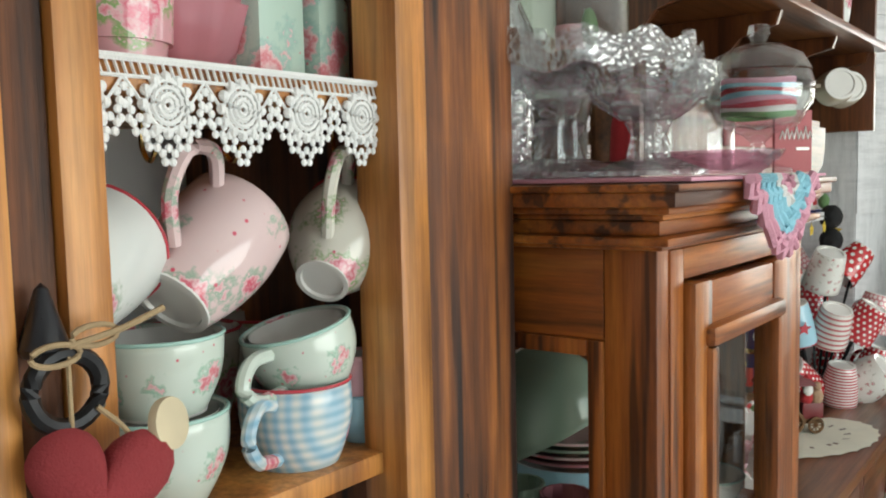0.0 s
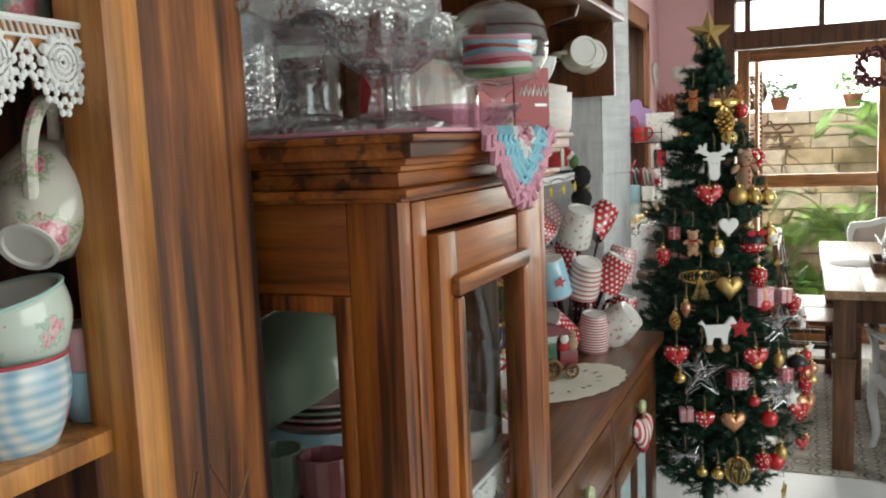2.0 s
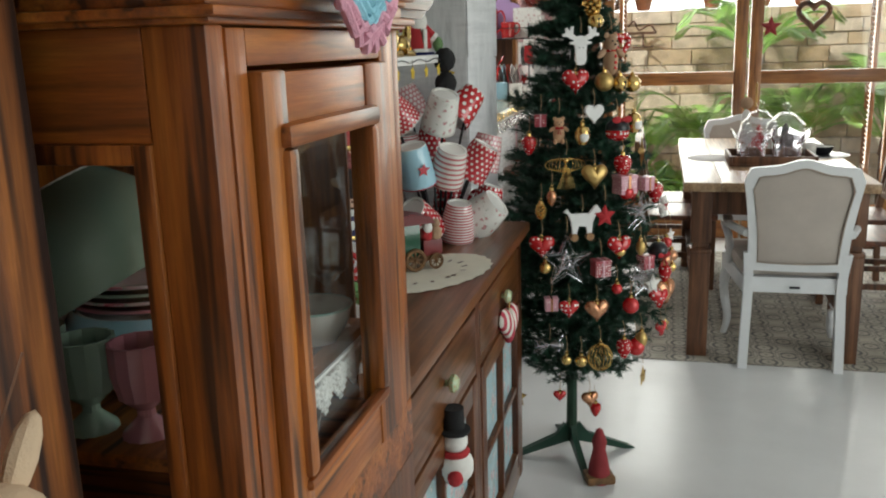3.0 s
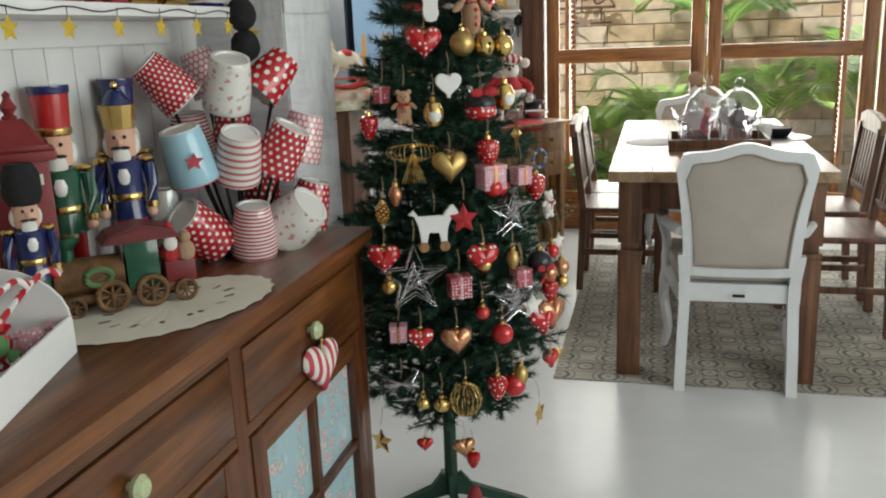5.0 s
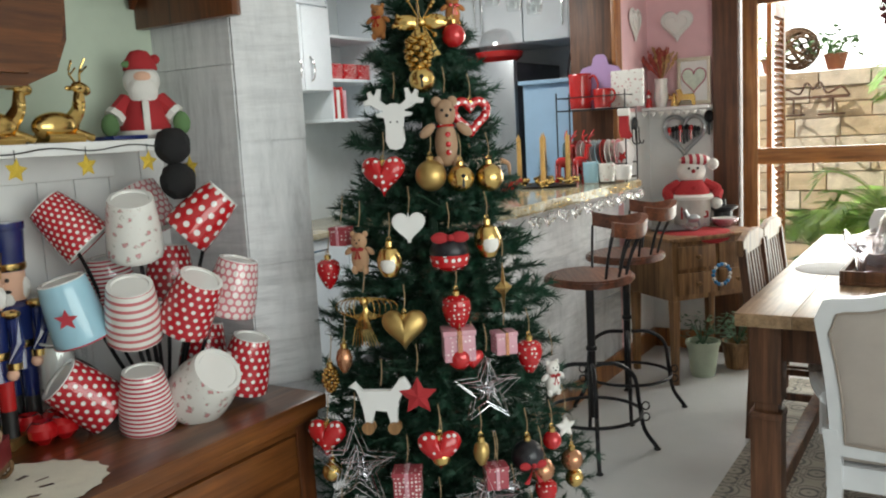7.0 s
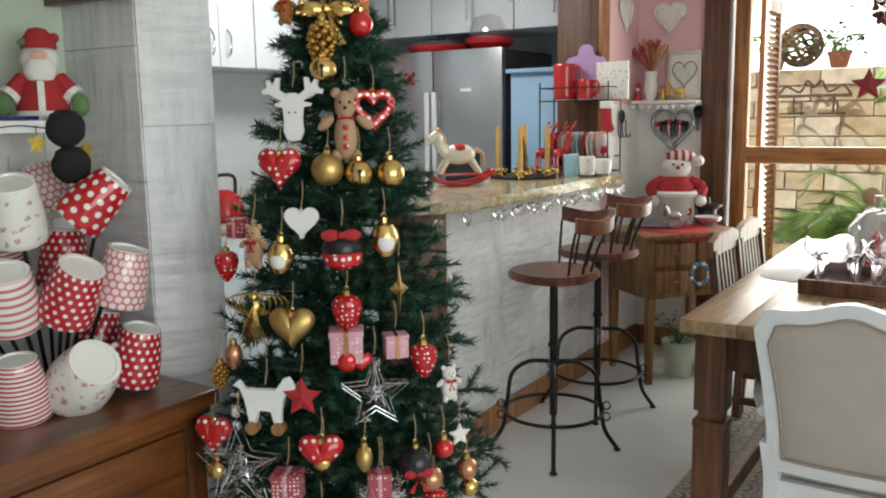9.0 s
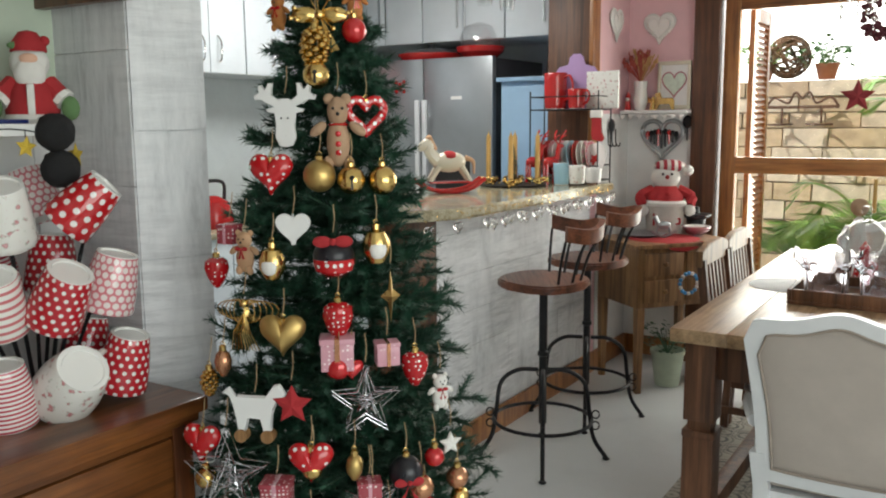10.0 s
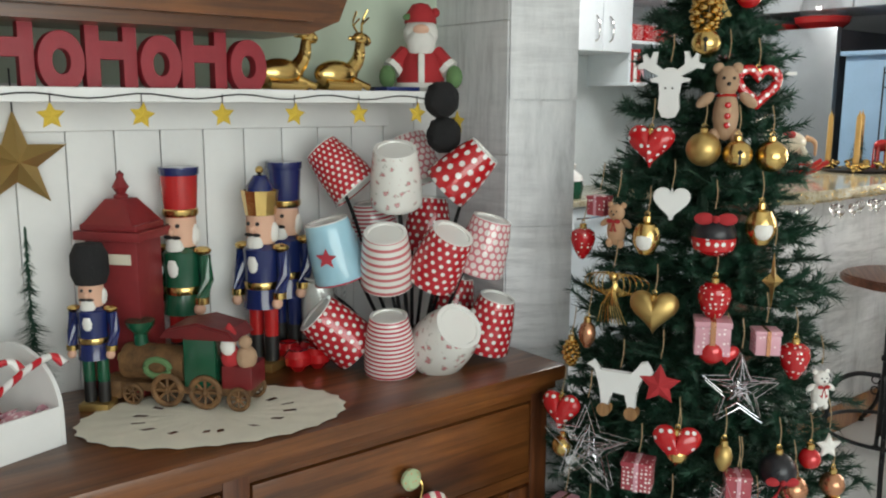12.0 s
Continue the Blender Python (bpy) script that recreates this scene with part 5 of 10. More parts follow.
        line = [(-0.5, 0.27), (-0.4, 0.35), (-0.3, 0.2), (0.18, 0.2), (0.27, 0.32), (0.3, 0.4), (0.38, 0.42), (0.48, 0.27), (0.45, 0.21), (0.36, 0.25), (0.3, 0.05), (0.24, -0.06), (0.24, -0.36), (0.13, -0.36), (0.1, -0.1), (-0.12, -0.08), (-0.16, -0.36), (-0.27, -0.36), (-0.27, -0.1), (-0.34, 0.08), (-0.37, 0.24)]
        prism(bm, [(x * s, z * s) for x, z in line], 0.013, None, 0.002)
        part("body", bm, MATW, o)
        for x in (-0.22, 0.19):
            bm = bmesh.new()
            lathe(bm, [(0, -0.01), (0.1 * s, -0.01), (0.1 * s, 0.01), (0, 0.01)], 16, (x * s, 0, -0.38 * s), Matrix.Rotation(radians(90), 3, "X"))
            part("wheel", bm, DESKW, o, "round wooden wheel")
        dress(o, s, s * 0.2, False)
    return o


hang("dotted_heart", (-0.215, 2.767, 1.365), 0.089)
hang("white_heart", (-0.162, 2.765, 1.266), 0.066)
hang("matt_ball", (-0.135, 2.812, 1.363), 0.062)
hang("gold_bell", (-0.095, 2.855, 1.354), 0.054)
hang("gold_ball", (-0.065, 2.911, 1.352), 0.057)
hang("reindeer_head", (-0.209, 2.806, 1.480), 0.132)
hang("rag_doll", (-0.125, 2.857, 1.446), 0.148)
hang("open_heart", (-0.102, 2.913, 1.471), 0.083)
hang("gold_bell", (-0.174, 2.857, 1.549), 0.053)
hang("gold_cone", (-0.184, 2.866, 1.597), 0.088)
hang("gold_bow", (-0.191, 2.891, 1.664), 0.101)
hang("teddy", (-0.269, 2.859, 1.677), 0.075)
hang("teddy", (-0.163, 2.965, 1.691), 0.075)
hang("red_ball", (-0.148, 2.941, 1.636), 0.050)
hang("gingerbread", (-0.251, 2.723, 1.220), 0.089)
hang("gift_red", (-0.299, 2.728, 1.247), 0.049)
hang("santa_egg", (-0.189, 2.734, 1.204), 0.069)
hang("santa_egg", (-0.050, 2.869, 1.232), 0.074)
hang("dark_bell", (-0.097, 2.801, 1.215), 0.084)
hang("strawberry", (-0.324, 2.709, 1.169), 0.070)
hang("wire_angel", (-0.230, 2.696, 1.100), 0.130)
hang("gold_heart", (-0.149, 2.713, 1.075), 0.089)
hang("strawberry", (-0.072, 2.778, 1.102), 0.082)
hang("long_star", (-0.023, 2.875, 1.138), 0.107)
hang("red_ball", (-0.058, 2.758, 1.022), 0.049)
hang("gift_pink", (-0.007, 2.838, 1.039), 0.056)
hang("strawberry", (0.023, 2.885, 1.002), 0.075)
hang("white_horse", (-0.206, 2.699, 0.940), 0.126)
hang("red_star", (-0.114, 2.693, 0.955), 0.077)
hang("wire_star", (-0.016, 2.784, 0.956), 0.132)
hang("copper_acorn", (-0.261, 2.663, 1.012), 0.057)
hang("gold_grape", (-0.288, 2.649, 0.969), 0.056)
hang("dotted_heart", (-0.288, 2.627, 0.859), 0.084)
hang("wire_star", (-0.220, 2.627, 0.818), 0.172)
hang("gift_red", (-0.122, 2.655, 0.798), 0.068)
hang("dotted_heart", (-0.075, 2.696, 0.857), 0.084)
hang("gold_egg", (-0.016, 2.746, 0.848), 0.053)
hang("dark_ball", (0.044, 2.822, 0.820), 0.065)
hang("red_ball", (0.063, 2.888, 0.835), 0.039)
hang("copper_ball", (0.080, 2.942, 0.778), 0.045)
hang("white_star", (0.070, 2.932, 0.852), 0.050)
hang("bear_white", (0.049, 2.932, 0.950), 0.076)
hang("wire_bow", (0.007, 2.766, 0.774), 0.096)
hang("gold_ball", (0.081, 2.949, 0.737), 0.038)
hang("red_heart_small", (-0.040, 2.775, 1.013), 0.044)
hang("wire_star", (0.020, 2.711, 0.745), 0.124)
hang("dotted_heart", (-0.206, 2.618, 0.663), 0.068)
hang("dotted_heart", (0.081, 2.782, 0.663), 0.087)
hang("strawberry", (-0.024, 2.701, 0.507), 0.075)
hang("gift_pink", (-0.262, 2.619, 0.679), 0.054)
hang("glitter_heart", (-0.120, 2.636, 0.657), 0.083)
hang("gold_egg", (0.030, 2.737, 0.528), 0.066)
hang("gold_cage", (-0.104, 2.665, 0.489), 0.090)
hang("copper_heart", (-0.129, 2.786, 0.276), 0.066)
hang("red_cone", (-0.111, 2.819, 0.226), 0.058)
hang("gold_star", (-0.396, 2.867, 0.235), 0.084)
hang("gold_star", (0.044, 3.055, 0.270), 0.085)
hang("gold_ball", (-0.164, 2.652, 0.477), 0.041)
hang("wire_bow", (-0.258, 2.627, 0.533), 0.101)
hang("red_ball", (-0.054, 2.661, 0.723), 0.036)
hang("red_heart_small", (0.103, 2.854, 0.526), 0.060)
hang("gold_ball", (-0.210, 2.644, 0.481), 0.035)
hang("copper_ball", (0.057, 2.850, 0.787), 0.050)
hang("strawberry", (0.098, 2.812, 0.737), 0.063)
hang("gold_ball", (-0.072, 2.696, 0.845), 0.038)
hang("white_star", (0.055, 2.753, 0.716), 0.071)
hang("gift_red", (0.006, 2.760, 0.797), 0.056)
hang("gold_star", (0.119, 2.904, 0.523), 0.055)
hang("red_heart_small", (-0.228, 2.744, 0.299), 0.047)
hang("red_ball", (-0.011, 2.690, 0.661), 0.056)
hang("glitter_heart", (0.098, 2.813, 0.673), 0.098)
hang("white_star", (0.009, 2.763, 0.795), 0.052)
hang("gift_pink", (-0.064, 2.765, 1.046), 0.078)
hang("red_ball", (0.013, 2.734, 0.503), 0.061)
hang("gold_ball", (-0.275, 2.620, 0.795), 0.042)


def tree_star():
    s = thing("tree_topper", "straw-gold star on the tree top", "ornament", (-0.2, 2.93, 1.9), 20)
    bm = bmesh.new()
    puffy(bm, star_line(0.42), 0.16, 0.05, True)
    part("star", bm, MATGOLD, s, smooth=False)
    bm = bmesh.new()
    tube(bm, [(0, 0, -0.1), (0, 0, -0.03)], 0.008, 8)
    part("socket", bm, MATGOLD, s)


tree_star()


# ---- cups and mugs ----
def cup_print(name, ground, dot, around, rise, radius):
    """Glaze with staggered rows of printed dots running round the upright axis."""
    m, n, l, b = principled(name)
    sep, tc = n.new("ShaderNodeSeparateXYZ"), n.new("ShaderNodeTexCoord")
    l.new(tc.outputs["Object"], sep.inputs[0])
    def calc(op, a, c=None):
        q = n.new("ShaderNodeMath")
        q.operation = op
        for k, v in enumerate((a, c)):
            if v is None:
                continue
            if hasattr(v, "is_linked"):
                l.new(v, q.inputs[k])
            else:
                q.inputs[k].default_value = v
        return q.outputs[0]
    turn = calc("MULTIPLY", calc("ARCTAN2", sep.outputs[1], sep.outputs[0]), around / (2 * math.pi))
    row = calc("ADD", calc("DIVIDE", sep.outputs[2], rise), 50.0)
    half = calc("FRACT", calc("MULTIPLY", calc("FLOOR", row), 0.5))
    u = calc("SUBTRACT", calc("FRACT", calc("ADD", calc("ADD", turn, half), 100.0)), 0.5)
    v = calc("SUBTRACT", calc("FRACT", row), 0.5)
    wide = 0.3 / around / rise
    d = calc("SQRT", calc("ADD", calc("POWER", calc("ABSOLUTE", calc("MULTIPLY", u, wide)), 2.0), calc("POWER", calc("ABSOLUTE", v), 2.0)))
    k = ramp(n, [(radius, (1, 1, 1)), (radius + 0.05, (0, 0, 0))])
    l.new(d, k.inputs[0])
    l.new(mix(n, l, k.outputs[0], ground, dot), b.inputs["Base Color"])
    b.inputs["Roughness"].default_value = 0.14
    b.inputs["Coat Weight"].default_value = 0.4
    return m


def axis_pose(at, axis):
    """The pose that turns local +z to the given direction."""
    return Matrix.Translation(at) @ Vector(axis).normalized().to_track_quat("Z", "Y").to_matrix().to_4x4()


FL_PINK = floral("pink_rose_china", (0.74, 0.56, 0.56), (0.66, 0.1, 0.16), (0.3, 0.42, 0.32), 18.0, 0.4)
FL_CREAM = floral("cream_rose_china", (0.72, 0.7, 0.62), (0.62, 0.14, 0.2), (0.28, 0.42, 0.2), 21.0, 0.42)
FL_MINT = floral("mint_rose_china", (0.62, 0.7, 0.63), (0.66, 0.16, 0.2), (0.3, 0.5, 0.38), 26.0, 0.36, haze=(0.72, 0.72, 0.66))
FL_WHITE = floral("white_big_rose_china", (0.72, 0.74, 0.72), (0.58, 0.08, 0.16), (0.35, 0.45, 0.35), 15.0, 0.38)
FL_TIN = floral("mint_tin_print", (0.5, 0.66, 0.58), (0.7, 0.2, 0.24), (0.35, 0.55, 0.5), 24.0, 0.55, 0.3, haze=(0.62, 0.66, 0.68))
FL_POT = floral("pink_pot_print", (0.7, 0.38, 0.42), (0.7, 0.12, 0.2), (0.2, 0.4, 0.12), 14.0, 0.4)
FL_LEAF = floral("white_sprig_china", (0.76, 0.75, 0.71), (0.5, 0.06, 0.08), (0.3, 0.34, 0.26), 55.0, 0.3)
ROSEC = plain("rose_pink_glaze", (0.5, 0.2, 0.24), 0.2, vary=0.08, relief=0.0, coat=0.3)
M_RED = cup_print("red_mug_white_dots", (0.46, 0.02, 0.03), (0.8, 0.77, 0.74), 17, 0.0145, 0.25)
M_REDFINE = cup_print("red_mug_fine_dots", (0.46, 0.02, 0.03), (0.78, 0.72, 0.7), 22, 0.011, 0.27)
M_REDSTAR = cup_print("red_mug_big_dots", (0.48, 0.015, 0.02), (0.8, 0.78, 0.75), 12, 0.021, 0.26)
M_LATT = cup_print("pink_lattice_mug", (0.6, 0.2, 0.23), (0.76, 0.68, 0.66), 20, 0.0135, 0.4)
M_STRIPE = banded("red_striped_mug", (0.76, 0.74, 0.71), (0.48, 0.06, 0.09), 0.008)
M_NORDIC = banded("red_banded_nordic_mug", (0.75, 0.73, 0.69), (0.55, 0.16, 0.17), 0.015, sharp=0.6)
M_BLUE = plain("pale_blue_mug", (0.36, 0.6, 0.72), 0.15, vary=0.03, relief=0.0, coat=0.3)


def blue_gingham():
    m, n, l, b = principled("blue_gingham_rose_china")
    v = coords(n, l, 1.0)
    outs = []
    for ax in ("X", "Z"):
        w = n.new("ShaderNodeTexWave")
        w.bands_direction = ax
        w.inputs["Scale"].default_value = 34.0
        l.new(v, w.inputs["Vector"])
        outs.append(w.outputs["Fac"])
    c = mix(n, l, 1.0, mix(n, l, outs[0], (0.76, 0.75, 0.72), (0.42, 0.6, 0.72)), mix(n, l, outs[1], (1, 1, 1), (0.62, 0.78, 0.86)), "MULTIPLY")
    vo = n.new("ShaderNodeTexVoronoi")
    vo.inputs["Scale"].default_value = 19.0
    l.new(v, vo.inputs["Vector"])
    k = ramp(n, [(0.0, (0.6, 0.06, 0.12)), (0.12, (0.75, 0.4, 0.42)), (0.2, (0.62, 0.1, 0.15)), (0.26, (0.75, 0.72, 0.7))])
    l.new(vo.outputs["Distance"], k.inputs[0])
    kk = ramp(n, [(0.2, (1, 1, 1)), (0.27, (0, 0, 0))])
    l.new(vo.outputs["Distance"], kk.inputs[0])
    l.new(mix(n, l, kk.outputs[0], c, k.outputs[0]), b.inputs["Base Color"])
    b.inputs["Roughness"].default_value = 0.15
    return m


M_GING = blue_gingham()
RIMRED = plain("red_rim_line", (0.5, 0.06, 0.08), 0.2, relief=0.0)
RIMMINT = plain("mint_rim_line", (0.42, 0.66, 0.6), 0.2, relief=0.0)


def cup(label, at, axis, outer, r0=0.031, r1=0.046, h=0.093, belly=0.12, handle=1.0, side=0.0, rim=None, group="", name="mug", hdir=None):
    """An open cup: local z runs from the rim (below, open) to the base when hung base up; at is its middle."""
    o = tagged(new(name), label, "mug", group)
    o.matrix_basis = axis_pose(at, axis)
    t = 0.0032
    if hdir:
        loc = o.matrix_basis.to_3x3().inverted() @ Vector(hdir)
        side = math.degrees(math.atan2(loc.y, loc.x))
    n = 10
    prof_o, prof_i = [], []
    for k in range(n + 1):
        f = k / n
        r = r1 + (r0 - r1) * f + belly * (r1 - r0) * math.sin(math.pi * f) * 1.6
        prof_o.append((r, -h / 2 + h * f))
        prof_i.append((max(0.004, r - t), -h / 2 + (h - 0.006) * f))
    bm = bmesh.new()
    lathe(bm, prof_i[::-1][:1] + prof_i[::-1][1:] + [(r1 - t / 2, -h / 2 - 0.0015)] + prof_o + [(r0 * 0.96, h / 2 + 0.003), (r0 * 0.82, h / 2 + 0.003), (r0 * 0.78, h / 2), (0, h / 2)], 32)
    body = part("body", bm, outer, o, angle=50)
    bm = bmesh.new()
    lathe(bm, [(r0 * 0.97, h / 2 + 0.0012), (r0 * 0.97, h / 2 + 0.0042), (r0 * 0.8, h / 2 + 0.0042), (r0 * 0.77, h / 2 + 0.001), (0, h / 2 + 0.001)], 28)
    part("base", bm, WHITEC, o, "white unglazed base ring")
    bm = bmesh.new()
    lathe(bm, [(max(0.004, r - t - 0.0006), z) for r, z in prof_i] + [(0, h / 2 - 0.0066)], 28)
    part("lining", bm, WHITEC, o, "white glazed inside")
    if handle:
        ca, sa = math.cos(radians(side)), math.sin(radians(side))
        bm = bmesh.new()
        rr = r1 * 0.97
        pts = curve_pts([(rr - 0.004, -h * 0.34, 0), (rr + 0.022 * handle, -h * 0.42, 0), (rr + 0.038 * handle, -h * 0.16, 0), (rr + 0.026 * handle, h * 0.16, 0), ((r0 + r1) / 2, h * 0.3, 0)], 6)
        tube(bm, [(p.x * ca, p.x * sa, p.y) for p in pts], 0.0062, 8)
        part("handle", bm, outer, o)
    if rim:
        bm = bmesh.new()
        tube(bm, [(r1 * math.cos(a), r1 * math.sin(a), -h / 2 - 0.0006) for a in [2 * math.pi * k / 32 for k in range(32)]], 0.0016, 6, True)
        part("rim", bm, rim, o, "coloured rim line")
    return o


def mug_tree():
    base = Vector((-0.57, 2.47, 0.93))
    s = thing("mug_stand", "black wire mug stand on the sideboard", "stand", base)
    bm = bmesh.new()
    lathe(bm, [(0, 0), (0.1, 0), (0.1, 0.008), (0.02, 0.014), (0, 0.014)], 24)
    part("foot", bm, IRON, s)
    g = "mugs on the stand"
    def hung(label, x, y, z, axis, outer, r0=0.037, r1=0.052, h=0.106, belly=0.12, rim=None):
        end = Vector((x, y, z)) - base + Vector(axis).normalized() * h * 0.3
        bm = bmesh.new()
        tube(bm, curve_pts([(end.x * 0.15, end.y * 0.15, 0.012), (end.x * 0.45, end.y * 0.45, end.z * 0.35), (end.x * 0.7, end.y * 0.7, end.z * 0.7), end], 5), 0.004, 6)
        part("wire_arm", bm, IRON, s)
        return cup(label, (x, y, z), axis, outer, r0, r1, h, belly, 1.0, rim=rim, group=g, hdir=(-0.85 - x, 2.86 - y, -0.1))
    hung("red mug with fine white dots hung base up", -0.655, 2.352, 1.309, (-0.5, -0.42, 0.72), M_REDFINE, rim=WHITEC)
    hung("white mug with small red sprigs hung base up", -0.532, 2.403, 1.301, (0.3, -0.24, 0.9), FL_LEAF, r0=0.042, h=0.11)
    hung("glossy red mug with big white dots hung base up", -0.497, 2.546, 1.309, (0.5, 0.5, 0.68), M_REDSTAR)
    hung("pink patterned mug hung base up", -0.67, 2.553, 1.32, (-0.35, -0.1, 0.9), M_LATT, r0=0.037, r1=0.05, h=0.1)
    star_mug = hung("pale blue mug with a red star hung base up", -0.585, 2.295, 1.16, (-0.1, -0.22, 0.96), M_BLUE, rim=RIMRED, r0=0.043, h=0.112)
    hung("white and red banded nordic mug hung base up", -0.502, 2.359, 1.15, (0.3, -0.24, 0.92), M_NORDIC, r0=0.042)
    hung("red mug with white dots hung base up", -0.439, 2.443, 1.153, (0.5, 0.08, 0.85), M_RED, r0=0.042)
    hung("pale pink lattice mug hung base up", -0.433, 2.546, 1.166, (0.22, 0.15, 0.95), M_LATT, r0=0.039, r1=0.052, h=0.105)
    hung("red mug with white dots tipped on its side", -0.572, 2.292, 1.003, (-0.3, -0.6, 0.62), M_RED, r0=0.045)
    hung("red and white striped mug standing base up", -0.478, 2.349, 0.991, (0.12, -0.12, 0.98), M_STRIPE)
    hung("white floral mug tipped on its side", -0.42, 2.439, 0.996, (0.72, -0.05, 0.6), FL_LEAF, r1=0.06, r0=0.048, h=0.105, belly=0.3)
    hung("red mug with white dots leaning base up", -0.435, 2.566, 1.006, (0.25, 0.1, 0.95), M_RED)
    hung("red striped mug hung at the back of the stand", -0.65, 2.43, 1.18, (0, -0.1, 1), M_STRIPE)
    hung("red mug hung at the back of the stand", -0.6, 2.535, 1.19, (0, 0.1, 1), M_RED)
    hung("red mug behind the stand, base up", -0.56, 2.57, 1.02, (0, 0.2, 1), M_RED)
    hung("clear glass mug behind the dotted one", -0.655, 2.3, 1.055, (0.1, -0.1, 0.95), THIN, r0=0.03, r1=0.042, h=0.085)
    # the star printed on the blue mug
    bm = bmesh.new()
    prism(bm, [(x * 0.042, z * 0.042) for x, z in star_line(0.45)], 0.001)
    st = part("star_print", bm, RIMRED, star_mug, "red printed star")
    st.matrix_basis = star_mug.matrix_basis.inverted() @ pose(-0.549, 2.256, 1.153, 0, 0, 42) @ Matrix.Rotation(radians(14), 4, "X")


mug_tree()


# ---- hutch contents ----
made = set(bpy.data.objects)


def hutch_cups():
    g = "cups in the hutch"
    cup("white cup with a large pink rose hung by its handle", (-0.455, 0.138, 1.53), (0.5, -0.75, -0.35), FL_WHITE, r0=0.034, r1=0.05, h=0.09, group=g, hdir=(-1, 0, 1), rim=RIMRED)
    cup("pale pink rose-print mug hung by its handle", (-0.46, 0.254, 1.533), (0.14, -0.76, -0.58), FL_PINK, r0=0.034, r1=0.047, h=0.098, belly=0.35, group=g, hdir=(0.2, 0.1, 1), handle=1.3)
    cup("cream mug with a small flower bouquet hung by its handle", (-0.46, 0.402, 1.531), (0.3, -0.72, -0.55), FL_CREAM, r0=0.025, r1=0.044, h=0.095, belly=0.5, group=g, hdir=(0.2, 0.0, 1), handle=1.3, rim=RIMRED)
    cup("mint rose-print teacup stacked on another", (-0.47, 0.213, 1.447), (0, 0, -1), FL_MINT, r0=0.035, r1=0.049, h=0.056, belly=0.2, group=g, hdir=(-0.6, -1, 0), rim=RIMMINT)
    cup("mint rose-print teacup standing on the shelf", (-0.47, 0.213, 1.38), (0, 0, -1), FL_MINT, r0=0.032, r1=0.05, h=0.07, belly=0.25, group=g, hdir=(-0.6, -1, 0), rim=RIMMINT)
    cup("cream rose-print teacup tilted on the mug below", (-0.455, 0.348, 1.437), (0.08, 0.22, -0.97), FL_MINT, r0=0.036, r1=0.049, h=0.055, belly=0.3, group=g, hdir=(0.25, -1, 0.2), handle=1.2, rim=RIMMINT)
    cup("blue gingham mug with red roses", (-0.455, 0.337, 1.38), (0, 0, -1), M_GING, r0=0.036, r1=0.049, h=0.074, belly=0.3, group=g, hdir=(0.45, -1, 0), handle=1.2, rim=RIMRED)
    cup("small pink egg cup stacked on a blue one", (-0.45, 0.415, 1.407), (0, 0, -1), FL_POT, r0=0.022, r1=0.025, h=0.04, handle=0, group=g, name="egg_cup")
    cup("small blue egg cup with a foot", (-0.45, 0.415, 1.367), (0, 0, -1), M_BLUE, r0=0.016, r1=0.025, h=0.045, handle=0, group=g, name="egg_cup")
    for y in (0.16, 0.33, 0.43):
        cup("cream rose-print cup at the back of the shelf", (-0.6, y, 1.4), (0, 0, -1), FL_CREAM, r0=0.035, r1=0.052, h=0.1, group=g, rim=RIMRED)
    # hooks
    for y in (0.2, 0.275, 0.4):
        bm = bmesh.new()
        tube(bm, curve_pts([(-0.46, y, 1.652), (-0.46, y, 1.62), (-0.45, y, 1.608), (-0.44, y, 1.62)], 5), 0.002, 6)
        part("hook", bm, GOLD, bpy.data.objects["open_hutch"])
    # upper shelf
    solid("flower_pot", "pink rose-print flower pot", "pot", FL_POT, lambda bm: lathe(bm, [(0, 0), (0.034, 0), (0.045, 0.085), (0.05, 0.087), (0.05, 0.112), (0.045, 0.112), (0.04, 0.02), (0, 0.02)], 28), (-0.47, 0.19, 1.673))
    for k in range(3):
        def bowl(bm):
            prof = [(0, 0), (0.028, 0), (0.05, 0.025), (0.062, 0.06), (0.058, 0.06), (0.046, 0.028), (0, 0.008)]
            vs = lathe(bm, prof, 48)
            for v in vs:
                a = math.atan2(v.co.y, v.co.x)
                f = 1 + 0.035 * math.cos(10 * a)
                v.co.x *= f
                v.co.y *= f
        solid("fluted_bowl", "rose-pink glazed fluted bowl in a stack", "bowl", ROSEC, bowl, (-0.5, 0.262, 1.673 + 0.024 * k), group="stacked pink bowls")
    for y, h, w in ((0.322, 0.098, 0.033), (0.392, 0.086, 0.026)):
        t = thing("tea_tin", "mint floral storage tin with a round neck", "tin", (-0.475, y, 1.673), 12, "floral tins")
        bm = bmesh.new()
        box(bm, -w, -w, 0, w, w, h, 0.009)
        part("body", bm, FL_TIN, t)
        bm = bmesh.new()
        lathe(bm, [(w * 0.8, h - 0.001), (w * 0.78, h + 0.012), (w * 0.95, h + 0.014), (w * 0.95, h + 0.026), (0, h + 0.028)], 28)
        part("lid", bm, WHITEC, t, "white round lid")
    solid("mint_bottle", "mint green enamel bottle", "bottle", GREENC, lambda bm: lathe(bm, [(0, 0), (0.032, 0), (0.034, 0.09), (0.02, 0.13), (0.016, 0.2), (0, 0.2)], 20), (-0.56, 0.435, 1.673))
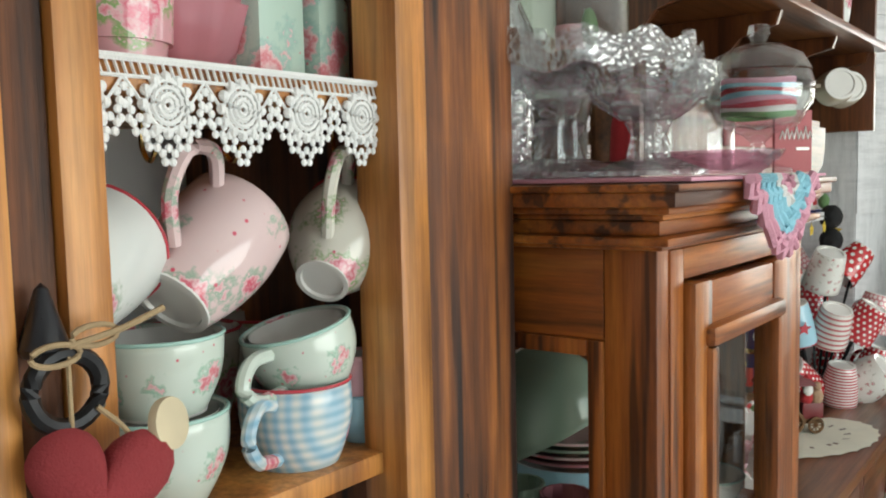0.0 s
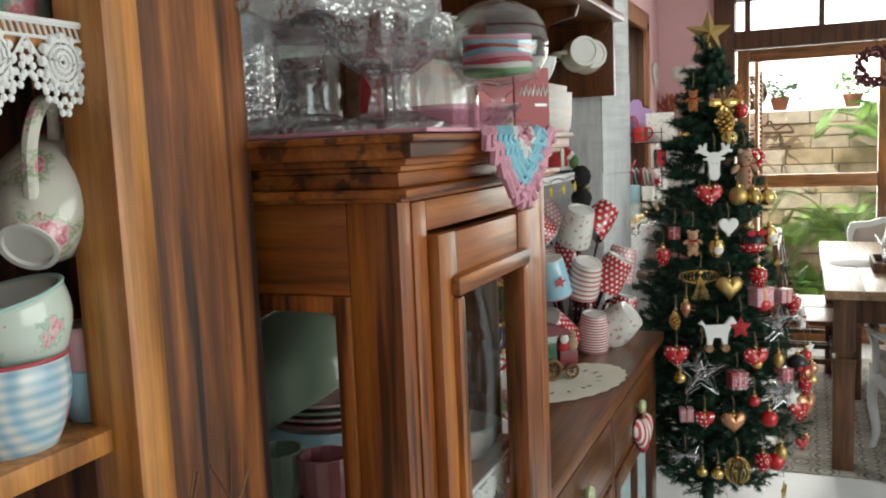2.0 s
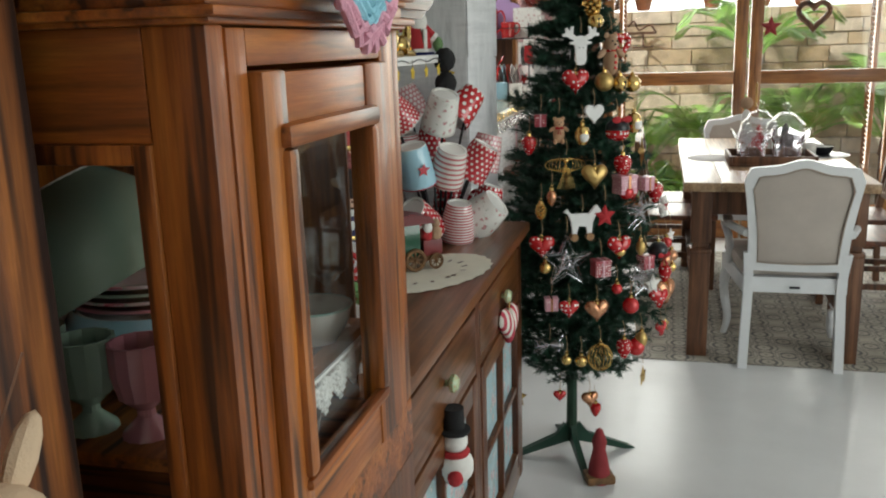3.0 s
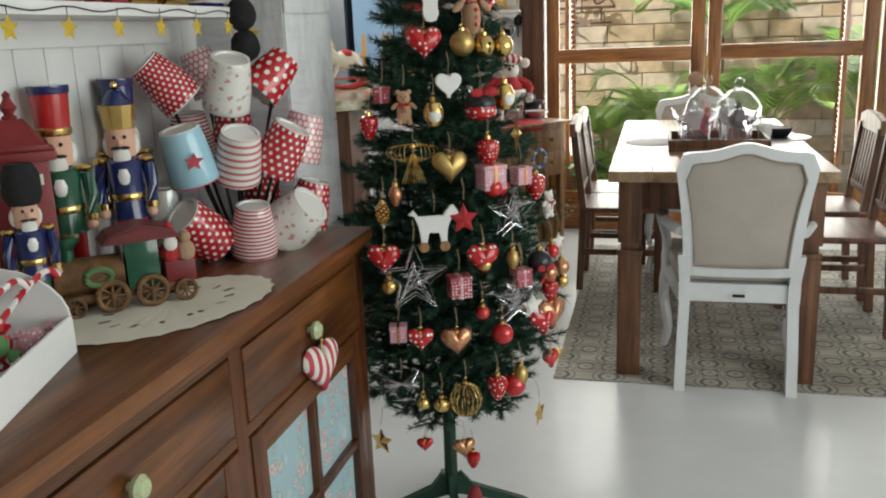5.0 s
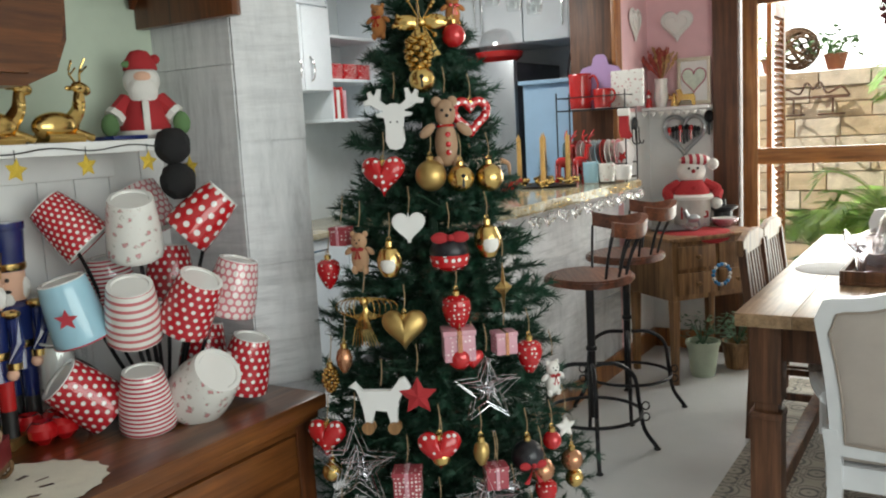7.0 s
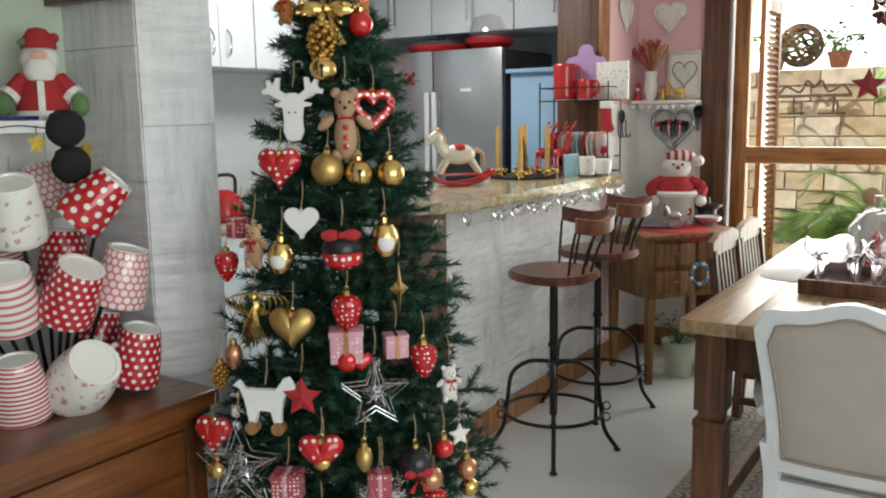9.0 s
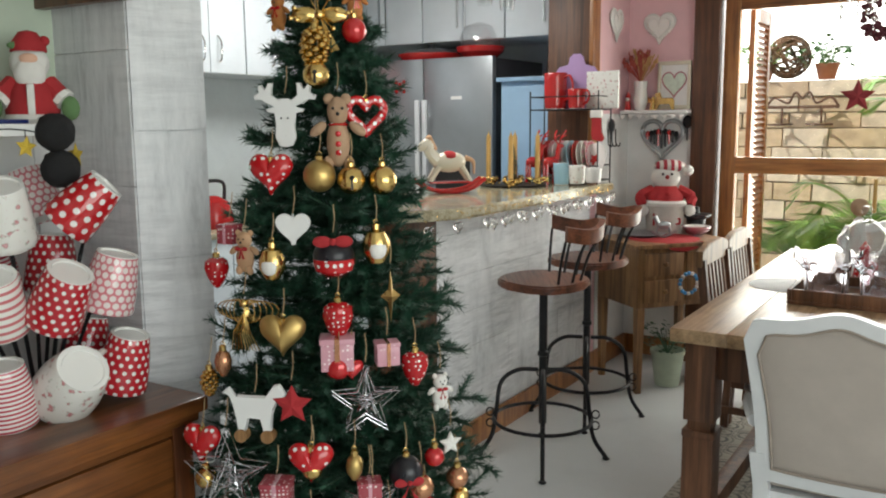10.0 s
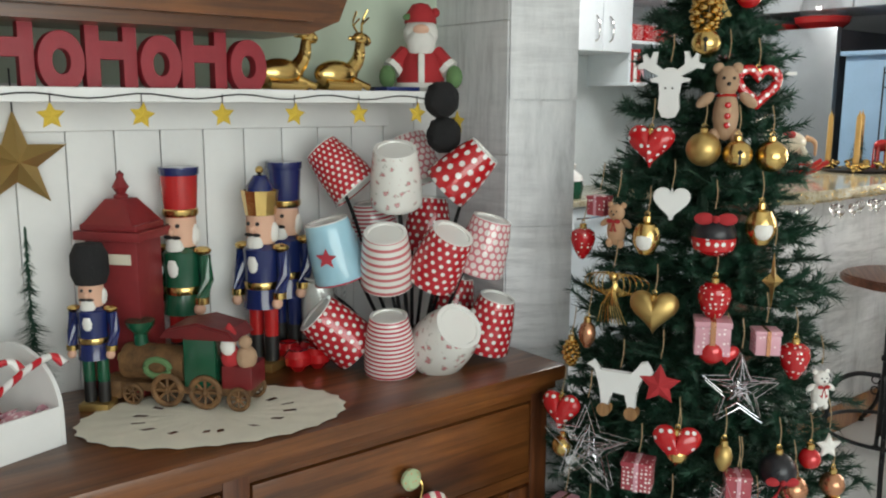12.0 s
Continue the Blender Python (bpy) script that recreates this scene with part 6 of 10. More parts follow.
    solid("red_scarf", "dark red ribbon hanging at the back", "ribbon", REDF, lambda bm: prism(bm, [(-0.03, 0), (0.03, 0.02), (0.02, 0.2), (-0.02, 0.2)], 0.01), (-0.6, 0.2, 1.45), 90)


hutch_cups()


def lace_trim(name, label, x, y0, y1, z, drop, step, turn=0):
    """Crocheted edging: a top band, rosettes and pendant florets made of rings and bobbles."""
    t = thing(name, label, "lace")
    band = bmesh.new()
    tube(band, [(x, y0, z), (x, y1, z)], 0.003, 6)
    tube(band, [(x, y0, z - 0.012), (x, y1, z - 0.012)], 0.0014, 5)
    y = y0
    while y < y1:
        tube(band, [(x, y, z), (x, y + 0.004, z - 0.012)], 0.0011, 4)
        y += 0.006
    part("band", band, LACE, t)
    y = y0 + step * 0.45
    while y < y1 + step * 0.2:
        bm = bmesh.new()
        cz = z - drop * 0.42
        for r in (0.2, 0.145, 0.09, 0.04):
            tube(bm, [(x + 0.001, y + drop * r * 1.15 * math.cos(a), cz + drop * r * 1.2 * math.sin(a)) for a in [k * math.pi / 9 for k in range(18)]], 0.0019, 5, True)
        for k in range(16):
            a = k * math.pi / 8
            tube(bm, [(x, y + drop * 0.05 * math.cos(a), cz + drop * 0.05 * math.sin(a)), (x, y + drop * 0.24 * math.cos(a), cz + drop * 0.25 * math.sin(a))], 0.0013, 4)
        for k in range(12):
            a = k * math.pi / 6
            ball(bm, (x, y + drop * 0.26 * math.cos(a), cz + drop * 0.27 * math.sin(a)), 0.0042, seg=6)
        for dy, dz in ((0, -0.9), (-0.17, -0.76), (0.17, -0.76), (-0.3, -0.62), (0.3, -0.62), (step / drop * 0.5, -0.5), (step / drop * 0.5, -0.34)):
            for k in range(5):
                a = k * 1.257 + 0.3
                ball(bm, (x, y + drop * dy + 0.0052 * math.cos(a), z + drop * dz + 0.0052 * math.sin(a)), 0.0032, 0.6, 1, 1, 6)
        for s in (-1, 1):
            tube(bm, [(x, y + s * drop * 0.1, z - 0.012), (x, y + s * drop * 0.16, cz)], 0.0016, 4)
            tube(bm, [(x, y + s * step * 0.5, z - 0.012), (x, y + s * drop * 0.26, cz)], 0.0014, 4)
        for v in [v for v in bm.verts if v.co.y > y1 + 0.004]:
            v.co.y = y1 + 0.004
        part("rosette", bm, LACE, t)
        y += step


lace_trim("lace_edging", "white crocheted lace edging pinned along the shelf", -0.402, 0.09, 0.396, 1.674, 0.071, 0.064)
lace_trim("cabinet_lace", "white lace edging on the shelf inside the cabinet", -0.272, 0.66, 1.08, 1.116, 0.05, 0.05)


def hutch_hanging():
    g = thing("hanging_charm", "iron ring with twine bow, red fabric heart and wooden tag", "ornament", (-0.36, 0.078, 1.475))
    bm = bmesh.new()
    tube(bm, [(0.0, 0.021 * math.cos(a), 0.021 * math.sin(a)) for a in [k * math.pi / 12 for k in range(24)]], 0.0055, 8, True)
    part("ring", bm, IRON, g)
    bm = bmesh.new()
    lathe(bm, [(0, 0.062), (0.004, 0.058), (0.014, 0.025), (0.012, 0.02), (0, 0.018)], 12, (-0.01, -0.006, 0.0))
    part("clip", bm, BLACKG, g, "black clip")
    bm = bmesh.new()
    for s in (-1, 1):
        tube(bm, [(0.006, s * 0.012 + 0.012 * math.cos(a) * 1.2 + 0.004, 0.026 + 0.006 * math.sin(a) + 0.004 * s) for a in [k * math.pi / 8 for k in range(16)]], 0.0018, 6, True)
    tube(bm, curve_pts([(0.006, 0.0, 0.026), (0.01, 0.03, 0.032), (0.012, 0.058, 0.041)], 5), 0.002, 6)
    tube(bm, curve_pts([(0.006, 0.015, -0.012), (0.012, 0.03, -0.03), (0.012, 0.05, -0.068)], 5), 0.0018, 6)
    tube(bm, [(0.004, 0, 0.02), (0.004, 0, -0.034)], 0.0016, 6)
    part("twine", bm, CORD, g, "jute twine bow")
    bm = bmesh.new()
    puffy(bm, heart_line(), 0.085, 0.03)
    h = part("heart", bm, REDHEART, g, "dark red padded fabric heart")
    h.matrix_basis = pose(0.01, 0.01, -0.062, 0, 12, 75)
    bm = bmesh.new()
    lathe(bm, [(0, -0.003), (0.016, -0.003), (0.0165, 0), (0.016, 0.003), (0, 0.003)], 20)
    d = part("tag", bm, CREAMW, g, "round slice of pale wood")
    d.matrix_basis = pose(0.016, 0.055, -0.03, 0, 80, 20)


REDHEART = plain("dark_red_cotton", (0.28, 0.03, 0.035), 0.85, vary=0.2, relief=0.5, fine=500.0)
CREAMW = plain("cut_pale_wood", (0.66, 0.56, 0.38), 0.7, vary=0.2)
hutch_hanging()


def twig_deer():
    d = thing("plush_deer", "pale felt deer with twig antlers before the hutch post", "figurine", (-0.35, 0.44, 1.05))
    bm = bmesh.new()
    ball(bm, (0, 0, 0.1), 0.045, 1, 1.2, 1, 14)
    lathe(bm, [(0, 0), (0.05, 0.0), (0.04, 0.06), (0.03, 0.1)], 14)
    for s in (-1, 1):
        ball(bm, (0.0, s * 0.045, 0.15), 0.018, 0.6, 0.8, 2.0, 10, Matrix.Rotation(radians(-s * 35), 3, "X"))
    part("body", bm, CREAMFELT, d)
    bm = bmesh.new()
    for s in (-1, 1):
        tube(bm, curve_pts([(0, s * 0.015, 0.13), (0.0, s * 0.03, 0.19), (0.01, s * 0.025, 0.26)], 4), 0.0018, 5, taper=0.4)
        tube(bm, [(0, s * 0.028, 0.18), (0.006, s * 0.055, 0.23)], 0.0012, 4)
        tube(bm, [(0.004, s * 0.028, 0.21), (0.0, s * 0.008, 0.25)], 0.0012, 4)
    part("antlers", bm, TABL, d, "thin brown twig antlers")
    bm = bmesh.new()
    box(bm, -0.05, -0.06, -0.15, 0.05, 0.06, 0.0, 0.006)
    part("stump", bm, TABL, d)


CREAMFELT = plain("cream_felt", (0.68, 0.5, 0.34), 0.95, vary=0.1, relief=0.6, fine=400.0)
twig_deer()


# ---- china cabinet: on top and inside ----
def cabinet_glass():
    z = 1.5885
    g = "glassware on the cabinet"
    # crocheted runner: wavy sheet with a hanging point
    d = thing("crochet_runner", "pink and pale blue crocheted runner hanging over the cabinet edge", "doily", (0, 0, 0))
    bm = bmesh.new()
    box(bm, -0.66, 0.62, 1.5825, -0.205, 1.12, 1.5865, 0.0012)
    part("sheet", bm, PINKY, d)
    cx, cy = -0.197, 0.88
    for ring in range(7):
        f = 1 - ring / 7
        mt = (PINKY, PINKY, SKYY, SKYY, SKYY, WHITEY, PINKY)[ring]
        bm = bmesh.new()
        n = 8 + int(34 * f)
        row = []
        for k in range(n + 1):
            u = 2 * k / n - 1
            lift = 0.005 * math.sin(k * 2.1) * (1.6 if ring == 0 else 1.0)
            row.append((cx + 0.004 + 0.003 * math.cos(k * 1.7), cy + 0.135 * f * u, 1.583 - (0.082 * f + 0.004) * (1 - abs(u) ** 1.5) + lift))
        tube(bm, row, 0.0062, 6)
        part("crochet_edge", bm, mt, d)
    # tall cake stand with a domed jar on it
    def stand(label, at, r, h, rim=0.012):
        c = thing("cake_stand", label, "cake stand", at, 0, g)
        bm = bmesh.new()
        lathe(bm, [(0, 0), (0.09, 0), (0.088, 0.006), (0.04, 0.022), (0, 0.022)], 36)
        part("foot", bm, CUT, c)
        bm = bmesh.new()
        lathe(bm, [(0, 0.022), (0.032, 0.022), (0.022, 0.045), (0.034, 0.06), (0.021, h * 0.55), (0.036, h - 0.03), (0.05, h - 0.012), (0, h - 0.012)], 28)
        part("stem", bm, CUT, c)
        bm = bmesh.new()
        vs = lathe(bm, [(0, h - 0.01), (r * 0.9, h - 0.01), (r, h + rim), (r * 1.02, h - 0.016), (r * 1.0, h - 0.018), (r * 0.97, h + rim - 0.004), (r * 0.88, h - 0.004), (0, h - 0.005)], 84)
        for v in vs:
            rr = math.hypot(v.co.x, v.co.y)
            if rr > r * 0.93:
                a = math.atan2(v.co.y, v.co.x)
                v.co.z += 0.006 * math.cos(14 * a)
                v.co.x *= 1 + 0.02 * math.cos(14 * a)
                v.co.y *= 1 + 0.02 * math.cos(14 * a)
        part("plate", bm, CUT, c)
    stand("clear cut-glass pedestal cake stand with a scalloped rim", (-0.42, 0.745, z), 0.165, 0.13, 0.02)
    def dome(label, at, r, h, name="glass_dome"):
        c = thing(name, label, "glass", at, 0, g)
        bm = bmesh.new()
        prof = [(r, 0), (r, h * 0.55), (r * 0.92, h * 0.75), (r * 0.65, h * 0.92), (r * 0.2, h), (r * 0.1, h + 0.008), (r * 0.17, h + 0.02), (r * 0.16, h + 0.035), (0, h + 0.04)]
        inner = [(max(0, a - 0.0025), b - (0.0025 if b > h * 0.7 else 0)) for a, b in prof[:5]]
        lathe(bm, [(0, h - 0.003)] + inner[::-1] + prof[:5] + [(0, h + 0.001)], 36)
        part("bell", bm, THIN, c)
        bm = bmesh.new()
        lathe(bm, prof[4:], 24)
        part("knob", bm, CUT, c)
    dome("large clear glass dome on the cake stand", (-0.44, 0.75, z + 0.127), 0.1, 0.17)
    dome("clear glass bell cover over a white candlestick", (-0.37, 1.03, z + 0.004), 0.064, 0.165)
    dome("clear glass dome at the back of the cabinet top", (-0.62, 1.03, z), 0.09, 0.2)
    def ribbed(bm, prof, lobes, depth):
        for v in lathe(bm, prof, lobes * 4):
            f = 1 + depth * math.cos(lobes * math.atan2(v.co.y, v.co.x))
            v.co.x *= f
            v.co.y *= f
    b = thing("footed_bowl", "ribbed clear glass footed bowl on the cabinet", "bowl", (-0.3, 0.735, z), 0, g)
    bm = bmesh.new()
    ribbed(bm, [(0, 0), (0.062, 0), (0.06, 0.006), (0.024, 0.02), (0.018, 0.045), (0.026, 0.06), (0, 0.06)], 16, 0.05)
    part("foot", bm, CUT, b)
    bm = bmesh.new()
    ribbed(bm, [(0, 0.06), (0.03, 0.062), (0.062, 0.085), (0.075, 0.12), (0.07, 0.12), (0.058, 0.09), (0.028, 0.068), (0, 0.066)], 16, 0.05)
    part("bowl", bm, CUT, b)
    b = thing("cake_cover", "tall clear glass jar with a round stopper at the back", "jar", (-0.58, 0.8, z), 0, g)
    bm = bmesh.new()
    ribbed(bm, [(0, 0), (0.07, 0), (0.078, 0.03), (0.078, 0.2), (0.06, 0.24), (0.05, 0.25), (0.047, 0.25), (0.056, 0.238), (0.074, 0.2), (0.074, 0.03), (0, 0.006)], 20, 0.02)
    part("jar", bm, CUT, b)
    bm = bmesh.new()
    lathe(bm, [(0, 0.245), (0.052, 0.252), (0.05, 0.262), (0.014, 0.275), (0.024, 0.29), (0.022, 0.31), (0, 0.318)], 28)
    part("stopper", bm, CUT, b)
    def candlestick(bm):
        lathe(bm, [(0, 0), (0.03, 0), (0.028, 0.008), (0.008, 0.02), (0.007, 0.1), (0.014, 0.108), (0.012, 0.12), (0, 0.12)], 20)
    solid("candlestick", "white turned candlestick under glass", "candlestick", WHITEC, candlestick, (-0.41, 0.985, z), group=g)
    # stemmed apothecary jar with ribbons
    j = thing("apothecary_jar", "footed clear glass jar filled with coloured ribbon rolls", "jar", (-0.258, 0.985, z))
    bm = bmesh.new()
    lathe(bm, [(0, 0), (0.045, 0), (0.042, 0.006), (0.01, 0.016), (0.009, 0.04), (0.02, 0.05), (0.05, 0.062), (0.068, 0.09), (0.07, 0.115), (0.064, 0.13), (0.0615, 0.13), (0.0675, 0.115), (0.0655, 0.092), (0.048, 0.065), (0, 0.056)], 36)
    part("bowl", bm, THIN, j)
    bm = bmesh.new()
    lathe(bm, [(0.066, 0.132), (0.055, 0.152), (0.03, 0.165), (0.008, 0.17), (0.014, 0.18), (0.012, 0.192), (0, 0.195), (0, 0.166), (0.028, 0.162), (0.053, 0.149), (0.063, 0.132)], 36)
    part("lid", bm, THIN, j)
    for k, mt in enumerate((LEAFY, WHITEY, REDRIB, PINKY, SKYY, REDRIB, SKYY, PINKY)):
        bm = bmesh.new()
        tube(bm, [(0.043 * math.cos(a), 0.043 * math.sin(a), 0.076 + 0.006 * k + 0.002 * math.sin(a * 2 + k)) for a in [i * math.pi / 12 for i in range(24)]], 0.0045, 6, True)
        part("ribbon", bm, mt, j, "coloured ribbon")
    # pink pressed-glass saucer, red card, figures
    solid("glass_saucer", "pale pink pressed-glass dish", "dish", PINKGLASS, lambda bm: lathe(bm, [(0, 0), (0.05, 0), (0.075, 0.02), (0.08, 0.028), (0.076, 0.028), (0.05, 0.006), (0, 0.005)], 30), (-0.275, 0.88, z), group=g)
    solid("glass_saucer", "clear pressed-glass serving plate", "dish", GLASS, lambda bm: lathe(bm, [(0, 0), (0.07, 0), (0.11, 0.016), (0.113, 0.02), (0.108, 0.02), (0.07, 0.005), (0, 0.005)], 30), (-0.5, 0.99, z), group=g)
    c = thing("gift_card", "dusty red card with white script, propped upright", "card", (-0.235, 1.06, z), 62)
    bm = bmesh.new()
    box(bm, -0.034, -0.002, 0, 0.034, 0.002, 0.085)
    part("card", bm, CARDRED, c)
    bm = bmesh.new()
    for k in range(7):
        x = -0.026 + k * 0.0085
        tube(bm, [(x, -0.003, 0.045), (x + 0.005, -0.003, 0.056 + 0.006 * (k % 2)), (x + 0.008, -0.003, 0.047)], 0.0012, 5)
    box(bm, 0.004, -0.0035, 0.03, 0.028, -0.0022, 0.034)
    part("script", bm, WHITEC, c, "white script strokes")
    sn = thing("glass_santa", "small red and white santa figure behind glass", "figurine", (-0.46, 1.0, z + 0.022))
    bm = bmesh.new()
    lathe(bm, [(0, 0), (0.018, 0), (0.016, 0.05), (0.012, 0.07), (0.013, 0.085), (0.004, 0.115), (0, 0.118)], 14)
    part("coat", bm, REDF, sn)
    bm = bmesh.new()
    ball(bm, (0.008, -0.006, 0.068), 0.011, seg=8)
    lathe(bm, [(0.014, 0.08), (0.016, 0.083), (0.014, 0.087)], 12)
    part("beard", bm, WHITEF, sn)
    sc = thing("candle_figure", "small jar candle with holly inside the dome", "candle", (-0.40, 0.74, z + 0.128))
    bm = bmesh.new()
    lathe(bm, [(0, 0), (0.022, 0), (0.022, 0.02), (0, 0.02)], 16)
    part("pot", bm, DARK, sc)
    bm = bmesh.new()
    lathe(bm, [(0, 0.02), (0.018, 0.02), (0.018, 0.05), (0, 0.05)], 16)
    part("wax", bm, PINKWAX, sc)
    bm = bmesh.new()
    ball(bm, (0.02, 0.01, 0.045), 0.016, 0.5, 1, 1.6, 8)
    part("holly", bm, GREENF, sc)
    # inside
    inside = "china inside the cabinet"
    cup("sage green rose bowl leaning on its side", (-0.465, 0.74, 1.312), (-0.45, -0.1, 0.85), GREENC, r0=0.05, r1=0.085, h=0.11, belly=0.4, handle=0, group=inside, name="bowl")
    for k in range(4):
        solid("plate", "dusty pink plate in a stack", "plate", (ROSEC, FL_PINK, GREENC, FL_PINK)[k], lambda bm: lathe(bm, [(0, 0), (0.05, 0), (0.09, 0.014), (0.092, 0.018), (0.048, 0.005), (0, 0.005)], 30), (-0.455, 0.83, 1.212 + 0.009 * k), group=inside)
    cup("pale blue mixing bowl under the plates", (-0.455, 0.83, 1.167), (0, 0, -1), M_BLUE, r0=0.05, r1=0.09, h=0.1, handle=0, belly=0.5, group=inside, name="bowl")
    for k in range(5):
        x, y, mt = ((-0.455, 0.7, GREENC), (-0.39, 0.7, ROSEC), (-0.53, 0.72, GREENC), (-0.6, 0.75, ROSEC), (-0.6, 0.85, WHITEC))[k]
        def gob(bm):
            vs = lathe(bm, [(0, 0), (0.026, 0), (0.024, 0.005), (0.009, 0.02), (0.009, 0.028), (0.025, 0.042), (0.031, 0.07), (0.031, 0.1), (0.028, 0.1), (0.028, 0.07), (0, 0.045)], 28)
            for v in vs:
                a = math.atan2(v.co.y, v.co.x)
                f = 1 + 0.03 * math.cos(14 * a)
                v.co.x *= f
                v.co.y *= f
        solid("goblet", "ribbed stoneware goblet, sage or pink", "goblet", mt, gob, (x, y, 1.115), group=inside)
    solid("porcelain_figure", "white and pink porcelain figurine behind the glass door", "figurine", WHITEC, lambda bm: [lathe(bm, [(0, 0), (0.03, 0), (0.034, 0.03), (0.014, 0.08), (0.02, 0.11), (0.008, 0.14), (0.012, 0.16), (0, 0.175)], 18)], (-0.36, 0.95, 1.116))
    for y in (0.86, 1.05):
        solid("cut_glass_goblet", "clear cut-glass stemmed goblet", "goblet", THIN, lambda bm: lathe(bm, [(0, 0), (0.028, 0), (0.006, 0.012), (0.006, 0.06), (0.03, 0.085), (0.036, 0.15), (0.033, 0.15), (0.027, 0.088), (0, 0.07)], 24), (-0.33, y, 1.116), group=inside)
    cup("white bowl with a green rim line", (-0.33, 1.0, 1.14), (0, 0, -1), WHITEC, r0=0.03, r1=0.05, h=0.045, handle=0, group=inside, rim=RIMMINT, name="bowl")
    cup("white bowl below the shelf", (-0.36, 0.92, 1.01), (0, 0, -1), WHITEC, r0=0.04, r1=0.06, h=0.045, handle=0, group=inside, name="bowl")


PINKY = plain("pink_crochet_yarn", (0.72, 0.36, 0.46), 0.95, vary=0.12, relief=0.8, fine=420.0)
SKYY = plain("sky_blue_crochet_yarn", (0.3, 0.6, 0.72), 0.95, vary=0.12, relief=0.8, fine=420.0)
WHITEY = plain("white_crochet_yarn", (0.76, 0.74, 0.72), 0.95, vary=0.08, relief=0.8, fine=420.0)
REDRIB = plain("red_ribbon", (0.5, 0.04, 0.06), 0.5)
LEAFY = plain("green_ribbon", (0.12, 0.3, 0.1), 0.6)
PINKGLASS = gloss_over_clear("pink_pressed_glass", (0.98, 0.8, 0.88), 0.2, 0.22, 0.8, 0.3)
CARDRED = plain("dusty_red_card", (0.38, 0.09, 0.1), 0.6, vary=0.06)
PINKWAX = plain("pink_wax", (0.75, 0.4, 0.42), 0.5)
cabinet_glass()
set_back(made)


def wall_rack():
    """Open wooden crockery rack high on the wall, with cups hung below."""
    r = thing("wall_rack", "dark wooden crockery rack with cups hung below it", "shelf")
    def add(nm, mt, *bs, bevel=0.003):
        for b in bs:
            bm = bmesh.new()
            box(bm, *b, bevel=bevel)
            part(nm, bm, mt, r)
    add("shelf", SBW, (-0.752, 1.25, 1.93, -0.43, 2.66, 1.952))
    add("divider", SBZ, (-0.752, 1.25, 1.952, -0.45, 1.275, 2.5), (-0.752, 1.72, 1.952, -0.45, 1.735, 2.5), (-0.752, 2.2, 1.952, -0.45, 2.215, 2.5), (-0.752, 2.635, 1.7, -0.46, 2.66, 2.5))
    add("top", SBW, (-0.752, 1.25, 2.5, -0.43, 2.66, 2.52))
    add("back_board", SBZ, (-0.752, 1.275, 1.78, -0.745, 2.635, 2.5))
    for y in (1.3, 1.75, 2.23, 2.62):
        bm = bmesh.new()
        prism(bm, [(-0.74, 1.93), (-0.47, 1.93), (-0.48, 1.9), (-0.56, 1.88), (-0.6, 1.83), (-0.7, 1.8), (-0.74, 1.74)], 0.02, Matrix.Translation((0, y, 0)), 0.003)
        part("bracket", bm, SBZ, r)
    g = "crockery on the wall rack"
    for y, mt, nm in ((1.5, M_GING, "mug"), (1.6, GREENC, "mug"), (2.4, FL_WHITE, "mug")):
        cup("floral mug standing on the wall rack", (-0.52, y, 2.005), (0, 0, -1), mt, group=g, name=nm)
    solid("white_jug", "white rose-print jug on the wall rack", "jug", FL_WHITE, lambda bm: lathe(bm, [(0, 0), (0.035, 0), (0.05, 0.05), (0.045, 0.1), (0.026, 0.14), (0.034, 0.165), (0.03, 0.165), (0, 0.14)], 24), (-0.52, 1.98, 1.953), group=g)
    cup("tall white mug with a curled handle", (-0.52, 2.32, 2.01), (0, 0, -1), WHITEC, h=0.11, group=g, handle=1.3, side=90)
    for y in (2.44, 2.55):
        cup("cream cup hung below the wall rack", (-0.52, y, 1.82), (0.5, -0.8, 0.1), CREAMC, r0=0.045, r1=0.05, h=0.075, belly=0.3, group=g, side=180)


CREAMC = plain("cream_glaze", (0.68, 0.62, 0.5), 0.2, vary=0.04, relief=0.0, coat=0.3)
wall_rack()


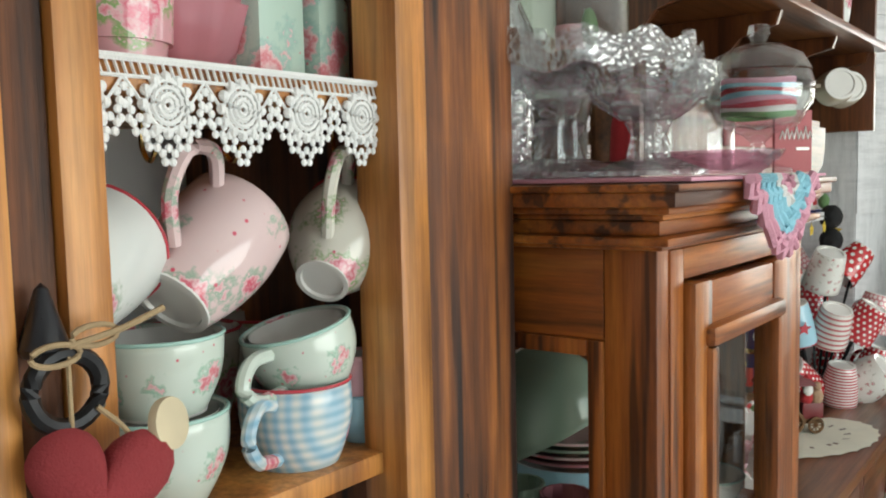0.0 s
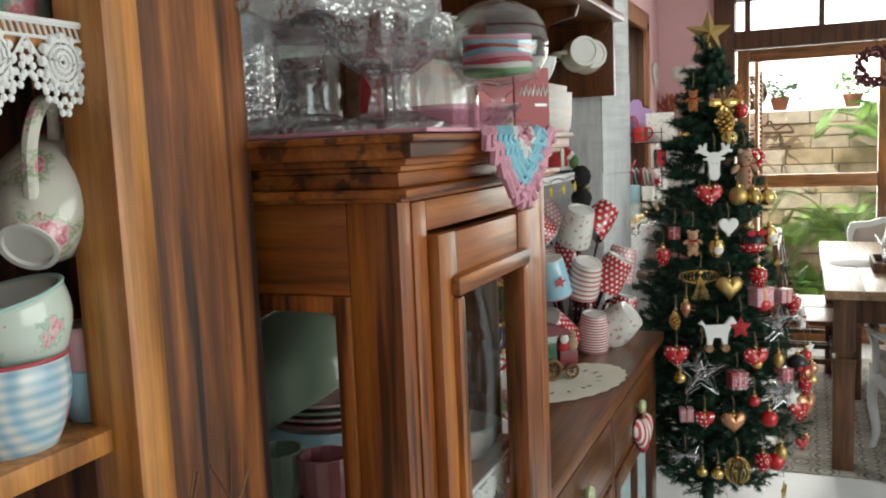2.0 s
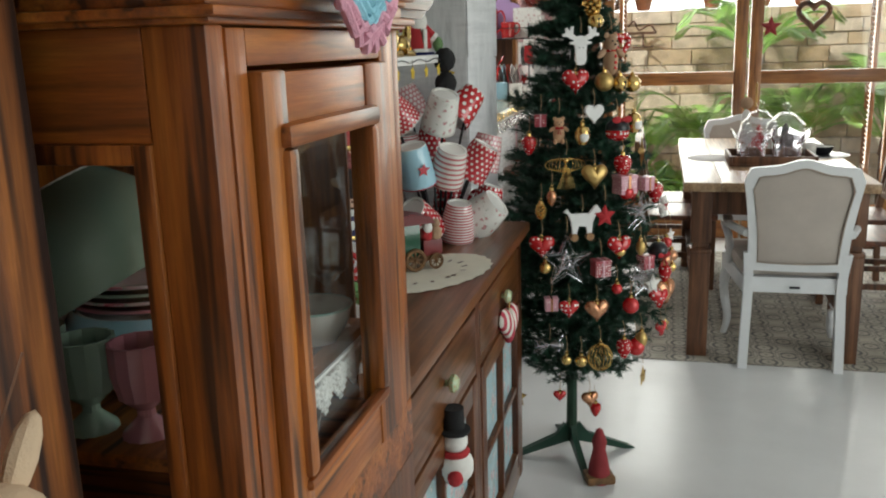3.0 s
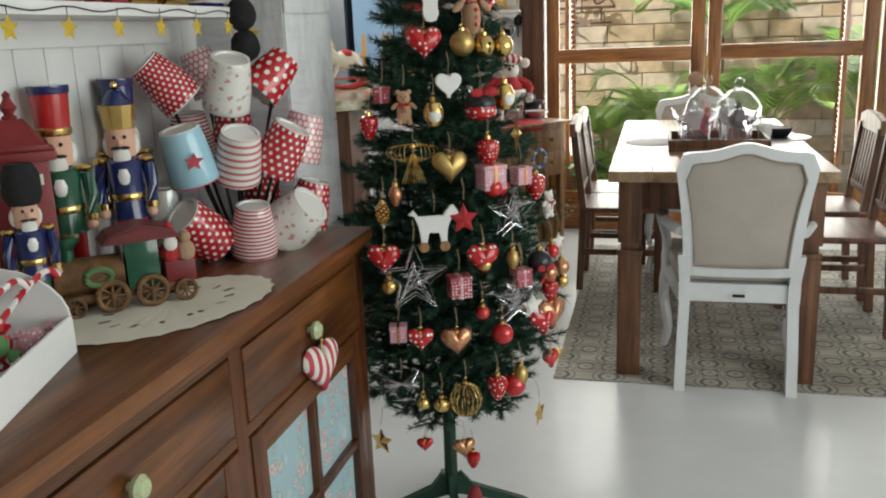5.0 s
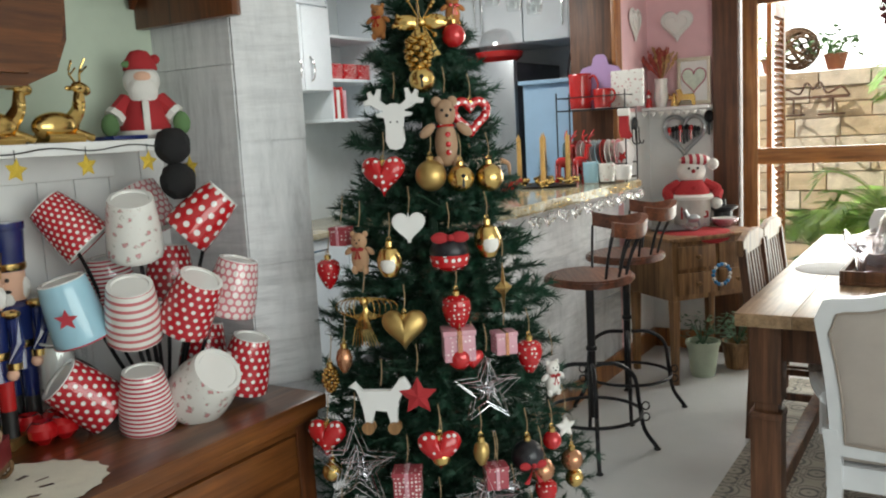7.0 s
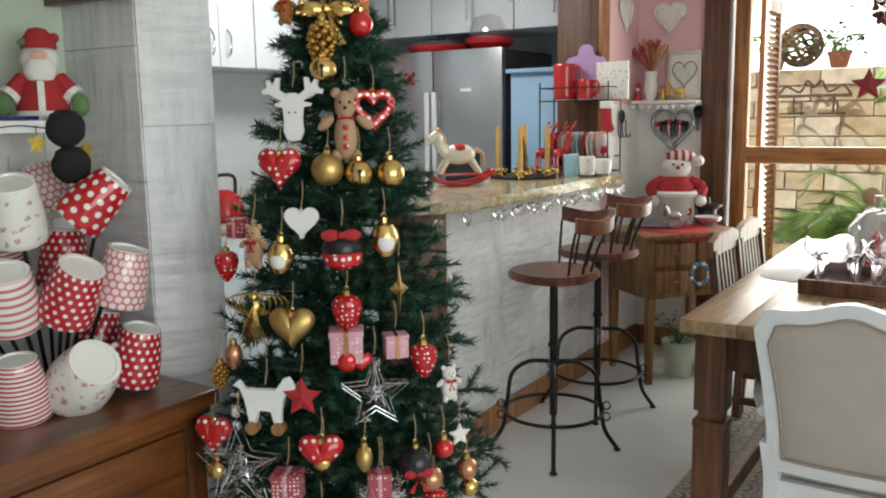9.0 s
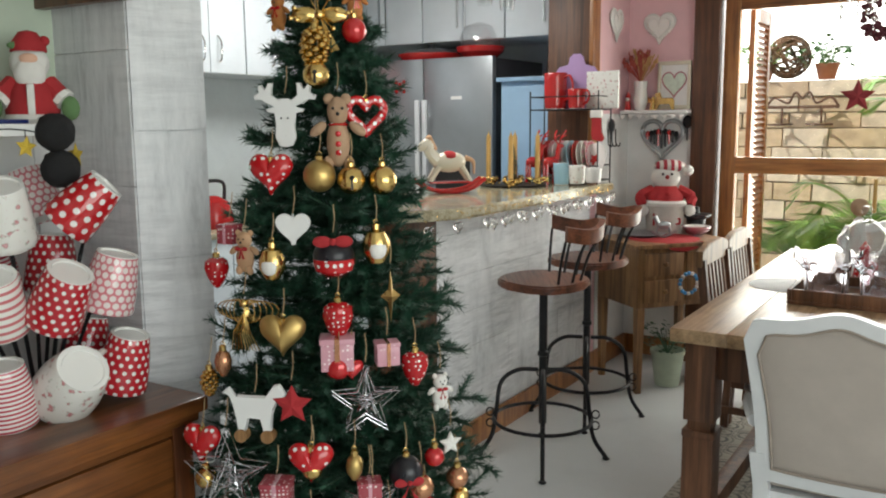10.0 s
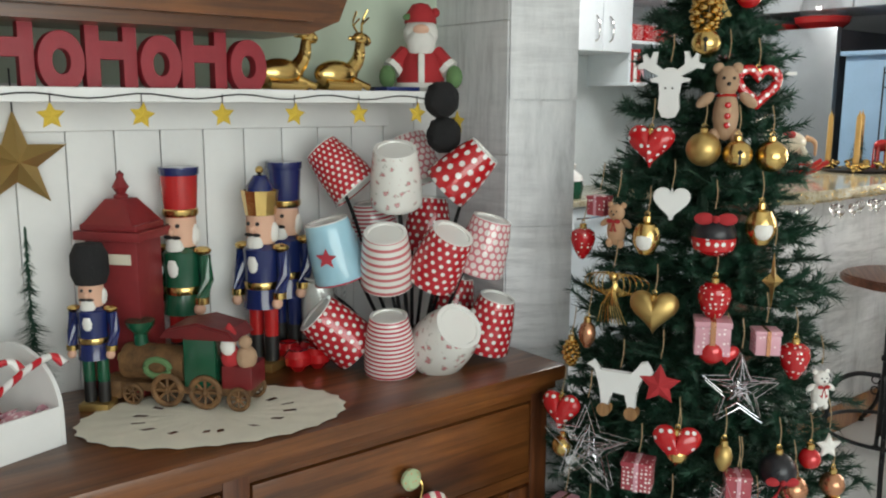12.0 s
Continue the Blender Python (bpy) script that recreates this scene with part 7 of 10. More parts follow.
# ---- on the sideboard ----
def sideboard_things():
    z = 0.93
    # oval doily
    def doily(bm):
        line = []
        for k in range(72):
            a = 2 * math.pi * k / 72
            f = 1 + 0.022 * math.cos(24 * a)
            line.append((0.135 * f * math.cos(a), 0.215 * f * math.sin(a)))
        c = [bm.verts.new((0, 0, 0.003))]
        rows = [[bm.verts.new((x * f, y * f, 0.0025 + 0.0012 * ((i % 2) * 1.0) + 0.0005 * math.sin(k * 1.7))) for k, (x, y) in enumerate(line)] for i, f in enumerate((0.18, 0.36, 0.52, 0.62, 0.78, 0.9, 1.0))]
        for k in range(72):
            bm.faces.new((rows[0][k], rows[0][(k + 1) % 72], c[0]))
        for i, (a, b) in enumerate(zip(rows, rows[1:])):
            for k in range(72):
                if i == 2 and k % 5 == 0:
                    continue
                q = (k + 1) % 72
                bm.faces.new((a[k], a[q], b[q], b[k]))
    solid("doily", "cream oval crocheted doily on the sideboard", "doily", CREAM, doily, (-0.475, 1.995, z), -22)
    nutcracker((-0.7, 2.04, z), 0.4, NUT_G, REDE, "tall", -55, "green-coated nutcracker soldier with a tall red hat")
    nutcracker((-0.66, 2.18, z), 0.395, NUT_B, REDE, "crown", -60, "blue-coated nutcracker king with a gold crown")
    nutcracker((-0.71, 2.258, z), 0.4, NUT_B, NUT_B, "tall_blue", -60, "nutcracker soldier with a tall blue hat")
    nutcracker((-0.63, 1.855, z), 0.285, NUT_B, NUT_G, "fur", -40, "nutcracker guard with a black fur hat")
    mailbox((-0.7, 1.935, z))
    toy_train((-0.565, 1.985, z + 0.002))
    candy_box((-0.543, 1.518, z))
    for k, (x, y) in enumerate(((-0.665, 2.235), (-0.605, 2.222), (-0.6, 2.262), (-0.645, 2.275))):
        a = thing("apple", "small glossy red decorative apple", "apple", (x, y, z), 0, "red apples on the sideboard")
        bm = bmesh.new()
        lathe(bm, [(0, 0.004), (0.012, 0.0), (0.026, 0.014), (0.027, 0.03), (0.018, 0.041), (0.006, 0.038), (0, 0.034)], 18)
        part("fruit", bm, REDG, a)
    # small bottle-brush tree by the wall
    t = thing("bottle_brush_tree", "slim dark green tabletop tree", "tree", (-0.69, 1.775, z))
    bm = bmesh.new()
    lathe(bm, [(0, 0), (0.02, 0), (0.02, 0.012), (0.004, 0.016), (0.004, 0.05), (0, 0.05)], 12)
    part("foot", bm, TABL, t)
    bm = bmesh.new()
    rnd = random.Random(5)
    for k in range(900):
        f = rnd.random()
        a = rnd.uniform(0, 6.28)
        zz = 0.04 + 0.27 * f
        r = (0.05 * (1 - f) + 0.004) * (0.75 + 0.25 * math.cos(zz * 180))
        p = Vector((0, 0, zz))
        q = p + Vector((math.cos(a) * r, math.sin(a) * r, -0.008))
        w = Vector((-math.sin(a), math.cos(a), 0)) * 0.0016
        bm.faces.new([bm.verts.new(p + w), bm.verts.new(p - w), bm.verts.new(q)])
    part("needles", bm, NEEDLE, t, "", False)
    # wall star
    s = thing("barn_star", "large brown metal star hung on the wall", "star", (-0.725, 1.777, 1.343), 90)
    bm = bmesh.new()
    puffy(bm, star_line(0.4), 0.17, 0.05, True)
    part("star", bm, MATGOLD, s, smooth=False)
    bm = bmesh.new()
    tube(bm, [(0, 0, 0.08), (0, 0, 0.15)], 0.0015, 5)
    part("hanger", bm, IRON, s)
    for y, tail in ((2.285, "padded fabric heart hung on the drawer knob"), (1.63, "plush snowman hung on the drawer knob")):
        k = thing("drawer_knob", "green floral ceramic knob of the sideboard drawer", "knob", (-0.342, y, 0.79), 0, "sideboard knobs")
        bm = bmesh.new()
        lathe(bm, [(0, 0.032), (0.013, 0.03), (0.02, 0.022), (0.019, 0.014), (0.008, 0.008), (0.007, 0)], 20, m=Matrix.Rotation(radians(90), 3, "Y"))
        part("knob", bm, KNOB, k)
    h = thing("fabric_heart", "red and white patchwork fabric heart hung on the knob", "ornament", (-0.325, 2.3, 0.7), 78)
    bm = bmesh.new()
    puffy(bm, heart_line(), 0.125, 0.045)
    part("heart", bm, HEARTCLOTH, h)
    bm = bmesh.new()
    tube(bm, curve_pts([(0, 0, 0.03), (0.01, 0.0, 0.07), (0.0, 0.01, 0.095)], 5), 0.002, 5)
    part("loop", bm, GOLD, h)
    n = thing("plush_snowman", "white plush snowman with black hat hung on the knob", "ornament", (-0.325, 1.63, 0.66), 90)
    bm = bmesh.new()
    ball(bm, (0, 0, 0), 0.03, seg=14)
    ball(bm, (0, 0, -0.06), 0.042, seg=14)
    ball(bm, (0.045, 0, -0.04), 0.018, seg=10)
    part("body", bm, WHITEF, n)
    bm = bmesh.new()
    lathe(bm, [(0, 0.075), (0.022, 0.075), (0.024, 0.03), (0.036, 0.026), (0.036, 0.02), (0, 0.02)], 16)
    part("hat", bm, BLACKF, n)
    bm = bmesh.new()
    tube(bm, [(0.026 * math.cos(a), 0.026 * math.sin(a), -0.026) for a in [k * math.pi / 8 for k in range(16)]], 0.008, 6, True)
    ball(bm, (-0.04, -0.01, -0.07), 0.018, seg=8)
    part("scarf", bm, REDF, n)


def nutcracker(at, h, coat, legs, hat, turn, label):
    n = thing("nutcracker", label, "nutcracker", at, turn + 90, "nutcrackers on the sideboard")
    k = h / 0.4
    def add(nm, mt, f):
        bm = bmesh.new()
        f(bm)
        for v in bm.verts:
            v.co *= k
        return part(nm, bm, mt, n)
    add("base", MATGOLD, lambda b: box(b, -0.035, -0.03, 0, 0.035, 0.03, 0.018, 0.003))
    for s in (-1, 1):
        add("boot", DARK, lambda b: lathe(b, [(0, 0), (0.014, 0), (0.014, 0.05), (0, 0.05)], 12, (s * 0.017, 0, 0.018)))
        add("leg", legs, lambda b: lathe(b, [(0, 0), (0.014, 0), (0.015, 0.06), (0, 0.06)], 12, (s * 0.017, 0, 0.068)))
        add("arm", coat, lambda b: tube(b, [(s * 0.045, 0, 0.235), (s * 0.05, 0, 0.19), (s * 0.046, -0.015, 0.15)], 0.012, 10))
        add("cuff", GOLD, lambda b: lathe(b, [(0, 0), (0.0135, 0), (0.0135, 0.012), (0, 0.012)], 12, (s * 0.046, -0.014, 0.147)))
        add("epaulette", GOLD, lambda b: ball(b, (s * 0.042, 0, 0.243), 0.016, 1.1, 1, 0.5, 10))
        add("hand", SKINF, lambda b: ball(b, (s * 0.045, -0.02, 0.138), 0.011, seg=8))
    add("coat", coat, lambda b: lathe(b, [(0, 0.125), (0.038, 0.125), (0.034, 0.16), (0.033, 0.2), (0.036, 0.24), (0.02, 0.252), (0, 0.254)], 20))
    add("belt", GOLD, lambda b: lathe(b, [(0.0345, 0.163), (0.0355, 0.165), (0.0355, 0.175), (0.0345, 0.177)], 20))
    add("shirt", WHITEC, lambda b: ball(b, (0, -0.028, 0.215), 0.014, 1, 0.6, 1.8, 10))
    add("head", SKINF, lambda b: lathe(b, [(0, 0.25), (0.026, 0.25), (0.029, 0.275), (0.027, 0.305), (0, 0.31)], 18))
    add("beard", WHITEF, lambda b: ball(b, (0, -0.022, 0.25), 0.018, 1, 0.6, 1.3, 10))
    for s in (-1, 1):
        add("hair_lock", WHITEF, lambda b: ball(b, (s * 0.026, 0.004, 0.272), 0.012, 0.8, 1, 1.7, 8))
    add("nose", SKINF, lambda b: ball(b, (0, -0.031, 0.28), 0.007, seg=8))
    add("moustache", DARK, lambda b: [ball(b, (s * 0.008, -0.029, 0.269), 0.006, 1.7, 0.6, 0.6, 8) for s in (-1, 1)])
    add("eyes", DARK, lambda b: [ball(b, (s * 0.01, -0.027, 0.29), 0.004, seg=6) for s in (-1, 1)])
    if hat == "fur":
        add("hat", BLACKF, lambda b: lathe(b, [(0, 0.3), (0.034, 0.302), (0.043, 0.325), (0.042, 0.37), (0.03, 0.395), (0, 0.4)], 20))
    elif hat == "crown":
        add("crown", GOLD, lambda b: lathe(b, [(0.029, 0.305), (0.031, 0.32), (0.036, 0.352), (0.033, 0.352), (0.028, 0.32)], 10))
        add("hat", coat, lambda b: lathe(b, [(0.028, 0.33), (0.026, 0.36), (0.012, 0.38), (0, 0.383)], 16))
        add("finial", GOLD, lambda b: ball(b, (0, 0, 0.39), 0.008, seg=8))
    else:
        mt = coat if hat == "tall_blue" else REDE
        add("hat", mt, lambda b: lathe(b, [(0, 0.305), (0.029, 0.305), (0.034, 0.385), (0.0, 0.385)], 20))
        add("hat_band", GOLD, lambda b: lathe(b, [(0.0295, 0.306), (0.032, 0.31), (0.032, 0.318), (0.0297, 0.32)], 20))
        add("hat_top", NUT_B, lambda b: lathe(b, [(0.034, 0.38), (0.036, 0.383), (0.036, 0.395), (0, 0.397)], 20))
    return n


NUT_B = plain("navy_gloss_paint", (0.012, 0.022, 0.11), 0.18, vary=0.1, relief=0.0, coat=0.5)
NUT_G = plain("green_gloss_paint", (0.01, 0.08, 0.04), 0.18, vary=0.1, relief=0.0, coat=0.5)
MAILRED = plain("weathered_dark_red_metal", (0.22, 0.022, 0.025), 0.45, vary=0.25, relief=0.3)
KNOB = dotted("green_floral_knob", (0.42, 0.52, 0.3), (0.6, 0.35, 0.2), 160.0, 0.3)
HEARTCLOTH = banded("red_white_patchwork", (0.72, 0.68, 0.62), (0.5, 0.05, 0.08), 0.022, "x", 0.9)


def mailbox(at):
    m = thing("toy_mailbox", "dark red metal pillar post box ornament", "post box", at, 40)
    m.scale = (0.9, 0.9, 0.92)
    bm = bmesh.new()
    box(bm, -0.055, -0.045, 0, 0.055, 0.045, 0.3, 0.004)
    part("body", bm, MAILRED, m)
    bm = bmesh.new()
    for a, b, c in ((0.07, 0.3, 0.318), (0.06, 0.318, 0.33)):
        box(bm, -a, -a * 0.85, b, a, a * 0.85, c, 0.004)
    r = bmesh.ops.create_cone(bm, cap_ends=True, segments=4, radius1=0.075, radius2=0.03, depth=0.045)
    bmesh.ops.rotate(bm, verts=r["verts"], cent=(0, 0, 0), matrix=Matrix.Rotation(radians(45), 3, "Z"))
    bmesh.ops.translate(bm, verts=r["verts"], vec=(0, 0, 0.352))
    part("roof", bm, MAILRED, m)
    bm = bmesh.new()
    lathe(bm, [(0.012, 0.37), (0.014, 0.38), (0.008, 0.384), (0.016, 0.396), (0.008, 0.41), (0.006, 0.415), (0.008, 0.42), (0, 0.428)], 14)
    part("finial", bm, MAILRED, m)
    bm = bmesh.new()
    box(bm, -0.042, -0.049, 0.255, 0.042, -0.045, 0.275, 0.001)
    part("slot_plate", bm, CREAMC, m, "pale embossed slot plate")


def toy_train(at):
    t = thing("toy_train", "wooden toy train with a santa driver, red roof and green cab", "train", at, 42)
    t.scale = (0.9, 0.9, 0.9)
    def add(nm, mt, f, label=""):
        bm = bmesh.new()
        f(bm)
        return part(nm, bm, mt, t, label)
    W = BARK
    rx = Matrix.Rotation(radians(90), 3, "Y")
    add("boiler", W, lambda b: lathe(b, [(0, -0.07), (0.034, -0.07), (0.036, -0.06), (0.034, 0.05), (0.036, 0.058), (0, 0.058)], 20, (-0.05, 0, 0.075), rx))
    add("chassis", W, lambda b: box(b, -0.13, -0.032, 0.025, 0.14, 0.032, 0.042, 0.004))
    add("cowcatcher", W, lambda b: box(b, -0.165, -0.035, 0.005, -0.115, 0.035, 0.045, 0.012))
    add("chimney", NUT_G, lambda b: lathe(b, [(0.014, 0.1), (0.013, 0.13), (0.026, 0.145), (0.028, 0.155), (0.02, 0.155), (0, 0.15)], 16, (-0.09, 0, 0)))
    add("lamp", GOLD, lambda b: ball(b, (-0.125, 0, 0.08), 0.016, seg=10))
    add("wreath", GREENF, lambda b: tube(b, [(-0.04 + 0.024 * math.cos(a), -0.037, 0.075 + 0.016 * math.sin(a)) for a in [k * math.pi / 8 for k in range(16)]], 0.006, 6, True))
    add("cab", NUT_G, lambda b: box(b, 0.012, -0.036, 0.04, 0.075, 0.036, 0.135, 0.003))
    add("roof", TRAINRED, lambda b: prism(b, [(-0.075, 0), (0.075, 0), (0.06, 0.018), (0, 0.032), (-0.06, 0.018)], 0.095, Matrix.Translation((0.045, 0, 0.135)), 0.004), "dark red arched roof")
    add("tender", TRAINRED, lambda b: box(b, 0.085, -0.034, 0.04, 0.145, 0.034, 0.085, 0.004))
    for x, r in ((-0.02, 0.034), (0.055, 0.034), (-0.09, 0.022), (0.12, 0.024)):
        for s in (-1, 1):
            def wheel(b):
                tube(b, [(x + r * 0.82 * math.cos(a), s * 0.04, r + r * 0.82 * math.sin(a)) for a in [k * math.pi / 10 for k in range(20)]], r * 0.17, 8, True)
                for k in range(4):
                    a = k * math.pi / 4
                    tube(b, [(x + r * 0.8 * math.cos(a), s * 0.04, r + r * 0.8 * math.sin(a)), (x - r * 0.8 * math.cos(a), s * 0.04, r - r * 0.8 * math.sin(a))], r * 0.08, 5)
                ball(b, (x, s * 0.042, r), r * 0.2, seg=8)
            add("wheel", W, wheel)
    for x, mt in ((0.1, REDF), (0.13, TAN)):
        add("rider_body", mt, lambda b: ball(b, (x, -0.02, 0.1), 0.02, 1, 1, 1.2, 10))
        add("rider_head", SKINF if mt is REDF else TAN, lambda b: ball(b, (x, -0.024, 0.13), 0.013, seg=10))
    add("rider_beard", WHITEF, lambda b: ball(b, (0.1, -0.034, 0.122), 0.014, 1, 0.7, 1.2, 10))
    add("rider_hat", REDF, lambda b: lathe(b, [(0.014, 0.138), (0.012, 0.15), (0.002, 0.165), (0, 0.166)], 12, (0.1, -0.024, 0)))


TRAINRED = plain("aged_dark_red_paint", (0.16, 0.012, 0.014), 0.45, vary=0.3)
BARK = plain("rough_brown_resin_wood", (0.17, 0.085, 0.032), 0.7, vary=0.6, scale=40.0, relief=0.6)


def candy_box(at):
    c = thing("candy_box", "white house-shaped display box filled with wrapped sweets and cane ornaments", "box", at, 17.5)
    c.scale = (0.82, 1.35, 0.88)
    def add(nm, mt, f, label=""):
        bm = bmesh.new()
        f(bm)
        return part(nm, bm, mt, c, label)
    add("tray", MATW, lambda b: box(b, -0.14, -0.17, 0, 0.14, 0.165, 0.006))
    arch = [(-0.14, 0.0), (0.14, 0.0), (0.14, 0.06)] + [(0.14 * math.cos(a), 0.06 + 0.1 * math.sin(a)) for a in [k * math.pi / 14 for k in range(1, 14)]] + [(-0.14, 0.06)]
    for y in (-0.17, 0.165):
        add("end_panel", MATW, lambda b: prism(b, arch, 0.005, Matrix.Translation((0, y, 0))))
    add("front_panel", MATW, lambda b: box(b, 0.136, -0.167, 0.006, 0.141, 0.162, 0.07))
    add("back_panel", MATW, lambda b: box(b, -0.141, -0.167, 0.006, -0.136, 0.162, 0.11))
    rnd = random.Random(3)
    mats = (REDDOT, PINKCH, LEAFY, WHITEC, REDE)
    for k in range(34):
        x, y, zz = rnd.uniform(-0.11, 0.11), rnd.uniform(-0.14, 0.135), rnd.uniform(0.02, 0.08)
        m = Matrix.Translation((x, y, zz)) @ Euler((rnd.uniform(0, 3), rnd.uniform(0, 3), rnd.uniform(0, 3))).to_matrix().to_4x4()
        bm = bmesh.new()
        ball(bm, (0, 0, 0), 0.017, 1.5, 1, 0.9, 10)
        for s in (-1, 1):
            lathe(bm, [(0.002, 0), (0.013, 0.014), (0.011, 0.014), (0.001, 0.002)], 8, (s * 0.024, 0, 0), Matrix.Rotation(radians(s * 90), 3, "Y"))
        for v in bm.verts:
            v.co = m @ v.co
        part("sweet", bm, mats[k % 5], c)
    for k in range(3):
        bm = bmesh.new()
        tube(bm, curve_pts([(0.02 * k, 0.02 + 0.05 * k, 0.08), (0.03 * k + 0.02, 0.05 + 0.05 * k, 0.13), (0.03 * k + 0.045, 0.09 + 0.04 * k, 0.15), (0.03 * k + 0.06, 0.1 + 0.04 * k, 0.135)], 6), 0.006, 8)
        part("candy_cane", bm, CANE, c, "red and white candy cane")


CANE = banded("candy_cane_stripes", (0.78, 0.76, 0.74), (0.5, 0.02, 0.03), 0.016, "y")
sideboard_things()


# ---- on the wall shelf ----
def shelf_things():
    z = 1.4635
    def letter(ch, at, h, depth):
        t = thing("wooden_letter", "dark red wooden letter standing on the shelf", "letter", at, 90, "red letters spelling a festive laugh")
        cu = bpy.data.curves.new("letter", "FONT")
        cu.body, cu.size, cu.extrude, cu.bevel_depth, cu.offset = ch, h / 0.7, depth / 2, 0.001, 0.006
        ob = new("glyph", cu)
        me = bpy.data.meshes.new_from_object(ob)
        bpy.data.objects.remove(ob)
        me.materials.clear()
        me.materials.append(REDWOOD)
        g = new("glyph", me)
        g.parent = t
        g.matrix_basis = pose(0, 0, 0, 90, 0, 0) @ Matrix.Diagonal((0.72, 1, 1, 1))
    y = 1.395
    for k in range(5):
        letter("H", (-0.615, y, z), 0.118, 0.022)
        letter("o", (-0.603, y + 0.086, z), 0.118, 0.022)
        y += 0.1545
    for y in (2.218, 2.337):
        d = thing("gold_deer", "gold reclining deer figurine on the shelf", "figurine", (-0.62, y, z), 90, "gold deer")
        bm = bmesh.new()
        ball(bm, (-0.01, 0, 0.03), 0.028, 1.7, 0.8, 0.95, 16)
        tube(bm, curve_pts([(0.02, 0, 0.035), (0.04, 0, 0.06), (0.045, 0, 0.09)], 5), 0.016, 10, taper=0.6)
        ball(bm, (0.05, 0, 0.098), 0.014, 1.5, 0.8, 0.9, 12, Matrix.Rotation(radians(20), 3, "Y"))
        for s in (-1, 1):
            tube(bm, curve_pts([(0.045, s * 0.006, 0.108), (0.04, s * 0.016, 0.128), (0.05, s * 0.02, 0.152)], 4), 0.0022, 6)
            tube(bm, [(0.041, s * 0.015, 0.125), (0.055, s * 0.017, 0.138)], 0.0018, 5)
            ball(bm, (0.036, s * 0.014, 0.1), 0.007, 1.4, 0.5, 0.7, 8)
            tube(bm, [(-0.04, s * 0.018, 0.01), (0.03, s * 0.022, 0.006)], 0.008, 8)
            tube(bm, [(0.02, s * 0.012, 0.02), (0.055, s * 0.015, 0.006)], 0.007, 8)
        part("figure", bm, GOLD, d)
    s = thing("plush_santa", "plush santa in a red coat with green mittens", "doll", (-0.645, 2.548, z), 55)
    s.scale = (0.84, 0.84, 0.84)
    bm = bmesh.new()
    def put(f, mt, nm):
        b = bmesh.new()
        f(b)
        part(nm, b, mt, s)
    bm.free()
    # a plain doll shape
    put(lambda b: (lathe(b, [(0, 0), (0.055, 0.0), (0.06, 0.03), (0.05, 0.075), (0.03, 0.11), (0, 0.115)], 18), [tube(b, [(k * 0.035, 0, 0.095), (k * 0.07, -0.02, 0.055)], 0.022, 8) for k in (-1, 1)]), REDF, "coat")
    put(lambda b: (ball(b, (0, 0, 0.14), 0.042, 1.05, 0.9, 1.0, 14), ball(b, (0, -0.025, 0.115), 0.035, 1, 0.6, 1.1, 12), lathe(b, [(0.058, 0.0), (0.064, 0.01), (0.058, 0.022)], 18), [tube(b, [(k * 0.062, -0.015, 0.062), (k * 0.072, -0.02, 0.052)], 0.026, 8) for k in (-1, 1)], box(b, -0.008, -0.062, 0.02, 0.008, -0.045, 0.09, 0.004)), WHITEF, "trim")
    put(lambda b: ball(b, (0, -0.035, 0.148), 0.016, 1.3, 0.6, 0.8, 10), SKINF, "face")
    for k in (-1, 1):
        put(lambda b: ball(b, (k * 0.082, -0.03, 0.035), 0.024, 0.9, 0.8, 1.2, 10), GREENF, "mitten")
    put(lambda b: (lathe(b, [(0.04, 0.165), (0.038, 0.185), (0.02, 0.21), (0, 0.215)], 14), ball(b, (0.035, -0.01, 0.19), 0.012, seg=8)), REDF, "hat")
    put(lambda b: [ball(b, (-0.03 + 0.012 * k, -0.02, 0.178 + 0.004 * (k % 2)), 0.012, 1.2, 0.7, 0.7, 8) for k in range(3)], GREENF, "holly")
    solid("blue_booklet", "small blue booklet lying on the shelf", "book", NUT_B, lambda b: box(b, -0.03, -0.04, 0, 0.03, 0.04, 0.008, 0.001), (-0.6, 2.45, z))
    p = thing("pompom_hanger", "pair of black plush pompoms hung on the shelf edge", "ornament", (-0.55, 2.53, 1.402))
    for dz, dy in ((0.045, 0.0), (-0.025, 0.006)):
        b = bmesh.new()
        rnd = random.Random(7)
        ball(b, (0, dy, dz), 0.036, 0.9, 1.05, 1.0, 18)
        for v in b.verts:
            v.co += Vector((rnd.uniform(-1, 1), rnd.uniform(-1, 1), rnd.uniform(-1, 1))) * 0.002
        part("pompom", b, BLACKF, p)
    b = bmesh.new()
    puffy(b, star_line(0.5), 0.05, 0.015, True, (0.0, 0.04, -0.0))
    part("star", b, STARY, p, smooth=False)
    # garland of yellow stars
    g = thing("star_garland", "wire garland of yellow felt stars pinned along the shelf", "garland", (-0.556, 0, 1.452))
    b = bmesh.new()
    pts = []
    for k in range(60):
        f = k / 59
        pts.append((0.002, 1.05 + 1.47 * f, 0.004 * math.sin(f * 55) - 0.002))
    tube(b, pts, 0.0013, 5)
    part("wire", b, IRON, g)
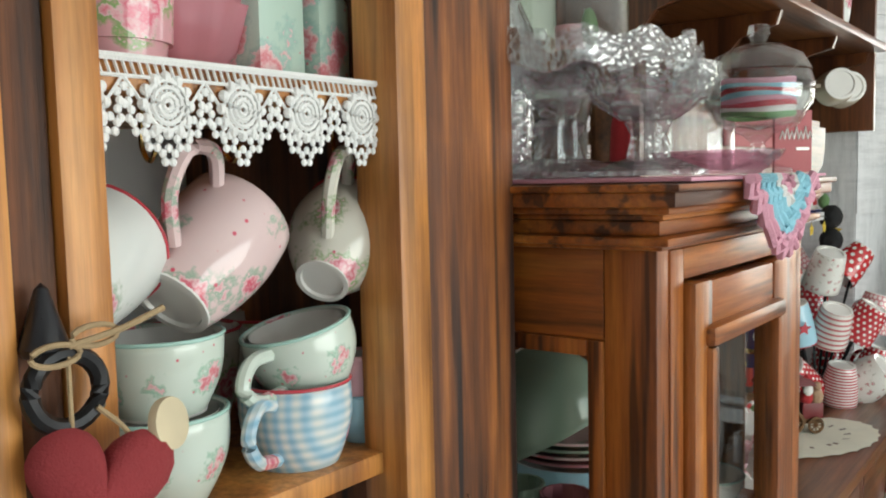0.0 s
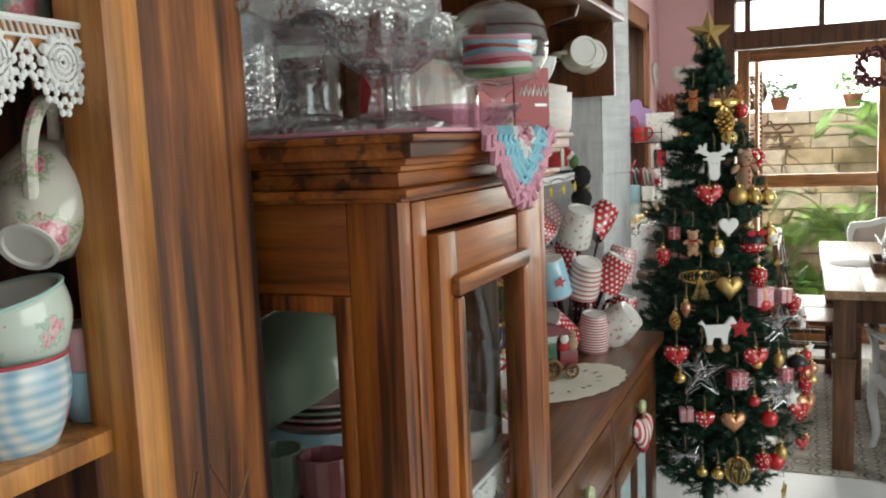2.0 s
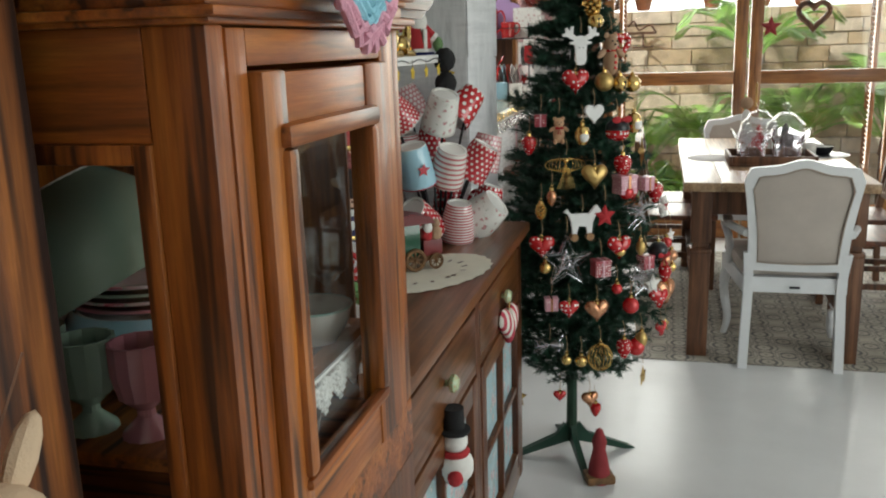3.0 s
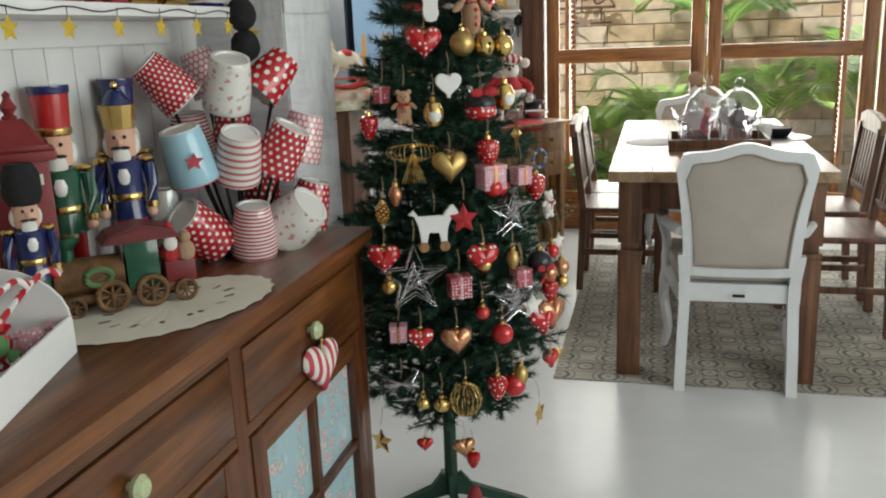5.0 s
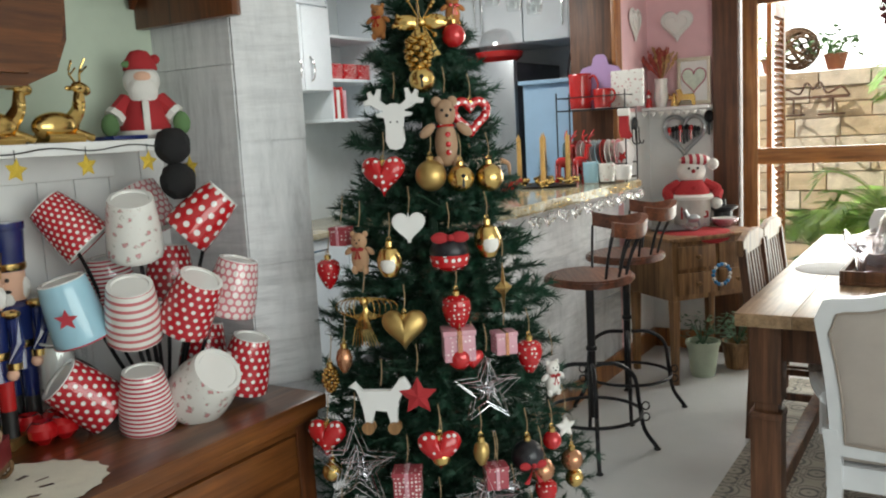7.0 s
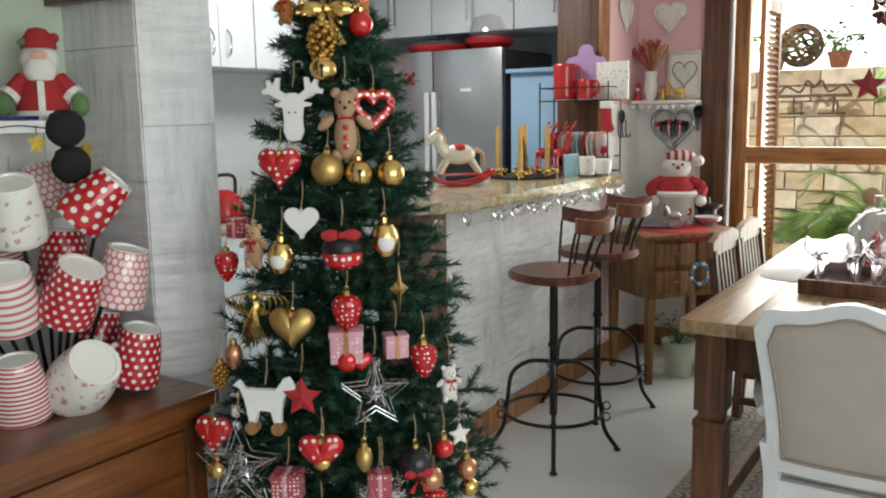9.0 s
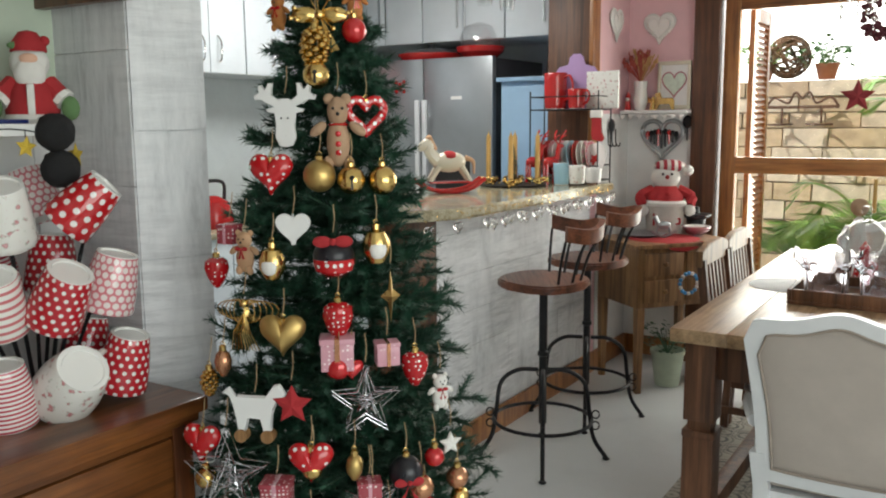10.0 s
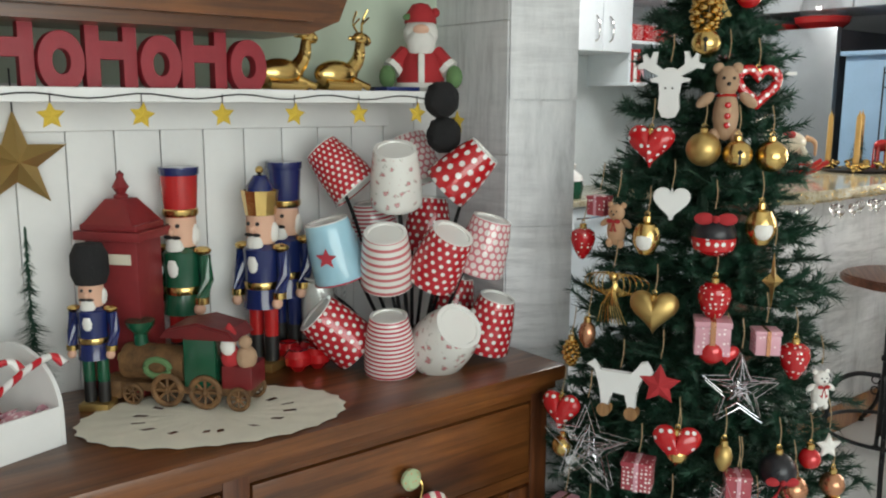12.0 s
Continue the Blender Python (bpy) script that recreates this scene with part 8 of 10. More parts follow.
    for k in range(11):
        b = bmesh.new()
        puffy(b, star_line(0.5), 0.043, 0.01, True)
        o = part("star", b, STARY, g, smooth=False)
        o.matrix_basis = pose(0.002, 1.115 + 0.1356 * k, -0.032, 0, (k * 37) % 25 - 12, 90)
        b = bmesh.new()
        tube(b, [(0, 0, 0), (0, 0, 0.02)], 0.0008, 4)
        q = part("thread", b, IRON, g)
        q.location = (0.002, 1.115 + 0.1356 * k, -0.018)
    # wooden trough above
    w = thing("wooden_trough", "dark carved wooden trough shelf with rounded end", "shelf", (-0.62, 1.2, 1.558))
    b = bmesh.new()
    prism(b, [(-0.1, 0.0), (1.02, 0.0), (1.08, 0.025), (1.105, 0.08), (1.11, 0.16), (-0.1, 0.16)], 0.22, Matrix.Rotation(radians(90), 4, "Z"), 0.02)
    part("body", b, SBW, w)
    b = bmesh.new()
    box(b, 0.111, 0.3, 0.08, 0.115, 0.72, 0.16)
    part("sign", b, CARDRED, w, "red sign on the trough")
    for y in (0.2, 1.0):
        b = bmesh.new()
        box(b, -0.134, y - 0.02, 0.05, -0.105, y + 0.02, 0.15)
        part("bracket", b, IRON, w)
    cup("white floral bowl in the trough", (-0.6, 2.2, 1.757), (0, 0, -1), FL_WHITE, r0=0.04, r1=0.07, h=0.07, handle=0, name="bowl")


REDWOOD = plain("dark_red_painted_wood", (0.3, 0.018, 0.03), 0.5, vary=0.2, relief=0.3)
STARY = plain("mustard_felt", (0.6, 0.42, 0.05), 0.9, vary=0.12, relief=0.5, fine=400.0)
shelf_things()


# ---- kitchen ----
def kitchen():
    f = thing("refrigerator", "brushed steel two-door refrigerator in the kitchen", "refrigerator", (-2.5, 6.2, 0))
    def add(o, nm, mt, *b, bevel=0.004, label=""):
        bm = bmesh.new()
        box(bm, *b, bevel=bevel)
        return part(nm, bm, mt, o, label)
    add(f, "body", GREYD, 0, 0.05, 0.02, 0.86, 0.7, 1.85)
    add(f, "door", STEEL, 0, 0, 0.06, 0.35, 0.05, 1.86, bevel=0.008)
    add(f, "door", STEEL, 0.356, 0, 0.06, 0.86, 0.05, 1.86, bevel=0.008)
    for x in (0.315, 0.37):
        h = add(f, "handle", ALU, x - 0.004, -0.05, 0.6, x + 0.03, -0.028, 1.6, bevel=0.008, label="long pale aluminium bar handle")
        for z in (0.65, 1.5):
            add(f, "handle_foot", CHROME, x + 0.004, -0.03, z, x + 0.018, 0.002, z + 0.03)
    add(f, "dispenser", DARK, 0.44, -0.002, 0.85, 0.7, 0.001, 1.22)
    add(f, "sticker", WHITEC, 0.56, -0.0015, 1.6, 0.64, 0.0, 1.62, bevel=0)
    for k in range(6):
        bm = bmesh.new()
        lathe(bm, [(0, 0.0), (0.014, 0.0), (0.012, 0.005), (0, 0.006)], 10, (0.14 + 0.03 * (k % 3), -0.001, 1.66 + 0.045 * (k // 3) + 0.015 * (k % 2)), Matrix.Rotation(radians(90), 3, "X"))
        part("magnet", bm, REDE, f, "small red magnet")
    # cupboards above it
    for k in range(3):
        c = thing("wall_cupboard", "pale blue-white lacquered kitchen wall cupboard", "cupboard", (-2.9 + 0.62 * k, 6.4, 1.98), 0, "cupboards over the refrigerator")
        add(c, "body", KITW, 0, 0.02, 0, 0.615, 0.54, 0.7)
        for s in (0, 1):
            d = add(c, "door", KITW, 0.002 + 0.308 * s, 0, 0.002, 0.306 + 0.306 * s, 0.019, 0.698)
            add(c, "handle", CHROME, 0.27 + 0.055 * s, -0.02, 0.08, 0.282 + 0.055 * s, -0.008, 0.32, bevel=0.003)
    # west side units
    for k in range(4):
        y = 3.5 + 0.53 * k
        c = thing("wall_cupboard", "white lacquered kitchen wall cupboard with bar handles", "cupboard", (-2.95, y, 1.73), 0, "white cupboards on the kitchen wall")
        add(c, "body", KITW, 0, 0, 0, 0.33, 0.525, 0.85)
        for s in (0, 1):
            add(c, "door", KITW, 0.331, 0.003 + 0.262 * s, 0.003, 0.35, 0.261 + 0.262 * s, 0.5)
            bm = bmesh.new()
            tube(bm, curve_pts([(0.352, 0.2 + 0.12 * s, 0.06), (0.375, 0.2 + 0.12 * s, 0.08), (0.378, 0.2 + 0.12 * s, 0.16), (0.352, 0.2 + 0.12 * s, 0.2)], 5), 0.006, 8)
            part("handle", bm, CHROME, c, "curved chrome handle")
        add(c, "open_shelf", KITW, 0.331, 0.003, 0.51, 0.348, 0.522, 0.53)
    o = thing("open_shelf_unit", "white open kitchen shelf unit with red boxes and books", "shelf", (-2.95, 5.62, 1.54))
    for b in ((0, 0, 0, 0.33, 0.55, 0.02), (0, 0, 0.25, 0.33, 0.55, 0.27), (0, 0, 0.52, 0.33, 0.55, 0.54), (0, 0, 0.02, 0.33, 0.02, 1.1), (0, 0.53, 0.02, 0.33, 0.55, 1.1)):
        add(o, "board", KITW, *b)
    for k in range(4):
        solid("recipe_book", "red and white recipe book standing on the shelf", "book", (REDE, WHITEC, REDE, PINKCH)[k], lambda bm: box(bm, 0, 0, 0, 0.2, 0.03, 0.2 - 0.02 * (k % 2), 0.002), (-2.84, 5.66 + 0.034 * k, 1.561), group="recipe books")
    for k in range(3):
        solid("dotted_box", "red dotted storage box on the kitchen shelf", "box", REDDOT, lambda bm: box(bm, 0, 0, 0, 0.16, 0.13, 0.1, 0.006), (-2.82, 5.66 + 0.15 * k, 1.811 if k < 3 else 1.55), group="red dotted boxes")
    # worktop with units
    for k in range(4):
        c = thing("base_cupboard", "white kitchen base cupboard", "cupboard", (-2.95, 3.4 + 0.66 * k, 0), 0, "kitchen base cupboards")
        add(c, "body", KITW, 0, 0, 0.08, 0.55, 0.655, 0.87)
        add(c, "door", KITW, 0.551, 0.003, 0.1, 0.57, 0.652, 0.86)
        add(c, "handle", CHROME, 0.58, 0.2, 0.8, 0.59, 0.45, 0.812)
    solid("kitchen_worktop", "pale stone kitchen worktop", "worktop", STONETOP, lambda bm: box(bm, -2.95, 3.4, 0.872, -2.36, 6.05, 0.905, 0.004))
    k = thing("red_kettle", "red enamel kettle on the worktop", "kettle", (-2.55, 4.75, 0.906))
    bm = bmesh.new()
    lathe(bm, [(0, 0), (0.1, 0), (0.11, 0.05), (0.08, 0.14), (0.03, 0.17), (0, 0.175)], 24)
    part("body", bm, REDE, k)
    bm = bmesh.new()
    tube(bm, curve_pts([(0, -0.08, 0.14), (0, -0.07, 0.24), (0, 0.07, 0.24), (0, 0.08, 0.14)], 6), 0.01, 8)
    part("handle", bm, DARK, k)
    c = thing("santa_jar", "green and white santa cookie jar on the worktop", "jar", (-2.5, 5.0, 0.906))
    bm = bmesh.new()
    lathe(bm, [(0, 0), (0.07, 0), (0.08, 0.06), (0.075, 0.1), (0, 0.1)], 24)
    part("jar", bm, NUT_G, c)
    bm = bmesh.new()
    lathe(bm, [(0.08, 0.1), (0.07, 0.13), (0.03, 0.16), (0.04, 0.19), (0, 0.22)], 20)
    part("lid", bm, WHITEC, c, "white figure lid")
    # on the fridge
    p = thing("grill_pan", "red electric grill pan with a dark lid", "pan", (-2.24, 6.45, 1.861))
    bm = bmesh.new()
    lathe(bm, [(0, 0), (0.2, 0), (0.23, 0.03), (0.235, 0.045), (0, 0.05)], 32)
    part("pan", bm, REDE, p)
    bm = bmesh.new()
    lathe(bm, [(0.22, 0.045), (0.18, 0.07), (0.05, 0.085), (0.02, 0.085), (0.03, 0.11), (0, 0.115)], 32)
    part("lid", bm, GREYD, p, "dark glass lid")
    p = thing("popcorn_maker", "red bowl with a clear dome cover", "appliance", (-1.85, 6.42, 1.861))
    bm = bmesh.new()
    lathe(bm, [(0, 0), (0.1, 0), (0.15, 0.04), (0.16, 0.075), (0, 0.078)], 32)
    part("bowl", bm, REDE, p)
    bm = bmesh.new()
    lathe(bm, [(0.13, 0.078), (0.13, 0.14), (0.1, 0.2), (0.04, 0.225), (0, 0.228), (0, 0.224), (0.038, 0.221), (0.097, 0.197), (0.127, 0.138), (0.127, 0.078)], 32)
    part("dome", bm, THIN, p)
    b = thing("blue_cupboard", "tall light blue painted cupboard beside the refrigerator", "cupboard", (-1.6, 6.22, 0))
    add(b, "body", BLUEP, 0, 0.02, 0, 0.36, 0.6, 1.7)
    add(b, "door", BLUEP, 0.012, 0, 0.05, 0.348, 0.02, 1.67)
    add(b, "top", BLUEP, -0.015, -0.02, 1.7, 0.375, 0.61, 1.725)
    s = thing("iron_wall_shelf", "small black iron wall shelf with jars", "shelf", (-1.3, 6.3, 1.88))
    bm = bmesh.new()
    box(bm, 0, 0, 0, 0.16, 0.25, 0.012, 0.002)
    part("board", bm, SEATW, s)
    for z in (-0.02, -0.12, -0.22):
        bm = bmesh.new()
        tube(bm, [(0.0, 0.0, z), (0.16, 0, z)], 0.005, 6)
        tube(bm, [(0.0, 0.0, z), (0, 0.25, z)], 0.005, 6)
        part("rail", bm, IRON, s)
    bm = bmesh.new()
    tube(bm, curve_pts([(0.0, 0.0, 0.0), (-0.02, 0, -0.15), (0.03, 0, -0.28), (0.12, 0, -0.3)], 6), 0.006, 6)
    part("scroll", bm, IRON, s)
    solid("pink_bottle", "pink glass bottle on the iron shelf", "bottle", ROSEC, lambda bm: lathe(bm, [(0, 0), (0.035, 0), (0.035, 0.12), (0.015, 0.15), (0.015, 0.18), (0, 0.18)], 18), (-1.22, 6.36, 1.893))
    # hanging wine glasses
    r = thing("glass_rack", "wine glasses hung from a rail over the bar", "rack", (-1.05, 4.7, 2.16))
    for x in (-0.05, 0.05):
        bm = bmesh.new()
        box(bm, x - 0.012, -0.1, 0, x + 0.012, 0.85, 0.02, 0.002)
        part("rail", bm, JAMB, r)
    for y in (-0.05, 0.8):
        bm = bmesh.new()
        tube(bm, [(0, y, 0.01), (0, y, 0.17)], 0.006, 8)
        part("rod", bm, IRON, r)
    for k in range(7):
        g = solid("wine_glass", "clear stemmed wine glass hung upside down", "glass", THIN, lambda bm: lathe(bm, [(0, 0.02), (0.034, 0.019), (0.034, 0.016), (0.004, 0.008), (0.004, -0.06), (0.028, -0.085), (0.038, -0.12), (0.033, -0.165), (0.031, -0.165), (0.036, -0.12), (0.026, -0.087), (0, -0.07)], 20), (-1.05 + 0.03 * (k % 2 * 2 - 1), 4.68 + 0.11 * k, 2.162), group="hanging wine glasses")
    l = thing("ceiling_lamp", "round white kitchen ceiling lamp", "lamp", (-1.7, 5.0, 2.55))
    bm = bmesh.new()
    lathe(bm, [(0, 0.25), (0.03, 0.25), (0.03, 0.1), (0.2, 0.06), (0.22, 0.04), (0.2, 0.03), (0, 0.09)], 28)
    part("shade", bm, WHITEC, l)


GREYD = plain("dark_grey_metal", (0.06, 0.06, 0.065), 0.4, 0.4, relief=0.0)
kitchen()


# ---- on the bar ----
def bar_things():
    z = 1.1205
    h = thing("rocking_horse", "painted rocking horse figurine with red saddle", "figurine", (-1.22, 5.02, z), 48)
    def add(o, nm, mt, f, label=""):
        bm = bmesh.new()
        f(bm)
        return part(nm, bm, mt, o, label)
    def body(b):
        ball(b, (0, 0, 0.15), 0.05, 1.7, 0.9, 1, 16)
        tube(b, curve_pts([(-0.06, 0, 0.16), (-0.095, 0, 0.2), (-0.1, 0, 0.24)], 5), 0.032, 10, taper=0.75)
        ball(b, (-0.115, 0, 0.235), 0.028, 1.6, 0.8, 0.9, 12, Matrix.Rotation(radians(-35), 3, "Y"))
        for s in (-1, 1):
            tube(b, [(-0.055, s * 0.025, 0.13), (-0.1, s * 0.032, 0.06)], 0.014, 8, taper=0.6)
            tube(b, [(0.055, s * 0.025, 0.13), (0.1, s * 0.032, 0.06)], 0.015, 8, taper=0.6)
    add(h, "horse", CREAMC, body)
    add(h, "mane", GINGER, lambda b: [ball(b, (-0.075 - 0.006 * k, 0, 0.215 + 0.012 * k), 0.017, seg=8) for k in range(5)] + [tube(b, curve_pts([(0.08, 0, 0.17), (0.12, 0, 0.15), (0.125, 0, 0.09)], 5), 0.014, 8, taper=0.4)])
    add(h, "saddle", REDF, lambda b: ball(b, (0, 0, 0.175), 0.042, 1.0, 1.05, 0.7, 12))
    for s in (-1, 1):
        add(h, "rocker", REDE, lambda b: tube(b, curve_pts([(-0.17, s * 0.04, 0.07), (-0.1, s * 0.04, 0.025), (0, s * 0.04, 0.01), (0.1, s * 0.04, 0.025), (0.17, s * 0.04, 0.07)], 6), 0.01, 8))
    add(h, "deck", REDE, lambda b: box(b, -0.1, -0.038, 0.05, 0.1, 0.038, 0.06, 0.003))
    c = thing("candle_wreath", "dark tray of gold tapers with a small tree and gold tinsel", "candles", (-1.17, 5.58, z))
    add(c, "tray", DARK, lambda b: lathe(b, [(0, 0), (0.17, 0), (0.18, 0.012), (0.165, 0.012), (0, 0.006)], 30))
    for k in range(4):
        a = k * math.pi / 2 + 0.4
        x, y = 0.13 * math.cos(a), 0.13 * math.sin(a)
        add(c, "candle", TAPER, lambda b: lathe(b, [(0, 0.01), (0.014, 0.01), (0.012, 0.26), (0.004, 0.275), (0.001, 0.29), (0, 0.29)], 14, (x, y, 0)), "tall gold taper candle")
        def tinsel(b):
            rnd = random.Random(k)
            for j in range(34):
                p = Vector((x + rnd.uniform(-0.045, 0.045), y + rnd.uniform(-0.045, 0.045), rnd.uniform(0.012, 0.045)))
                ball(b, p, rnd.uniform(0.006, 0.011), seg=6)
        add(c, "tinsel", GOLD, tinsel)
    def small_tree(b):
        rnd = random.Random(9)
        for j in range(700):
            f = rnd.random()
            a = rnd.uniform(0, 6.28)
            p = Vector((0, 0, 0.02 + 0.2 * f))
            r = 0.075 * (1 - f) + 0.006
            q = p + Vector((r * math.cos(a), r * math.sin(a), -0.012))
            w = Vector((-math.sin(a), math.cos(a), 0)) * 0.004
            b.faces.new([b.verts.new(p + w), b.verts.new(p - w), b.verts.new(q)])
    add(c, "small_tree", NEEDLE, small_tree)
    # dish rack: plates below, mugs above
    r = thing("plate_rack", "two-tier black wire plate rack on the bar", "rack", (-1.2, 5.86, z))
    def wire(b, *pts):
        tube(b, pts, 0.004, 6)
    for x in (0, 0.4):
        for y in (-0.02, 0.16):
            add(r, "post", IRON, lambda b: wire(b, (x, y, 0), (x, y, 0.5)))
    for zz in (0.02, 0.1, 0.4, 0.47):
        add(r, "hoop", IRON, lambda b: tube(b, [(0, -0.02, zz), (0.4, -0.02, zz), (0.4, 0.16, zz), (0, 0.16, zz)], 0.0035, 6, True))
    add(r, "shelf", IRON, lambda b: [wire(b, (0.4 * k / 14, -0.02, 0.4), (0.4 * k / 14, 0.16, 0.4)) for k in range(15)])
    add(r, "floor_wires", IRON, lambda b: [wire(b, (0.4 * k / 14, -0.02, 0.02), (0.4 * k / 14, 0.16, 0.02)) for k in range(15)])
    mats = (M_BLUE, WHITEC, REDE, M_LATT, WHITEC, FL_PINK, WHITEC, M_BLUE, REDE, WHITEC, FL_CREAM, M_LATT)
    for k in range(12):
        o = solid("plate", "decorated plate standing in the wire rack", "plate", mats[k], lambda bm: lathe(bm, [(0, 0), (0.06, 0), (0.1, 0.012), (0.102, 0.016), (0.058, 0.006), (0, 0.006)], 28), Matrix.Translation((-1.18 + 0.028 * k, 5.93, z + 0.13)) @ Matrix.Rotation(radians(78), 4, "Y"), group="plates in the rack")
    t = solid("star_plate", "white plate with a red star standing in front", "plate", WHITEC, lambda bm: lathe(bm, [(0, 0), (0.06, 0), (0.09, 0.01), (0.092, 0.014), (0.058, 0.005), (0, 0.005)], 28), Matrix.Translation((-0.84, 5.9, z + 0.13)) @ Matrix.Rotation(radians(70), 4, "X") @ Matrix.Rotation(radians(-20), 4, "Y"))
    bm = bmesh.new()
    prism(bm, [(x * 0.08, q * 0.08) for x, q in star_line(0.45)], 0.002, Matrix.Translation((0, 0, 0.008)) @ Matrix.Rotation(radians(90), 4, "X"))
    part("star", bm, REDE, t, "red painted star")
    zz = z + 0.405
    cup("tall red enamel jug on the wire rack", (-1.09, 5.93, zz + 0.1), (0, 0, -1), REDE, r0=0.06, r1=0.065, h=0.19, handle=1.6, hdir=(1, -0.3, 0), name="jug")
    cup("red enamel mug on the wire rack", (-0.95, 5.9, zz + 0.055), (0, 0, -1), REDE, r0=0.045, r1=0.05, h=0.1, hdir=(1, -0.3, 0))
    solid("lilac_board", "lilac painted chopping board with a hole", "board", LILAC, lambda bm: prism(bm, [(-0.12, 0), (0.12, 0), (0.12, 0.2), (0.1, 0.23), (0.045, 0.24), (0.04, 0.28), (0.02, 0.3), (-0.02, 0.3), (-0.04, 0.28), (-0.045, 0.24), (-0.1, 0.23), (-0.12, 0.2)], 0.015, None, 0.003), (-1.0, 6.01, zz), 8)
    solid("sprig_tile", "square white tile with sprig print", "tile", FL_LEAF, lambda bm: box(bm, -0.1, -0.006, 0, 0.1, 0.006, 0.2, 0.003), (-0.83, 5.97, zz), -10)
    for k in range(3):
        cup("white storage pot on the bar, one with blue lid", (-0.98 + 0.1 * k, 5.78 - 0.02 * k, z + 0.06), (0, 0, -1), (M_BLUE, FL_LEAF, WHITEC)[k], r0=0.04, r1=0.045, h=0.11 - 0.02 * k, handle=0, name="storage_pot", group="pots before the rack")
    for k in range(2):
        d = thing("red_deer", "glossy red reindeer figure on the bar", "figurine", (-1.13 + 0.09 * k, 5.74 + 0.03 * k, z), 60, "red reindeer")
        def deer(b):
            ball(b, (0, 0, 0.12), 0.03, 1.6, 0.8, 1, 12)
            for x in (-0.03, 0.03):
                for y in (-0.015, 0.015):
                    tube(b, [(x, y, 0.11), (x * 1.1, y, 0.0)], 0.008, 6)
            tube(b, [(0.04, 0, 0.13), (0.055, 0, 0.2)], 0.014, 8)
            ball(b, (0.065, 0, 0.205), 0.015, 1.6, 0.8, 0.8, 10)
            for s in (-1, 1):
                tube(b, curve_pts([(0.052, s * 0.006, 0.215), (0.045, s * 0.03, 0.25), (0.07, s * 0.045, 0.29)], 4), 0.005, 6)
                tube(b, [(0.047, s * 0.03, 0.25), (0.08, s * 0.03, 0.265)], 0.004, 6)
        add(d, "figure", REDE, deer)
    s = thing("red_stocking", "small red and white felt stocking on the rack", "ornament", (-0.8, 5.82, z + 0.3))
    add(s, "sock", REDF, lambda b: prism(b, [(-0.025, 0.06), (0.025, 0.06), (0.025, -0.02), (0.045, -0.05), (0.03, -0.07), (-0.02, -0.06), (-0.028, -0.03)], 0.02, None, 0.004))
    add(s, "cuff", WHITEF, lambda b: box(b, -0.032, -0.016, 0.055, 0.032, 0.016, 0.095, 0.006))
    # garland of translucent hearts and gold tinsel along the edge
    g = thing("heart_garland", "gold tinsel garland with clear heart drops along the bar edge", "garland", (0, 0, 0))
    rnd = random.Random(12)
    edge = [(-0.783, y) for y in [6.0 - 0.05 * k for k in range(30)]] + [(-0.805, 4.4), (-0.865, 4.285), (-0.955, 4.195), (-1.07, 4.155)]
    def tins(b):
        for (x0, y0), (x1, y1) in zip(edge, edge[1:]):
            for j in range(9):
                f = rnd.random()
                p = Vector((x0 + (x1 - x0) * f + 0.006, y0 + (y1 - y0) * f, 1.085 + rnd.uniform(-0.012, 0.03)))
                d = Vector((rnd.uniform(-1, 1), rnd.uniform(-1, 1), rnd.uniform(-1, 1))) * 0.014
                w = Vector((0, 0.002, 0.002))
                b.faces.new([b.verts.new(p + w), b.verts.new(p - w), b.verts.new(p + d)])
    add(g, "tinsel", GOLD, tins)
    for k in range(0, len(edge), 1):
        if k % 3 == 2:
            continue
        x, y = edge[k]
        add(g, "heart_drop", FROSTP, lambda b: puffy(b, heart_line(20), 0.058, 0.024, False, (0, 0, 0))).matrix_basis = pose(x + 0.012, y, 1.045 - 0.01 * (k % 2), 0, 0, 80)


TAPER = plain("gold_wax", (0.55, 0.33, 0.1), 0.35, 0.3, relief=0.0)
LILAC = plain("lilac_paint", (0.46, 0.3, 0.55), 0.45, vary=0.05)
FROSTP = glass("frosted_plastic", (0.95, 0.95, 0.95), 0.25)
bar_things()


